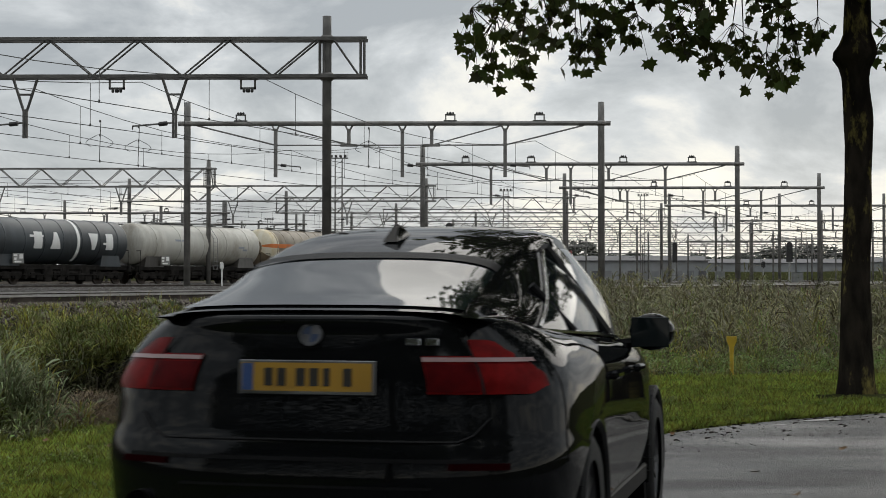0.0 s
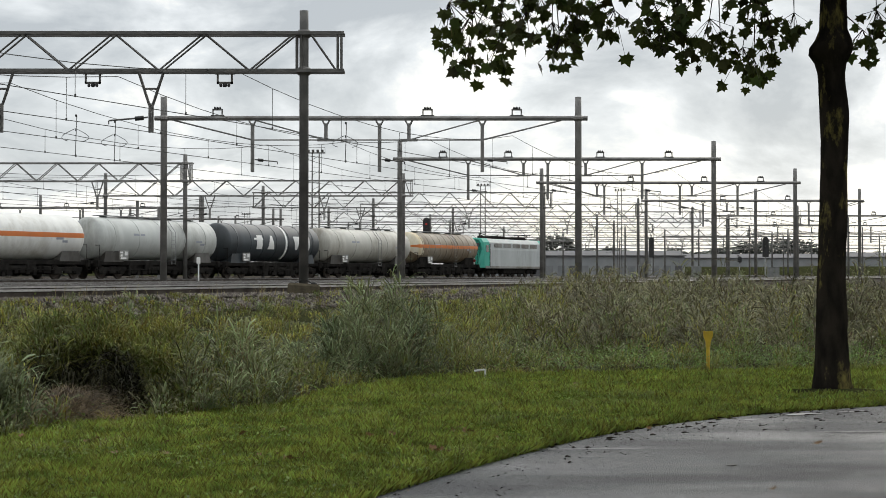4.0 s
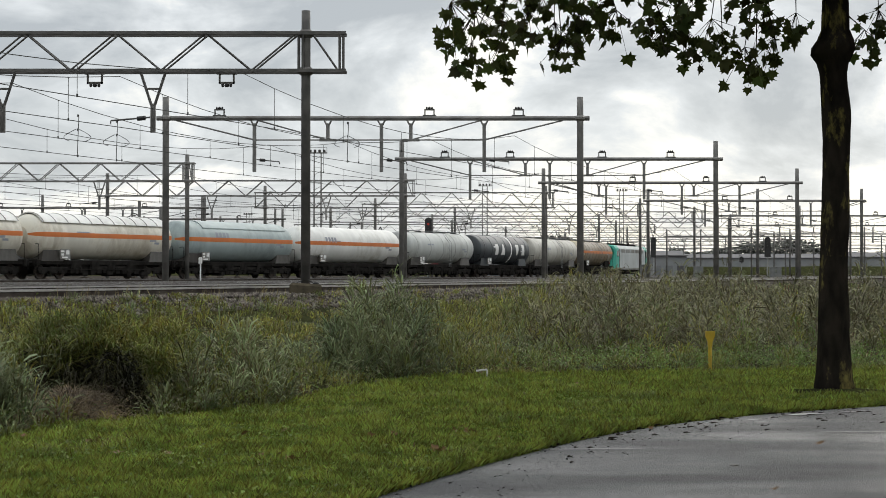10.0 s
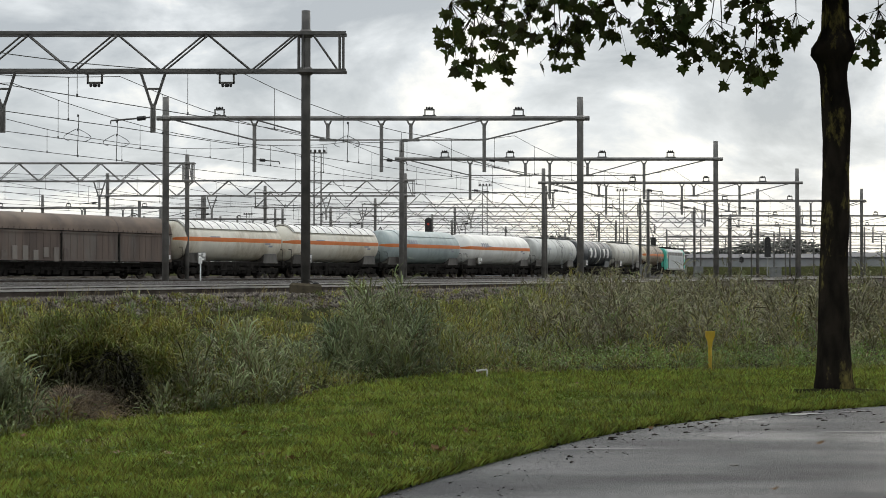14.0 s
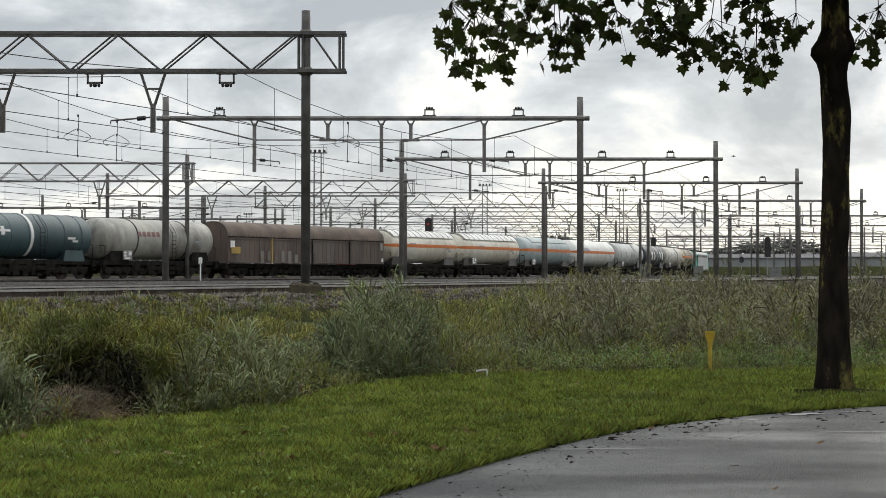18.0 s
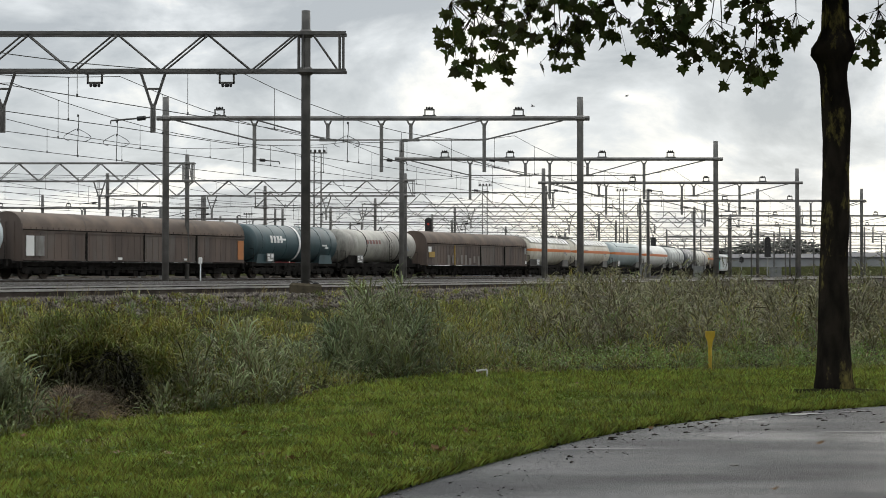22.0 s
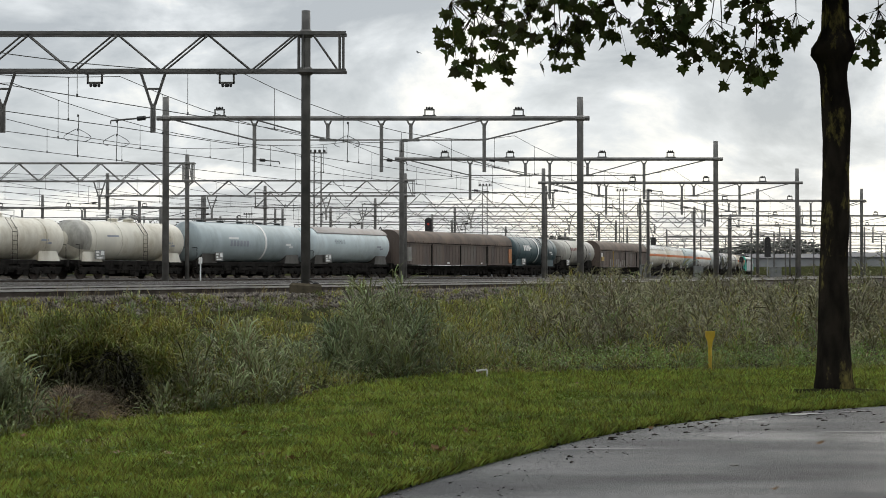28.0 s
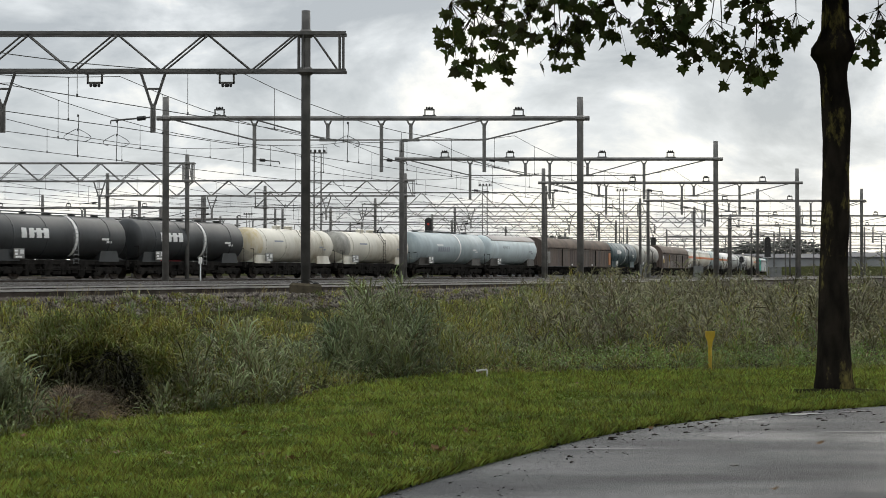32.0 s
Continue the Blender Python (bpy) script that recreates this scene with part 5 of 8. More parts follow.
n = 330000
yy = 8.5 * (30 / 8.5) ** rng.random(n)
xx = rng.uniform(-0.30, 0.34, n) * yy
ry = np.array([road_y(a) for a in xx])
ly = np.array([lawn_y(a) for a in xx])
ok = (yy > ry - 0.07 + 0.09 * nz(xx, yy, 3.0)) & (yy < ly + 0.4) & (np.hypot((xx - 5.6) / 1.0, (yy - 22.3) / 0.8) > 0.75 + 0.35 * nz(xx, yy, 4.0, 8.0))
xx, yy = xx[ok], yy[ok]
patch = nz(xx, yy, 0.9, 5.0)
hh = rng.uniform(0.02, 0.062, len(xx)) * (1 + 0.6 * patch + 0.6 * nz(xx, yy, 3.5, 25.0)) * (1 + 0.02 * yy)
pos = np.stack([xx, yy, vec_z(xx, yy) + 0.04], 1)
ob = short_blades("lawn_grass", pos, hh, np.full(len(xx), 0.006) * (1 + yy / 14), rng.uniform(0.2, 0.9, len(xx)), G_LAWN)
tagged(ob, "short damp green lawn grass blades", "grass", kind="stuff")

# bare dark soil round the foot of the tree
bm = bmesh.new()
ring = []
for i in range(36):
    a = 2 * math.pi * i / 36
    rr = 0.86 + 0.22 * noise.noise((2 * math.cos(a), 2 * math.sin(a), 6.0))
    px_, py_ = 5.6 + rr * math.cos(a), 22.3 + rr * 0.85 * math.sin(a)
    ring.append(bm.verts.new((px_, py_, ground_z(px_, py_) + 0.052)))
mid = bm.verts.new((5.6, 22.3, ground_z(5.6, 22.3) + 0.12))
for i in range(36):
    bm.faces.new((mid, ring[i], ring[(i + 1) % 36]))
tagged(part("ground_tree_pit", bm, SOIL), "bare dark soil round the foot of the tree", "soil", kind="structure")

# coarse tufts in the lawn
n = 5000
c = np.stack([rng.uniform(-4, 5, 70), rng.uniform(10, 26, 70)], 1)
pick = rng.integers(0, 70, n)
xx, yy = c[pick, 0] + rng.normal(0, 0.12, n), c[pick, 1] + rng.normal(0, 0.10, n)
ry = np.array([road_y(a) for a in xx])
ly = np.array([lawn_y(a) for a in xx])
ok = (yy > ry + 0.25) & (yy < ly)
xx, yy = xx[ok], yy[ok]
pos = np.stack([xx, yy, vec_z(xx, yy) + 0.04], 1)
ob = blades("lawn_tuft", pos, rng.uniform(0.06, 0.13, len(xx)), np.full(len(xx), 0.008), rng.uniform(0.3, 1.0, len(xx)), G_LAWN)
tagged(ob, "coarse darker tufts standing in the lawn", "grass", kind="stuff")


# rough strip between the lawn and the track bed
def strip(n, seed, y_far=78.0):
    r = np.random.default_rng(seed)
    y = 14.0 * (y_far / 14.0) ** (r.random(n) ** 1.1)
    x = r.uniform(-0.31, 0.36, n) * y
    ly = np.array([lawn_y(a) for a in x])
    o = (x + 4.4 - (y - 51.5) * TAN) * COS
    lim = 4.75 + 0.5 * nz(x, y, 0.8, 9.0)
    ok = (y > ly - 0.1 + 0.3 * nz(x, y, 1.3, 2.0)) & (o > lim)
    return x[ok], y[ok], o[ok]


def hollow(x, y):
    """1 in the middle of the dug hollow, 0 outside."""
    return np.clip(1.3 - np.hypot((x + 4.35) / 0.85, (y - 17.9) / 1.5), 0, 1)


def lump(x, y, cx, cy, rx, ry):
    return np.exp(-(((x - cx) / rx) ** 2 + ((y - cy) / ry) ** 2))


def bearing(x, y):
    return x / y


# reed beds: the tall bush by the lawn's corner, the low bed in front, the one beside the hollow
BUSH, FRONT, SIDE = (-1.08, 27.0, 1.0, 2.0), (-2.62, 19.9, 0.75, 1.1), (-4.75, 16.4, 0.45, 0.9)


def tussock(x, y, s=1.0, o=0.0):
    """1 in the middle of a tussock, falling towards the seams between them."""
    return np.array([1.0 - noise.voronoi((a * s + 0.35 * noise.noise((a, b, o)), b * s * 0.7, o))[0][0] for a, b in zip(x, y)])


def tall(x, y):
    """Growth height: low and ragged near the lawn, man-high reed beds and thickets here and there."""
    base = 0.50 + 0.30 * nz(x, y, 0.30, 1.0)
    front = np.clip((y - np.array([lawn_y(a) for a in x])) / 1.2, 0.35, 1)
    bear = bearing(x, y)
    right = 1.45 * np.clip((bear - 0.03) / 0.06, 0, 1) * np.clip((y - 31) / 4, 0, 1) * np.clip((66 - y) / 22, 0.25, 1)
    mid = 0.30 * np.clip(1 - np.abs(bear - 0.02) / 0.05, 0, 1) * np.clip((y - 27) / 3, 0, 1)
    low_back = -0.16 * np.clip((0.0 - bear) / 0.05, 0, 1) * np.clip((y - 24) / 8, 0, 1)
    herb = -0.12 * np.clip((bear - 0.06) / 0.05, 0, 1) * np.clip((33 - y) / 3, 0, 1)
    h = (base + right + mid + low_back + herb) * front * np.clip(0.28 + 1.35 * tussock(x, y, 0.95, 6.0) + 0.35 * nz(x, y, 0.5, 6.0), 0.22, 1.3)
    h = h * (1 - np.clip((bear - 0.03) / 0.04, 0, 1) * np.clip((y - 30) / 3, 0, 1) * np.clip(0.62 - 0.95 * tussock(x, y, 0.5, 9.0), 0, 0.5))
    h = h + 1.5 * lump(x, y, *BUSH) + 0.42 * lump(x, y, *FRONT) + 0.62 * lump(x, y, *SIDE) + 0.45 * lump(x, y, -4.2, 21.2, 0.9, 0.9)
    # growth stays below the view of the rails, but for the reed bush and the thicket by the tree
    rise = np.interp(bear, [-0.4, -0.078, -0.062, -0.03, -0.012, 0.03, 0.06, 0.085, 0.4], [-0.0195, -0.0185, -0.004, -0.002, -0.017, -0.014, -0.002, 0.006, 0.007])
    cap = 1.4 + rise * y - vec_z(x, y) + 0.16 * nz(x, y, 1.4, 15.0)
    return np.maximum(np.minimum(h, cap), 0.16)


def arch_leaves(name, pos, way, length, lift, width, material):
    """Strap leaves that rise at an angle, arch over and end in a hanging point."""
    n = len(pos)
    d = np.stack([np.cos(way), np.sin(way), np.zeros(n)], 1)
    tw = way + math.pi / 2 + rng.normal(0, 0.7, n)
    side = np.stack([np.cos(tw), np.sin(tw), rng.normal(0, 0.25, n)], 1) * (width / 2)[:, None]
    zz = np.array([0, 0, 1.0])
    c, sn, ln = np.cos(lift)[:, None], np.sin(lift)[:, None], length[:, None]
    bend = rng.uniform(0.15, 0.75, n)[:, None]
    m1 = pos + ln * (0.36 * c * d + 0.40 * sn * zz)
    m2 = pos + ln * (0.72 * c * d + (0.66 * sn - 0.10 * bend) * zz)
    tip = pos + ln * ((0.98 * c + 0.10 * bend) * d + (0.74 * sn - 0.46 * bend) * zz)
    v = np.stack([pos - side * 0.6, pos + side * 0.6, m1 - side, m1 + side, m2 - side * 0.75, m2 + side * 0.75, tip], 1).reshape(-1, 3)
    f = np.array([[0, 1, 3], [0, 3, 2], [2, 3, 5], [2, 5, 4], [4, 5, 6]])
    t = (np.arange(n)[:, None, None] * 7 + f[None]).reshape(-1, 3)
    return fast_mesh(name, v, t, material)


def sow(name, tufts, per, seed, material, hmul, length, w, lift, keep, label, y_far=78.0, gaps=1.4):
    """Tussocks of stalks, each clothed from foot to top with arching leaves; gaps sets how broken the stand is."""
    x, y, o = strip(tufts, seed, y_far)
    r = np.random.default_rng(seed + 1)
    ok = r.random(len(x)) < keep(x, y) * np.clip(0.62 + gaps * nz(x, y, 1.5, 40.0), 0.05, 1) * np.clip(3.2 * (tussock(x, y, 0.95, 6.0) - 0.12), 0.08, 1) * (1 - 0.96 * np.clip(hollow(x, y) * 1.8, 0, 1))
    x, y = x[ok], y[ok]
    th_ = tall(x, y) * hmul * r.uniform(0.65, 1.2, len(x))
    z = vec_z(x, y) - 0.03
    m = len(x)
    X, Y, Z, H = (np.repeat(v, per) for v in (x, y, z, th_))
    k = m * per
    a = r.uniform(0, 2 * math.pi, k)
    rad = r.random(k) * 0.13
    up_ = r.random(k) ** 0.75 * H * 0.86
    # stalks bow outward a little with height
    sway = r.normal(0, 0.12, m).repeat(per) * up_
    pos = np.stack([X + rad * np.cos(a) + sway, Y + rad * np.sin(a), Z + up_], 1)
    ln = r.uniform(*length, k) * np.clip(0.5 + 0.7 * H, 0.55, 1.15)
    lf_ = np.radians(r.uniform(*lift, k))
    wd = w * (0.6 + 0.8 * r.random(k)) * (0.80 + Y / 110)
    ob = arch_leaves(name, pos, a + r.normal(0, 0.4, k), ln, lf_, wd, material)
    return tagged(ob, label, "grass", kind="stuff")


def reed_zone(x, y):
    return np.clip(-0.30 + 0.9 * nz(x, y, 0.33, 3.0) + 1.5 * lump(x, y, BUSH[0], BUSH[1], 1.25, 3.0) + 1.2 * lump(x, y, FRONT[0], FRONT[1], 1.0, 1.6) + 1.5 * lump(x, y, SIDE[0], SIDE[1], 0.7, 1.1) + 0.45 * lump(x, y, 1.0, 29.5, 1.9, 2.2), 0.03, 1)


def patchy(x, y, o, lo=0.0, gain=1.6, sc=0.28):
    return np.clip(lo + 0.45 + gain * nz(x, y, sc, o), 0.02, 1)


def golden(x, y):
    """Where the bank turns yellow: its sunny upper part and the strip right of the reed bush."""
    return np.clip(0.25 + 0.9 * nz(x, y, 0.4, 22.0), 0, 1) * 0.6 + np.clip((y - 25) / 5, 0, 1) * np.clip(-bearing(x, y) / 0.05, 0, 1) * 0.8 + 1.1 * lump(bearing(x, y), y, 0.015, 42.0, 0.03, 6.0)


def thick(x, y):
    """The dry brown thicket between the marker post and the tracks."""
    return np.clip((bearing(x, y) - 0.045) / 0.04, 0, 1) * np.clip((y - 30.0) / 3, 0.0, 1)


def not_reed(x, y):
    return np.clip(1.05 - 1.1 * reed_zone(x, y), 0.06, 1)


sow("reed_grass", 19000, 38, 21, G_REED, 1.06, (0.24, 0.44), 0.0185, (15, 76), reed_zone, "tall grey green reed grass on the bank", gaps=1.0)
sow("rank_grass", 13000, 26, 31, G_GREEN, 0.92, (0.16, 0.34), 0.014, (30, 82), lambda x, y: not_reed(x, y) * (1 - 0.8 * thick(x, y)) * np.clip(1.15 - 0.6 * golden(x, y), 0.3, 1), "rank green grass on the bank")
sow("yellow_grass", 18000, 24, 35, G_YELLOW, 0.90, (0.14, 0.30), 0.012, (35, 84), lambda x, y: np.clip(golden(x, y), 0, 1) * not_reed(x, y), "yellowing grass in patches on the bank")
sow("straw_grass", 2600, 9, 41, G_STRAW, 1.10, (0.12, 0.32), 0.009, (40, 88), lambda x, y: patchy(x, y, 12.0, -0.2), "straw coloured dead grass stalks among the green")
sow("brown_weeds", 17000, 34, 51, G_WEED, 1.05, (0.22, 0.44), 0.025, (5, 72), lambda x, y: thick(x, y) * np.clip(0.8 + nz(x, y, 0.25, 7.0), 0.3, 1), "dull brown green thicket of weeds and reed", y_far=90.0)
sow("russet_weeds", 5200, 18, 55, G_RUSSET, 0.95, (0.08, 0.20), 0.012, (15, 80), lambda x, y: np.clip(patchy(x, y, 31.0, -0.35, 1.8) + 0.9 * lump(x, y, -2.75, 31.0, 0.8, 3.5) + 0.5 * thick(x, y), 0, 1), "russet dry weeds in patches on the bank")
sow("seed_stalks", 2600, 5, 57, G_WEED, 1.25, (0.10, 0.22), 0.010, (60, 88), lambda x, y: np.clip(patchy(x, y, 33.0, 0.1) + lump(x, y, *BUSH), 0, 1) * (1 - 0.75 * thick(x, y)), "thin upright seed stalks above the grass")
sow("herb_grass", 9500, 22, 63, G_HERB, 0.85, (0.10, 0.24), 0.013, (20, 75), lambda x, y: np.clip((bearing(x, y) - 0.05) / 0.05, 0.0, 1) * np.clip((35.5 - y) / 3, 0, 1), "fresh green grass and nettles behind the lawn")


def leaflets(name, x, y, z, size, material, label, tilt=0.9):
    """Small broad leaves on loose stems, as kinked diamonds."""
    m = len(x)
    a = rng.uniform(0, 2 * math.pi, m)
    d = np.stack([np.cos(a), np.sin(a), rng.uniform(-0.5, 0.7, m)], 1)
    s = np.stack([-np.sin(a), np.cos(a), rng.uniform(-0.4, 0.4, m)], 1)
    p = np.stack([x, y, z], 1)
    sz = size[:, None]
    v = np.stack([p, p + (d * 0.5 + s * 0.3) * sz + [0, 0, 0.004], p + d * sz - np.array([0, 0, 0.25]) * sz, p + (d * 0.5 - s * 0.3) * sz], 1).reshape(-1, 3)
    f = np.array([[0, 1, 2], [0, 2, 3]])
    t = (np.arange(m)[:, None, None] * 4 + f[None]).reshape(-1, 3)
    return tagged(fast_mesh(name, v, t, material), label, "plants", kind="stuff")


# clover and daisies' leaves through the lawn
n = 42000
yy = 9.0 * (27 / 9.0) ** rng.random(n)
xx = rng.uniform(-0.30, 0.34, n) * yy
ry = np.array([road_y(a) for a in xx])
ly = np.array([lawn_y(a) for a in xx])
ok = (yy > ry + 0.03) & (yy < ly) & (rng.random(n) < np.clip(0.45 + 1.4 * nz(xx, yy, 0.8, 17.0), 0.05, 1))
xx, yy = xx[ok], yy[ok]
leaflets("clover", xx, yy, vec_z(xx, yy) + rng.uniform(0.05, 0.10, len(xx)), rng.uniform(0.02, 0.05, len(xx)), G_CLOVER, "small clover leaves spread through the lawn")

# low green herbs behind the lawn, mostly towards the tree
x, y, o = strip(90000, 61, 44)
hk = np.clip((bearing(x, y) - 0.02) / 0.05, 0.10, 1) * np.clip((34.5 - y) / 2.5, 0, 1) * (1 - hollow(x, y))
ok = rng.random(len(x)) < hk
x, y = x[ok], y[ok]
z = vec_z(x, y) + rng.random(len(x)) ** 0.6 * (0.34 + 0.22 * nz(x, y, 0.7, 4.0))
leaflets("herbs", x, y, z, rng.uniform(0.03, 0.075, len(x)), G_HERB, "low green nettles and herbs behind the lawn")
# leafy weeds through the thicket
x, y, o = strip(170000, 71, 60)
ok = rng.random(len(x)) < (0.25 + 0.5 * np.clip(nz(x, y, 0.6, 8.0), 0, 1)) * (1 - hollow(x, y))
x, y = x[ok], y[ok]
z = vec_z(x, y) + rng.random(len(x)) ** 0.7 * tall(x, y) * 0.95
leaflets("thicket_leaves", x, y, z, rng.uniform(0.03, 0.075, len(x)), G_WEED, "small dull leaves in the thicket")
# rusty hay heaped in the hollow
n = 5200
x, y = -4.08 + rng.normal(0, 0.22, n), 17.2 + rng.normal(0, 0.42, n)
heap = 0.36 * np.exp(-((x + 4.16) / 0.32) ** 2 - ((y - 17.6) / 0.6) ** 2)
pos = np.stack([x, y, base_z(18) - 0.03 + heap * (0.7 + 0.3 * rng.random(n))], 1)
ob = blades("hay", pos, rng.uniform(0.05, 0.17, n), np.full(n, 0.007), rng.uniform(1.2, 3.5, n), G_DEAD, droop=0.3)
tagged(ob, "rusty dead hay heaped in the dug hollow", "hay", kind="stuff")
# near black leaves behind the hay: the hollow's shade put into their colour
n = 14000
G_DARK = leafy("dark bramble leaves", (0.020, 0.019, 0.012), (0.008, 0.008, 0.006), 1.2, 0.0, 0.95)
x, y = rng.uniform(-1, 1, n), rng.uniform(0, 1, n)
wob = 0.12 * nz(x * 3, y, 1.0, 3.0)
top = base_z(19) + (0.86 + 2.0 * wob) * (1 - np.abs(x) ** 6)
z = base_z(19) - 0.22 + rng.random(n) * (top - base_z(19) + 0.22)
leaflets("bramble", -4.42 + 0.92 * x, 18.75 - 0.7 * np.clip(x, 0, 1) + 0.9 * y + 0.35 * z + wob, z, rng.uniform(0.03, 0.075, n), G_DARK, "near black leaves that paint the shade in the dug hollow")
# hanging blades, coloured dark to carry the same shade down the sides
n = 1500
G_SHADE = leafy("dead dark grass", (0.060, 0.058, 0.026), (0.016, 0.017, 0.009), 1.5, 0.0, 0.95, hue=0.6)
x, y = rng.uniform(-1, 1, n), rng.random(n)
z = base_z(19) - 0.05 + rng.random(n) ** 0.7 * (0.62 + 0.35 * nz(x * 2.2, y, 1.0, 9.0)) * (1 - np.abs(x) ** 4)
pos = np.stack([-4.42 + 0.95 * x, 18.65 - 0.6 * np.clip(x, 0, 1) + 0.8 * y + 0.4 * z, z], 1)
ob = blades("shade_grass", pos, rng.uniform(0.08, 0.34, n), rng.uniform(0.008, 0.018, n), rng.uniform(0.4, 2.2, n), G_SHADE, droop=1.0, toward=-math.pi / 2 + rng.normal(0, 1.2, n))
tagged(ob, "grass coloured dark as shade down the sides of the hollow", "grass", kind="stuff")
# grass that hangs over the back of the hollow
m, per = 330, 26
x0_, y0_ = -4.25 + rng.uniform(-0.95, 0.95, m), 19.1 + rng.uniform(-0.35, 1.3, m)
z0_ = base_z(20) + 0.76 + 0.30 * nz(x0_ * 2.5, y0_, 1.0, 1.0) + 0.16 * (y0_ - 19) - 0.42 * np.clip(np.abs(x0_ + 4.25) - 0.5, 0, 1)
X, Y, Z = (np.repeat(v, per) for v in (x0_, y0_, z0_))
k = m * per
pos = np.stack([X + rng.normal(0, 0.09, k), Y + rng.normal(0, 0.09, k), Z + rng.normal(0, 0.08, k)], 1)
way_, len_, lift_, wid_ = -math.pi / 2 + rng.normal(0, 1.2, k), rng.uniform(0.16, 0.36, k), np.radians(rng.uniform(-20, 75, k)), rng.uniform(0.010, 0.018, k)
pick = np.repeat(rng.random(m) < 0.72, per)
for sel, mt, lab in ((pick, G_GREEN, "rank grass that droops over the dug hollow"), (~pick, G_YELLOW, "yellowing grass that droops over the dug hollow")):
    ob = arch_leaves("overhanging_grass", pos[sel], way_[sel], len_[sel], lift_[sel], wid_[sel], mt)
    tagged(ob, lab, "grass", kind="stuff")
# ragged blades and specks of litter along the edge of the road
n = 9000
xx = rng.uniform(-1.6, 8, n)
yy = np.array([road_y(a) for a in xx]) + rng.normal(0.02, 0.05, n)
pos = np.stack([xx, yy, np.array([base_z(v) for v in yy]) + 0.005], 1)
ob = short_blades("edge_grass", pos, rng.uniform(0.03, 0.085, n), np.full(n, 0.012), rng.uniform(0.3, 1.4, n), G_LAWN)
tagged(ob, "ragged grass blades along the edge of the road", "grass", kind="stuff")
# weeds between the rails and at the edge of the gravel
n = 1500
u, o = rng.uniform(-30, 40, n), rng.normal(3.9, 0.55, n)
p = np.array([yard(a, b)[:] for a, b in zip(u, o)])
p[:, 2] = BED_Z - np.clip(o - 3.9, 0, 2) * 0.3
ok = nz(p[:, 0], p[:, 1], 0.5, 2.0) > 0.02
p = p[ok]
ob = blades("gravel_weeds", p, rng.uniform(0.10, 0.34, len(p)), np.full(len(p), 0.010), rng.uniform(0.1, 0.7, len(p)), G_STRAW)
tagged(ob, "thin dry weeds at the edge of the gravel", "weeds", kind="stuff")

# loose stones over the shoulder of the track bed
STONE = leafy("ballast stones", (0.175, 0.155, 0.130), (0.060, 0.053, 0.045), 6.0, 0.0, 0.95, hue=0.55)
n = 52000
u, o = rng.uniform(-28, 34, n), np.where(rng.random(n) < 0.6, rng.uniform(1.6, 5.9, n), rng.uniform(-5.0, 1.6, n))
c = np.array([yard(a, b)[:] for a, b in zip(u, o)])
c[:, 2] = np.where(o < 3.9, BED_Z, np.maximum(BED_Z - (o - 3.9) * (BED_Z - 0.36) / 2.3, vec_z(c[:, 0], c[:, 1]))) + 0.01
ax_ = rng.normal(0, 1, (n, 6, 3))
ax_ /= np.linalg.norm(ax_, axis=2, keepdims=True)
oct_ = np.array([[1, 0, 0], [-1, 0, 0], [0, 1, 0], [0, -1, 0], [0, 0, 1], [0, 0, -1]], dtype=float)
sz = (rng.uniform(0.025, 0.055, n) * np.where(o < 1.6, 1.25, 1.0))[:, None, None]
V = c[:, None, :] + (oct_[None] + 0.45 * ax_) * sz
F = np.array([[0, 2, 4], [2, 1, 4], [1, 3, 4], [3, 0, 4], [2, 0, 5], [1, 2, 5], [3, 1, 5], [0, 3, 5]])
T = (np.arange(n)[:, None, None] * 6 + F[None]).reshape(-1, 3)
tagged(fast_mesh("ballast_stones", V.reshape(-1, 3), T, STONE), "loose grey brown ballast stones on the track shoulder", "stones", kind="stuff")

# ---- the plane tree ----
BARK = mat("plane tree bark", (0.036, 0.030, 0.024), (0.016, 0.014, 0.012), scale=5, rough=0.9, bump=1.0, bscale=26, dirt=(0.40, 0.34, 0.10), dirt_at=0.61, stretch=(1, 1, 0.40))
LEAF = leafy("plane tree leaves", (0.066, 0.084, 0.020), (0.036, 0.047, 0.012), 0.9, 0.32, 0.5, hue=0.6)
TX, TY = 5.56, 22.4
TZ = ground_z(TX, TY)
tree = thing("plane_tree", "plane tree with flaking dark bark and broad green leaves", "tree", pose(TX, TY, TZ))


def limb_mesh(bm, pts, radii, n=12, rough=0.03):
    rings = []
    for i, (p, r) in enumerate(zip(pts, radii)):
        a, b = Vector(pts[max(i - 1, 0)]), Vector(pts[min(i + 1, len(pts) - 1)])
        q = (b - a).to_track_quat("Z", "Y").to_matrix()
        ring = []
        for k in range(n):
            an = 2 * math.pi * k / n
            rr = r * (1 + rough * 4 * noise.noise((math.cos(an) * 1.3, math.sin(an) * 1.3, Vector(p).z * 1.4 + i)))
            ring.append(bm.verts.new(Vector(p) + q @ Vector((rr * math.cos(an), rr * math.sin(an), 0))))
        rings.append(ring)
    for A, B in zip(rings, rings[1:]):
        for k in range(n):
            j = (k + 1) % n
            bm.faces.new((A[k], A[j], B[j], B[k]))
    bm.faces.new(rings[-1])


bm = bmesh.new()
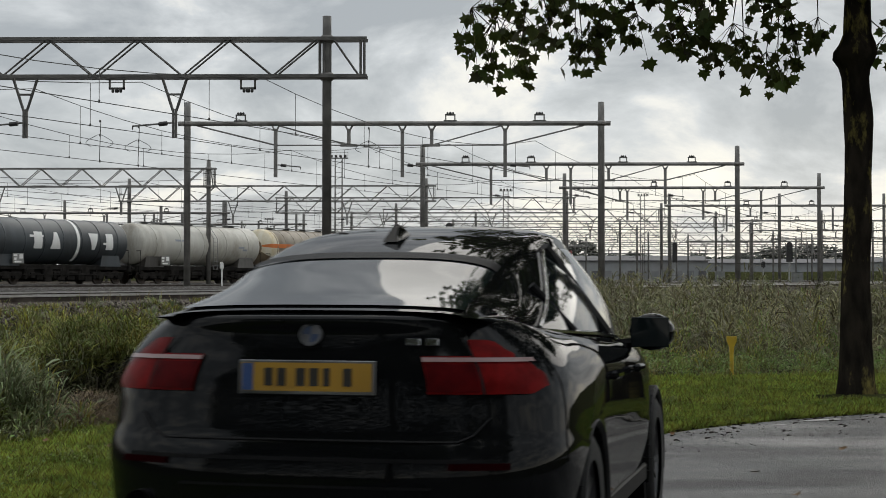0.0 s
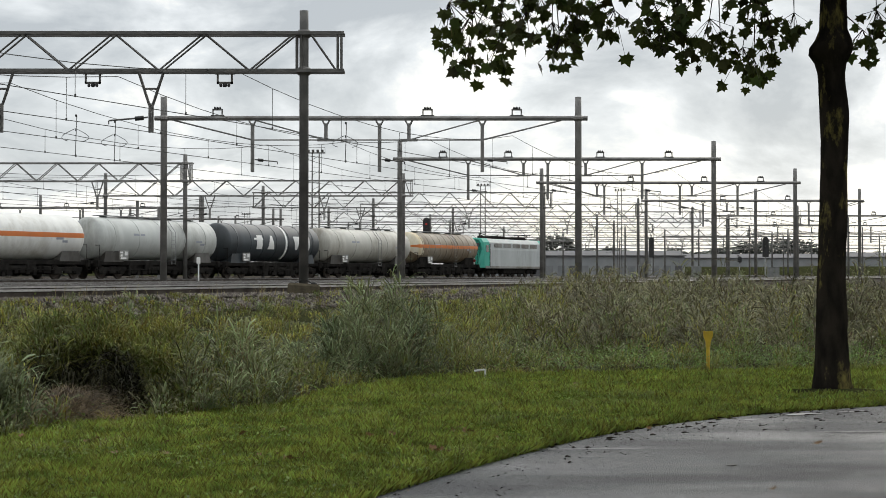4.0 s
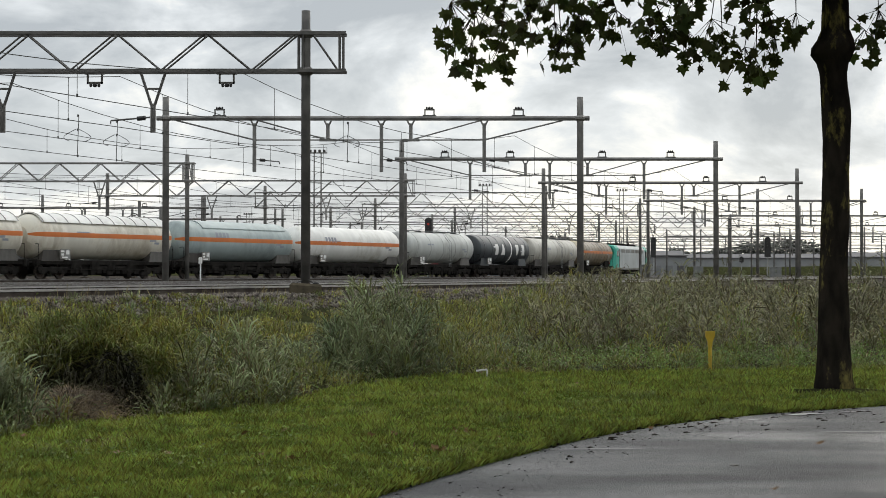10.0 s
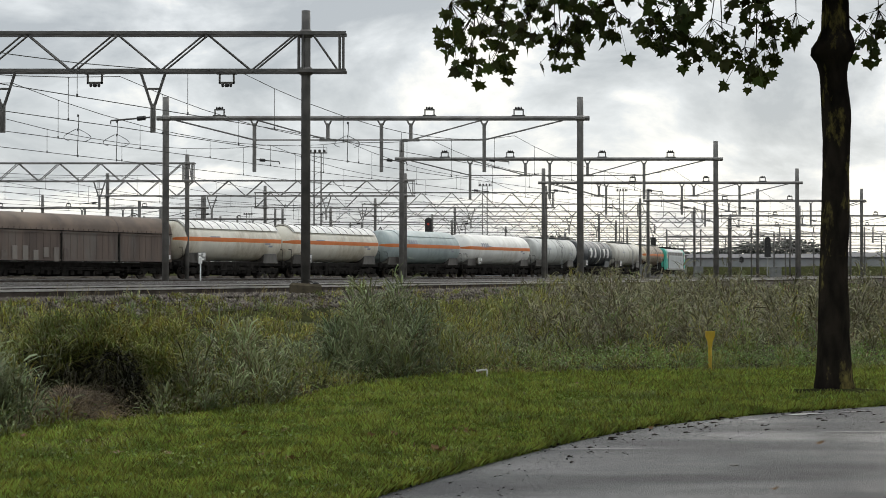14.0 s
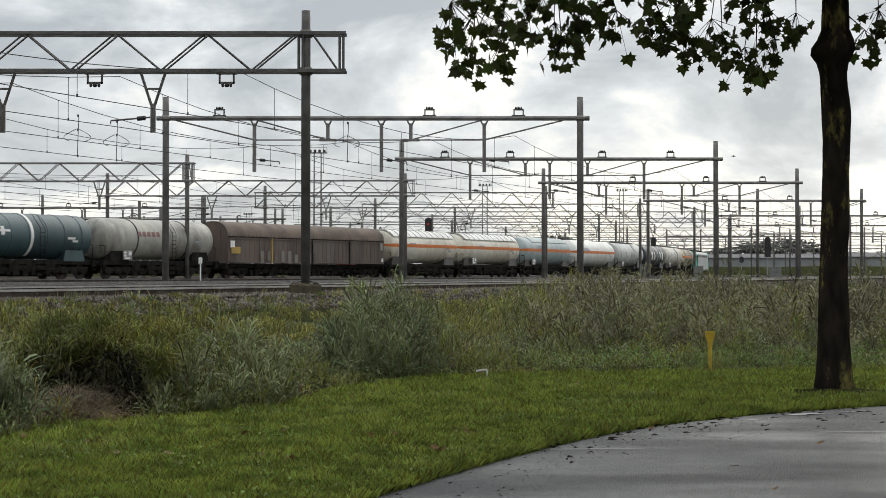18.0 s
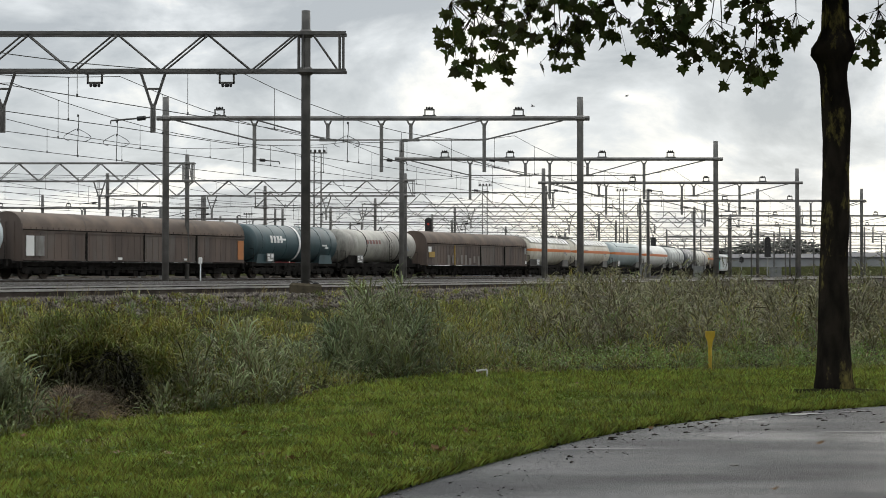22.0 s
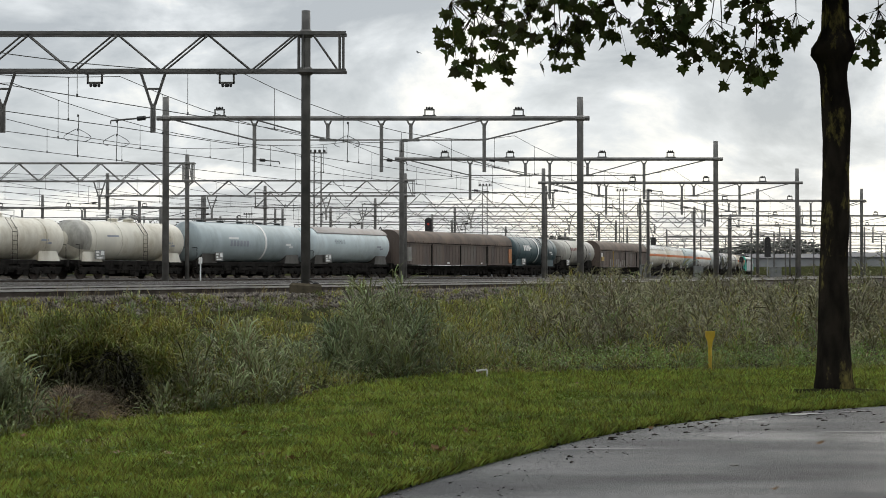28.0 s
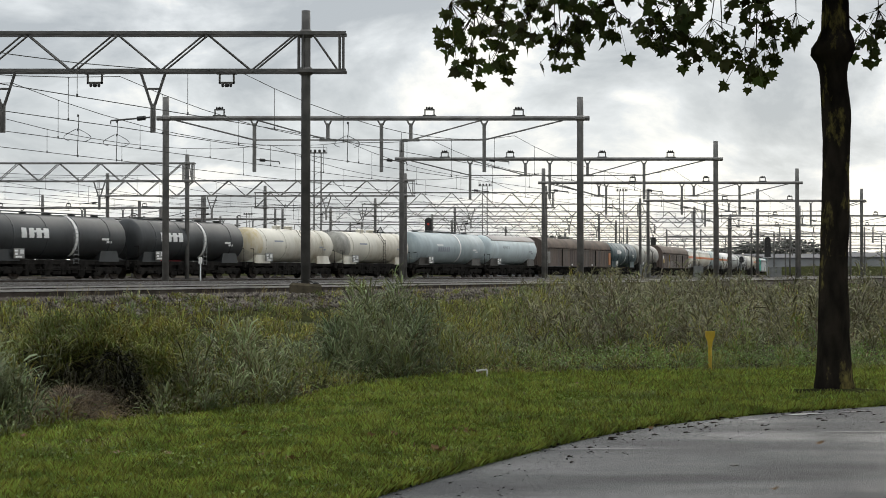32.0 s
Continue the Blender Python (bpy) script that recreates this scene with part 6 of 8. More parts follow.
# height, radius, sideways lean: a flared foot, a slightly wavy bole, and the burl below the first limbs
BOLE = [(-0.25, 0.40, 0.0), (0.0, 0.33, 0.0), (0.08, 0.295, -0.01), (0.22, 0.265, -0.02), (0.40, 0.25, -0.02), (0.80, 0.226, -0.035), (1.20, 0.218, -0.035), (1.60, 0.205, -0.04), (2.0, 0.195, -0.02),
        (2.4, 0.197, -0.005), (2.8, 0.196, 0.0), (3.2, 0.188, 0.005), (3.6, 0.190, 0.015), (4.0, 0.204, 0.01), (4.4, 0.190, -0.02), (4.56, 0.194, -0.03), (4.70, 0.222, -0.035),
        (4.82, 0.295, -0.045), (4.92, 0.305, -0.02), (5.03, 0.258, 0.01), (5.18, 0.198, 0.01), (5.6, 0.184, 0.01), (6.6, 0.15, 0.02)]
rings = []
for i in range(len(BOLE) - 1):
    for f in (0.0, 0.33, 0.67):
        z, r, o_ = (BOLE[i][k] + (BOLE[i + 1][k] - BOLE[i][k]) * f for k in range(3))
        ring = []
        for k in range(28):
            a = 2 * math.pi * k / 28
            c_, s_ = math.cos(a), math.sin(a)
            rr = r * (1 + 0.07 * noise.noise((c_ * 1.2, s_ * 1.2, z * 1.1)) + 0.035 * noise.noise((c_ * 4, s_ * 4, z * 5.0)) + 0.10 * max(0, 0.35 - z) * math.sin(5 * a))
            ring.append(bm.verts.new((o_ + rr * c_, rr * s_, z)))
        rings.append(ring)
for A, B in zip(rings, rings[1:]):
    for k in range(28):
        j = (k + 1) % 28
        bm.faces.new((A[k], A[j], B[j], B[k]))
bm.faces.new(rings[-1])
part("trunk", bm, BARK, tree, "dark trunk with flaking ochre patches", smooth=True)

r_t = random.Random(5)
limbs = []
for k, (dx, dy, dz, z0) in enumerate(((-4.6, 0.3, 0.9, 5.75), (-5.2, -1.0, 1.6, 5.9), (-3.2, -2.4, 2.0, 5.9), (-3.0, 2.6, 1.7, 5.8), (2.6, -1.2, 1.1, 5.8), (3.6, 1.4, 1.8, 5.9), (0.5, -3.4, 2.3, 5.4), (0.8, 3.3, 2.6, 5.5), (-1.5, 0.4, 4.2, 6.2), (1.4, -0.5, 4.6, 6.3))):
    pts, rad = [], []
    for i in range(9):
        f = i / 8
        pts.append((dx * f + 0.12 * math.sin(3 * f + k), dy * f + 0.1 * math.cos(4 * f + k), z0 + dz * f ** 0.75 - 0.35 * f * f * (1 if k < 6 else 0)))
        rad.append(0.105 * (1 - f) + 0.015)
    bm = bmesh.new()
    limb_mesh(bm, pts, rad, 8)
    part("limb", bm, BARK, tree, smooth=True)
    limbs.append(pts)

# leaf bunches: low sprays that hang into view (across, up, reach), then the crown above
SPRAYS = [(-5.45, 5.10, 0.34), (-5.10, 4.98, 0.34), (-5.15, 4.62, 0.26), (-4.75, 4.62, 0.24), (-4.72, 5.02, 0.34), (-4.35, 4.98, 0.32), (-4.25, 5.38, 0.34), (-3.98, 4.95, 0.22), (-3.88, 4.68, 0.24),
          (-3.62, 5.00, 0.30), (-3.45, 5.35, 0.34), (-3.10, 5.05, 0.28), (-2.62, 5.10, 0.22), (-2.42, 4.86, 0.24), (-2.12, 4.84, 0.26), (-2.25, 5.28, 0.32), (-1.75, 4.94, 0.28), (-1.60, 4.80, 0.22),
          (-1.28, 4.56, 0.24), (-1.12, 4.44, 0.20), (-0.85, 4.72, 0.24), (-1.00, 5.10, 0.32), (-0.55, 5.08, 0.22), (0.42, 4.84, 0.22), (0.62, 5.08, 0.26), (0.95, 5.30, 0.34), (-5.0, 5.5, 0.34)]
SPRAYS += [(-5.5 + 4.9 * (k + r_t.random()) / 9, r_t.uniform(5.5, 5.8), 0.32) for k in range(9)]
twig_bm = bmesh.new()
lp, ls = [], []
for sx, sz, sr in SPRAYS:
    yc = r_t.uniform(-0.9, 0.6)
    far = (TY + yc) / TY
    sx, zz0 = (sx + TX) * far - TX, 1.4 + (sz + 0.12 + TZ - 1.4) * far - TZ
    top = min((Vector(p) for L_ in limbs for p in L_), key=lambda p: (p - Vector((sx, yc, zz0 + 0.7))).length)
    rod(twig_bm, top, (sx, yc, zz0 + sr), 0.014, 5, 0.006)
    for q in range(int(16 * sr / 0.25)):
        v = Vector((r_t.gauss(0, 0.58), r_t.gauss(0, 0.6), r_t.gauss(0, 0.46))) * sr
        e = Vector((sx + v.x, yc + v.y, zz0 + v.z))
        lp.append(tuple(e))
        ls.append(r_t.uniform(0.12, 0.205))
        if q % 2 == 0 or v.length > sr:
            rod(twig_bm, (sx, yc, zz0 + sr), e, 0.005, 4, 0.003)
low_count = len(lp)
for q in range(480):
    a, rr = r_t.uniform(0, 2 * math.pi), 5.2 * math.sqrt(r_t.random())
    zc = 6.30 + 7.5 * r_t.random() * (1 - (rr / 5.6) ** 2) + 0.25 * r_t.random()
    cx, cy = rr * math.cos(a) * 1.05 - 0.3, rr * math.sin(a) * 0.85
    zc += 0.26 * max(cy, 0)
    if noise.noise((cx * 0.55, cy * 0.55, zc * 0.5)) < -0.18:
        continue
    top = min((Vector(p) for L_ in limbs for p in L_), key=lambda p: (p - Vector((cx, cy, zc))).length)
    rod(twig_bm, top, (cx, cy, zc), 0.014, 4, 0.005)
    for k in range(22):
        lp.append((cx + r_t.gauss(0, 0.38), cy + r_t.gauss(0, 0.38), zc + r_t.gauss(0, 0.24)))
        ls.append(r_t.uniform(0.17, 0.32))
tagged(part("fine_branching", twig_bm, BARK, tree), kind="stuff")

# one five-lobed leaf, folded along its rib
LEAF2D = [(0, 0), (0.13, 0.05), (0.40, -0.14), (0.33, 0.12), (0.62, 0.30), (0.44, 0.40), (0.50, 0.62), (0.24, 0.60), (0.0, 1.05), (-0.24, 0.60), (-0.50, 0.60), (-0.44, 0.40), (-0.62, 0.28), (-0.33, 0.12), (-0.38, -0.16), (-0.13, 0.05)]
lv = np.array([(0.0, 0.36, -0.03)] + [(a, b, 0.10 * abs(a) - 0.10 * max(0, b - 0.5)) for a, b in LEAF2D])
lf = np.array([(0, i, i % 16 + 1) for i in range(1, 17)])


def leaf_turns(k, r):
    out = np.zeros((k, 3, 3))
    for i in range(k):
        out[i] = np.array(Euler((r.gauss(-1.95, 0.5), r.gauss(0, 0.5), r.choice((0, math.pi)) + r.gauss(0, 0.75))).to_matrix())
    return out


lp, ls = np.array(lp), np.array(ls)
leaf_me = bpy.data.meshes.new("leaf")
leaf_me.from_pydata([tuple(v) for v in lv], [], [tuple(int(i) for i in f) for f in lf])
leaf_me.materials.append(LEAF)
single = set(r_t.sample(range(low_count), 290))
for i in sorted(single):
    ob = shared("leaf", leaf_me, tree, Matrix.LocRotScale(Vector(lp[i]), Euler((r_t.gauss(-1.95, 0.5), r_t.gauss(0, 0.5), r_t.choice((0, math.pi)) + r_t.gauss(0, 0.75))), Vector((ls[i],) * 3)))
rest = np.array([i for i in range(len(lp)) if i not in single])
R = leaf_turns(len(rest), r_t)
V = np.einsum("kij,vj->kvi", R, lv) * ls[rest][:, None, None] + lp[rest][:, None, :]
T = (np.arange(len(rest))[:, None, None] * 17 + lf[None]).reshape(-1, 3)
crown = fast_mesh("crown", V.reshape(-1, 3), T, LEAF, tree)
tagged(crown, "broad lobed dark green leaves", kind="stuff")

# the next trees of the row, behind the camera and beside the road
for bxx, byy, br in ((-4.9, -6.5, 140), (5.8, -5.0, 60), (7.3, 12.0, 190)):
    t2 = copy_thing(tree, pose(bxx, byy, base_z(byy), 0, 0, br))
    tagged(t2, "plane tree of the same row with dark bark", "tree", "row of plane trees")
tagged(tree, group="row of plane trees")

# tall dark hedge on the far side behind the camera, mirrored in the car
HEDGE = leafy("dark hedge leaves", (0.035, 0.050, 0.014), (0.018, 0.026, 0.009), 0.4, 0.05)
hx = rng.uniform(-26, 24, 40000)
hy = -13 + rng.normal(0, 1.1, 40000) - 0.010 * hx ** 2
hz = base_z(-13) + 0.05 + rng.random(40000) ** 0.8 * (14.0 + 3.0 * nz(hx, hy, 0.25, 2.0))
leaflets("hedge", hx, hy, hz, rng.uniform(0.25, 0.5, 40000), HEDGE, "tall dark leafy hedge across the road")

# fallen leaves and twigs on lawn and road
DRY = leafy("fallen brown leaves", (0.20, 0.12, 0.05), (0.11, 0.065, 0.03), 3.0, 0.05)
dry_me = leaf_me.copy()
dry_me.materials.clear()
dry_me.materials.append(DRY)
for k in range(80):
    y = 9.5 * (25 / 9.5) ** r_t.random()
    x = r_t.uniform(-0.28, 0.30) * y
    on_road = y < road_y(x)
    if on_road and r_t.random() < 0.6:
        continue
    z = base_z(y) + 0.026 if on_road else ground_z(x, y) + 0.075
    lf_ob = new("fallen_leaf", dry_me)
    lf_ob.matrix_basis = Matrix.LocRotScale(Vector((x, y, z)), Euler((r_t.gauss(0, 0.35), r_t.gauss(0, 0.35), r_t.uniform(0, 6.28))), Vector((r_t.uniform(0.05, 0.10),) * 3))
    tagged(lf_ob, "dry brown fallen leaf lying on the wet road" if on_road else "dry brown fallen leaf lying in the grass", "leaf", "fallen leaves")
for cx_, cy_, cn in ((-0.54, 14.5, 14), (-1.3, 12.7, 8), (-3.0, 14.2, 9), (0.2, 15.6, 6), (-0.1, 13.4, 6)):
    for k in range(cn):
        x, y = cx_ + r_t.gauss(0, 0.10), cy_ + r_t.gauss(0, 0.16)
        lf_ob = new("fallen_leaf", dry_me)
        lf_ob.matrix_basis = Matrix.LocRotScale(Vector((x, y, ground_z(x, y) + 0.085)), Euler((r_t.gauss(0, 0.5), r_t.gauss(0, 0.5), r_t.uniform(0, 6.28))), Vector((r_t.uniform(0.05, 0.11),) * 3))
        tagged(lf_ob, "dry brown fallen leaf lying in the grass", "leaf", "fallen leaves")
for k in range(60):
    x = r_t.uniform(1.0, 5.6)
    y = road_y(x) - 0.12 - 2.2 * r_t.random() ** 2
    bm = bmesh.new()
    L_ = r_t.uniform(0.03, 0.11)
    kk = r_t.uniform(-0.25, 0.25) * L_
    rod(bm, (-L_ / 2, 0, 0), (0, kk, 0.006), 0.008, 5)
    rod(bm, (0, kk, 0.006), (L_ / 2, 0, 0), 0.004, 5, 0.002)
    tw = part("fallen_twig", bm, BARK)
    tw.matrix_basis = pose(x, y, base_z(y) + 0.026, 0, 0, r_t.uniform(-35, 35))
    tagged(tw, "small dark twig lying on the wet road", "twig", "fallen twigs")
n = 700
xx = rng.uniform(-0.4, 6.5, n)
yy = np.array([road_y(a) for a in xx]) - 0.05 - 2.6 * rng.random(n) ** 2
leaflets("road_litter", xx, yy, np.array([base_z(v) for v in yy]) + 0.024, rng.uniform(0.010, 0.040, n), G_DARK, "dark specks of leaf litter on the wet road")


# ---- posts, signals and cabinets ----
YELLOW = mat("yellow marker paint", (0.62, 0.42, 0.03), (0.5, 0.33, 0.03), scale=6, rough=0.5, dirt=(0.3, 0.22, 0.05), dirt_at=0.62)
pm = thing("marker_post", "yellow pipeline marker post with a flat head in the grass", "marker post", pose(4.72, 28.0, ground_z(4.72, 28.0)))
bm = bmesh.new()
lathe(bm, [(-0.1, 0.035), (0.50, 0.035)], 12, "z")
part("post", bm, YELLOW, pm)
bm = bmesh.new()
sec_ = [(-0.035, 0.46), (0.035, 0.46), (0.042, 0.56), (0.085, 0.66), (0.085, 0.75), (0.02, 0.745), (-0.02, 0.745), (-0.085, 0.75), (-0.085, 0.66), (-0.042, 0.56)]
f = bm.faces.new([bm.verts.new((a, -0.03, b)) for a, b in sec_])
r_ = bmesh.ops.extrude_face_region(bm, geom=[f])
for v in r_["geom"]:
    if isinstance(v, bmesh.types.BMVert):
        v.co.y += 0.06
bmesh.ops.recalc_face_normals(bm, faces=bm.faces)
part("head", bm, YELLOW, pm, "flared flat head")

# white bent pipe in the lawn's edge
bp = thing("bent_pipe", "white bent plastic pipe end at the edge of the lawn", "pipe", pose(0.70, 25.9, ground_z(0.7, 25.9)))
bm = bmesh.new()
rod(bm, (-0.16, 0, 0.17), (0.02, 0, 0.19), 0.017, 6)
rod(bm, (0.02, 0, 0.19), (0.03, 0, -0.05), 0.017, 6)
part("pipe", bm, WHITE_PAINT, bp)


def signal(x, y, h, label, head=1.5, lit=None):
    t = thing("railway_signal", label, "railway signal", pose(x, y, BED_Z), group="railway signals")
    bm = bmesh.new()
    lathe(bm, [(-0.3, 0.09), (h, 0.08)], 10, "z")
    box(bm, -0.25, 0.25, -0.25, 0.25, -0.3, 0.12, 0.02)
    part("post", bm, GREY_ZINC, t)
    bm = bmesh.new()
    # tall black board with a rounded top
    vs = [(-0.32, h - head), (0.32, h - head), (0.32, h - 0.33)]
    vs += [(0.32 * math.cos(a), h - 0.33 + 0.32 * math.sin(a)) for a in [math.pi * k / 10 for k in range(1, 10)]]
    vs += [(-0.32, h - 0.33)]
    f = bm.faces.new([bm.verts.new((a, -0.16, b)) for a, b in vs])
    r = bmesh.ops.extrude_face_region(bm, geom=[f])
    for v in r["geom"]:
        if isinstance(v, bmesh.types.BMVert):
            v.co.y += 0.12
    bmesh.ops.recalc_face_normals(bm, faces=bm.faces)
    b = part("board", bm, RUBBER, t, "black signal board")
    for k in range(3):
        bm = bmesh.new()
        lathe(bm, [(-0.36, 0.11), (-0.16, 0.11), (-0.16, 0.02)], 12, "y", centre=(0, 0, h - 0.33 - k * 0.32))
        part("hood", bm, RUBBER if not (lit and k == 1) else lit, b)
    return t


LIT_RED = glow("lit red signal lens", (0.35, 0.03, 0.02), 0.15)
signal(bx(758, 151.1), 151.1, 5.93, "tall black railway signal seen from ahead", 1.79, LIT_RED)
signal(bx(1156, 216.9), 216.9, 5.54, "black railway signal on a grey post", 2.75)
signal(bx(1358, 165), 165, 4.4, "black railway signal on a grey post", 2.1)
signal(bx(1312, 240), 240, 3.2, "black railway signal on a grey post", 0.9)
signal(bx(1411, 230), 230, 6.0, "black railway signal on a grey post", 1.6)

# small white post by the train's track
wp = thing("distance_post", "thin white post with a small box beside the track", "post", pose(bx(355, 97), 97, BED_Z))
bm = bmesh.new()
lathe(bm, [(-0.1, 0.045), (1.35, 0.045)], 10, "z")
part("post", bm, WHITE_PAINT, wp)
bm = bmesh.new()
box(bm, -0.12, 0.10, -0.08, 0.08, 1.15, 1.55, 0.03)
part("box", bm, WHITE_PAINT, wp)

# number board at the near track
nb = thing("number_board", "small white number board beside the near track", "sign", pose(bx(691, 47.5), 47.5, 0.75))
bm = bmesh.new()
box(bm, -0.15, 0.15, -0.015, 0.015, 0.12, 0.38, 0.01)
part("board", bm, PANEL, nb)
bm = bmesh.new()
rod(bm, (0, 0.03, -0.3), (0, 0.03, 0.3), 0.025, 6)
part("post", bm, GREY_ZINC, nb)
words("number", "43", 0.24, RUBBER, nb, pose(0, -0.018, 0.26, 90, 0, 0), 0.003)

# black point machines either side of the first mast's foot
for dx in (-0.36, 0.36):
    pmx = thing("earthing_box", "small black box clamped at the foot of the mast", "box", pose(-4.47 + dx, 51.2, BED_Z), group="earthing boxes")
    bm = bmesh.new()
    box(bm, -0.11, 0.11, -0.1, 0.1, 0.0, 0.16, 0.02)
    lathe(bm, [(0.16, 0.10), (0.24, 0.10), (0.28, 0.05)], 10, "z")
    part("case", bm, RUBBER, pmx)
    bm = bmesh.new()
    rod(bm, (0, 0, 0.2), (-dx * 0.8, 0.2, 0.35), 0.02, 5)
    part("strap", bm, WIRE, pmx)


def cabinet(x, y, w, h, label):
    t = thing("relay_cabinet", label, "cabinet", pose(x, y, BED_Z), group="relay cabinets")
    bm = bmesh.new()
    box(bm, -w / 2, w / 2, -0.35, 0.35, 0.1, h, 0.03)
    box(bm, -w / 2 - 0.05, w / 2 + 0.05, -0.4, 0.4, h, h + 0.08, 0.02)
    part("body", bm, CAB, t)
    bm = bmesh.new()
    box(bm, -w / 2 - 0.06, w / 2 + 0.06, -0.42, 0.42, -0.3, 0.1)
    part("plinth", bm, CONCRETE, t)
    for k in (-1, 1):
        bm = bmesh.new()
        box(bm, *sorted((k * 0.03, k * (w / 2 - 0.04))), -0.37, -0.352, 0.18, h - 0.1, 0.005)
        d = part("door", bm, CAB, t)
        bm = bmesh.new()
        box(bm, k * 0.1 - 0.02, k * 0.1 + 0.02, -0.40, -0.37, h * 0.5, h * 0.5 + 0.14)
        part("handle", bm, UNDER, d)


CAB = mat("grey cabinet paint", (0.17, 0.175, 0.17), (0.13, 0.135, 0.13), scale=2, rough=0.5, dirt=(0.2, 0.2, 0.18))
for px, y, w, h in ((1142, 160, 1.0, 1.4), (1236, 195, 1.1, 1.4), (1372, 185, 1.3, 1.3)):
    cabinet(bx(px, y), y, w, h, "grey metal relay cabinet beside the tracks")


# old concrete block on the shoulder below the first mast
bm = bmesh.new()
box(bm, -0.42, 0.42, -0.35, 0.35, -0.3, 0.42, 0.06)
blk = part("concrete_block", bm, mat("mossy concrete", (0.10, 0.085, 0.06), (0.06, 0.052, 0.038), scale=4, rough=0.95, bump=0.4))
blk.matrix_basis = pose(-3.72, 42.6, 0.72, 0, 4, 8)
tagged(blk, "mossy brown concrete block on the track shoulder", "concrete block")

# floodlight towers over the yard
def light_tower(x, y, h):
    t = thing("light_tower", "slender steel floodlight tower with a lamp platform over the yard", "light tower", pose(x, y, BED_Z), group="light towers")
    for k in (-0.55, 0.55):
        bm = bmesh.new()
        lathe(bm, [(-0.3, 0.16), (h, 0.09)], 8, "z", centre=(k, 0, 0))
        part("leg", bm, STEEL, t)
    bm = bmesh.new()
    for i in range(int(h / 1.2)):
        z = 0.6 + i * 1.2
        rod(bm, (-0.55, 0, z), (0.55, 0, z + (0.6 if i % 2 else -0.0)), 0.035, 4)
    tagged(part("ladder", bm, STEEL, t), kind="stuff")
    bm = bmesh.new()
    box(bm, -1.5, 1.5, -0.5, 0.5, h, h + 0.12)
    for k in (-1.5, 1.5):
        rod(bm, (k, -0.5, h), (k, -0.5, h + 0.9), 0.03, 4)
    rod(bm, (-1.5, -0.5, h + 0.9), (1.5, -0.5, h + 0.9), 0.03, 4)
    part("platform", bm, STEEL, t)
    for i in range(4):
        bm = bmesh.new()
        box(bm, -0.2, 0.2, -0.14, 0.14, 0.0, 0.4, 0.05)
        part("floodlight", bm, STEEL_OLD, t).matrix_basis = pose(-1.1 + i * 0.73, -0.6, h + 0.15, 25, 0, 0)


light_tower(bx(562, 250), 250, 19.6)
light_tower(bx(858, 360), 360, 20.5)
light_tower(bx(439, 520), 520, 20.0)
light_tower(bx(1100, 420), 420, 22.5)

# ---- distance: long shed, embankment wall and woods ----
SHED_WALL = mat("grey shed cladding", (0.25, 0.26, 0.265), (0.20, 0.21, 0.215), scale=0.2, rough=0.7, bump=0.1, dirt=(0.2, 0.2, 0.2))
SHED_ROOF = mat("dark shed roofing", (0.10, 0.10, 0.105), (0.075, 0.075, 0.08), scale=0.2, rough=0.8)
SHED_DOOR = mat("grey roller door", (0.20, 0.205, 0.21), (0.15, 0.155, 0.16), scale=0.3, rough=0.7)
# far foliage greyed and lightened: the haze is in its colour
WOODS = leafy("far woods foliage", (0.120, 0.128, 0.112), (0.095, 0.104, 0.090), 0.05, 0.05, 0.9)


def shed(x0, x1, y, h, label, bays):
    t = thing("freight_shed", label, "shed", pose((x0 + x1) / 2, y, BED_Z))
    w = (x1 - x0) / 2
    bm = bmesh.new()
    box(bm, -w, w, 0, 22, 0, h)
    part("wall", bm, SHED_WALL, t)
    bm = bmesh.new()
    vs = [bm.verts.new(c) for c in ((-w - 0.4, -0.6, h), (w + 0.4, -0.6, h), (w + 0.4, 11, h + 1.4), (-w - 0.4, 11, h + 1.4), (w + 0.4, 22.6, h), (-w - 0.4, 22.6, h))]
    bm.faces.new((vs[0], vs[1], vs[2], vs[3]))
    bm.faces.new((vs[3], vs[2], vs[4], vs[5]))
    r = bmesh.ops.extrude_face_region(bm, geom=list(bm.faces))
    for v in r["geom"]:
        if isinstance(v, bmesh.types.BMVert):
            v.co.z += 0.25
    bmesh.ops.recalc_face_normals(bm, faces=bm.faces)
    part("roof", bm, SHED_ROOF, t)
    for i in range(bays):
        x = -w + 2 * w * (i + 0.5) / bays
        bm = bmesh.new()
        box(bm, x - w / bays * 0.62, x + w / bays * 0.62, -0.12, 0.02, 0.0, h * 0.52)
        part("bay_door", bm, SHED_DOOR if i % 3 else SHED_ROOF, t)


shed(bx(820, 420), bx(1215, 420), 420, 5.2, "long low grey freight shed behind the yard", 19)
shed(bx(1215, 520), bx(1460, 520), 520, 5.6, "long low grey warehouse far behind the yard", 11)
shed(bx(1490, 470), bx(1640, 470), 470, 5.4, "grey shed with dark doors beyond the masts", 6)


def far_woods(name, px0, px1, y, top, seed, label, n=2600):
    r = np.random.default_rng(seed)
    x = r.uniform(bx(px0, y), bx(px1, y), n)
    prof = top * (0.72 + 0.30 * nz(x, np.full(n, y), 0.045, seed) + 0.14 * nz(x, np.full(n, y), 0.16, seed + 1))
    z = BED_Z + prof * r.random(n) ** 0.7
    yy_ = y + r.uniform(-8, 8, n)
    ob = leaflets(name, x, yy_, z, r.uniform(1.1, 2.8, n), WOODS, label)
    return ob


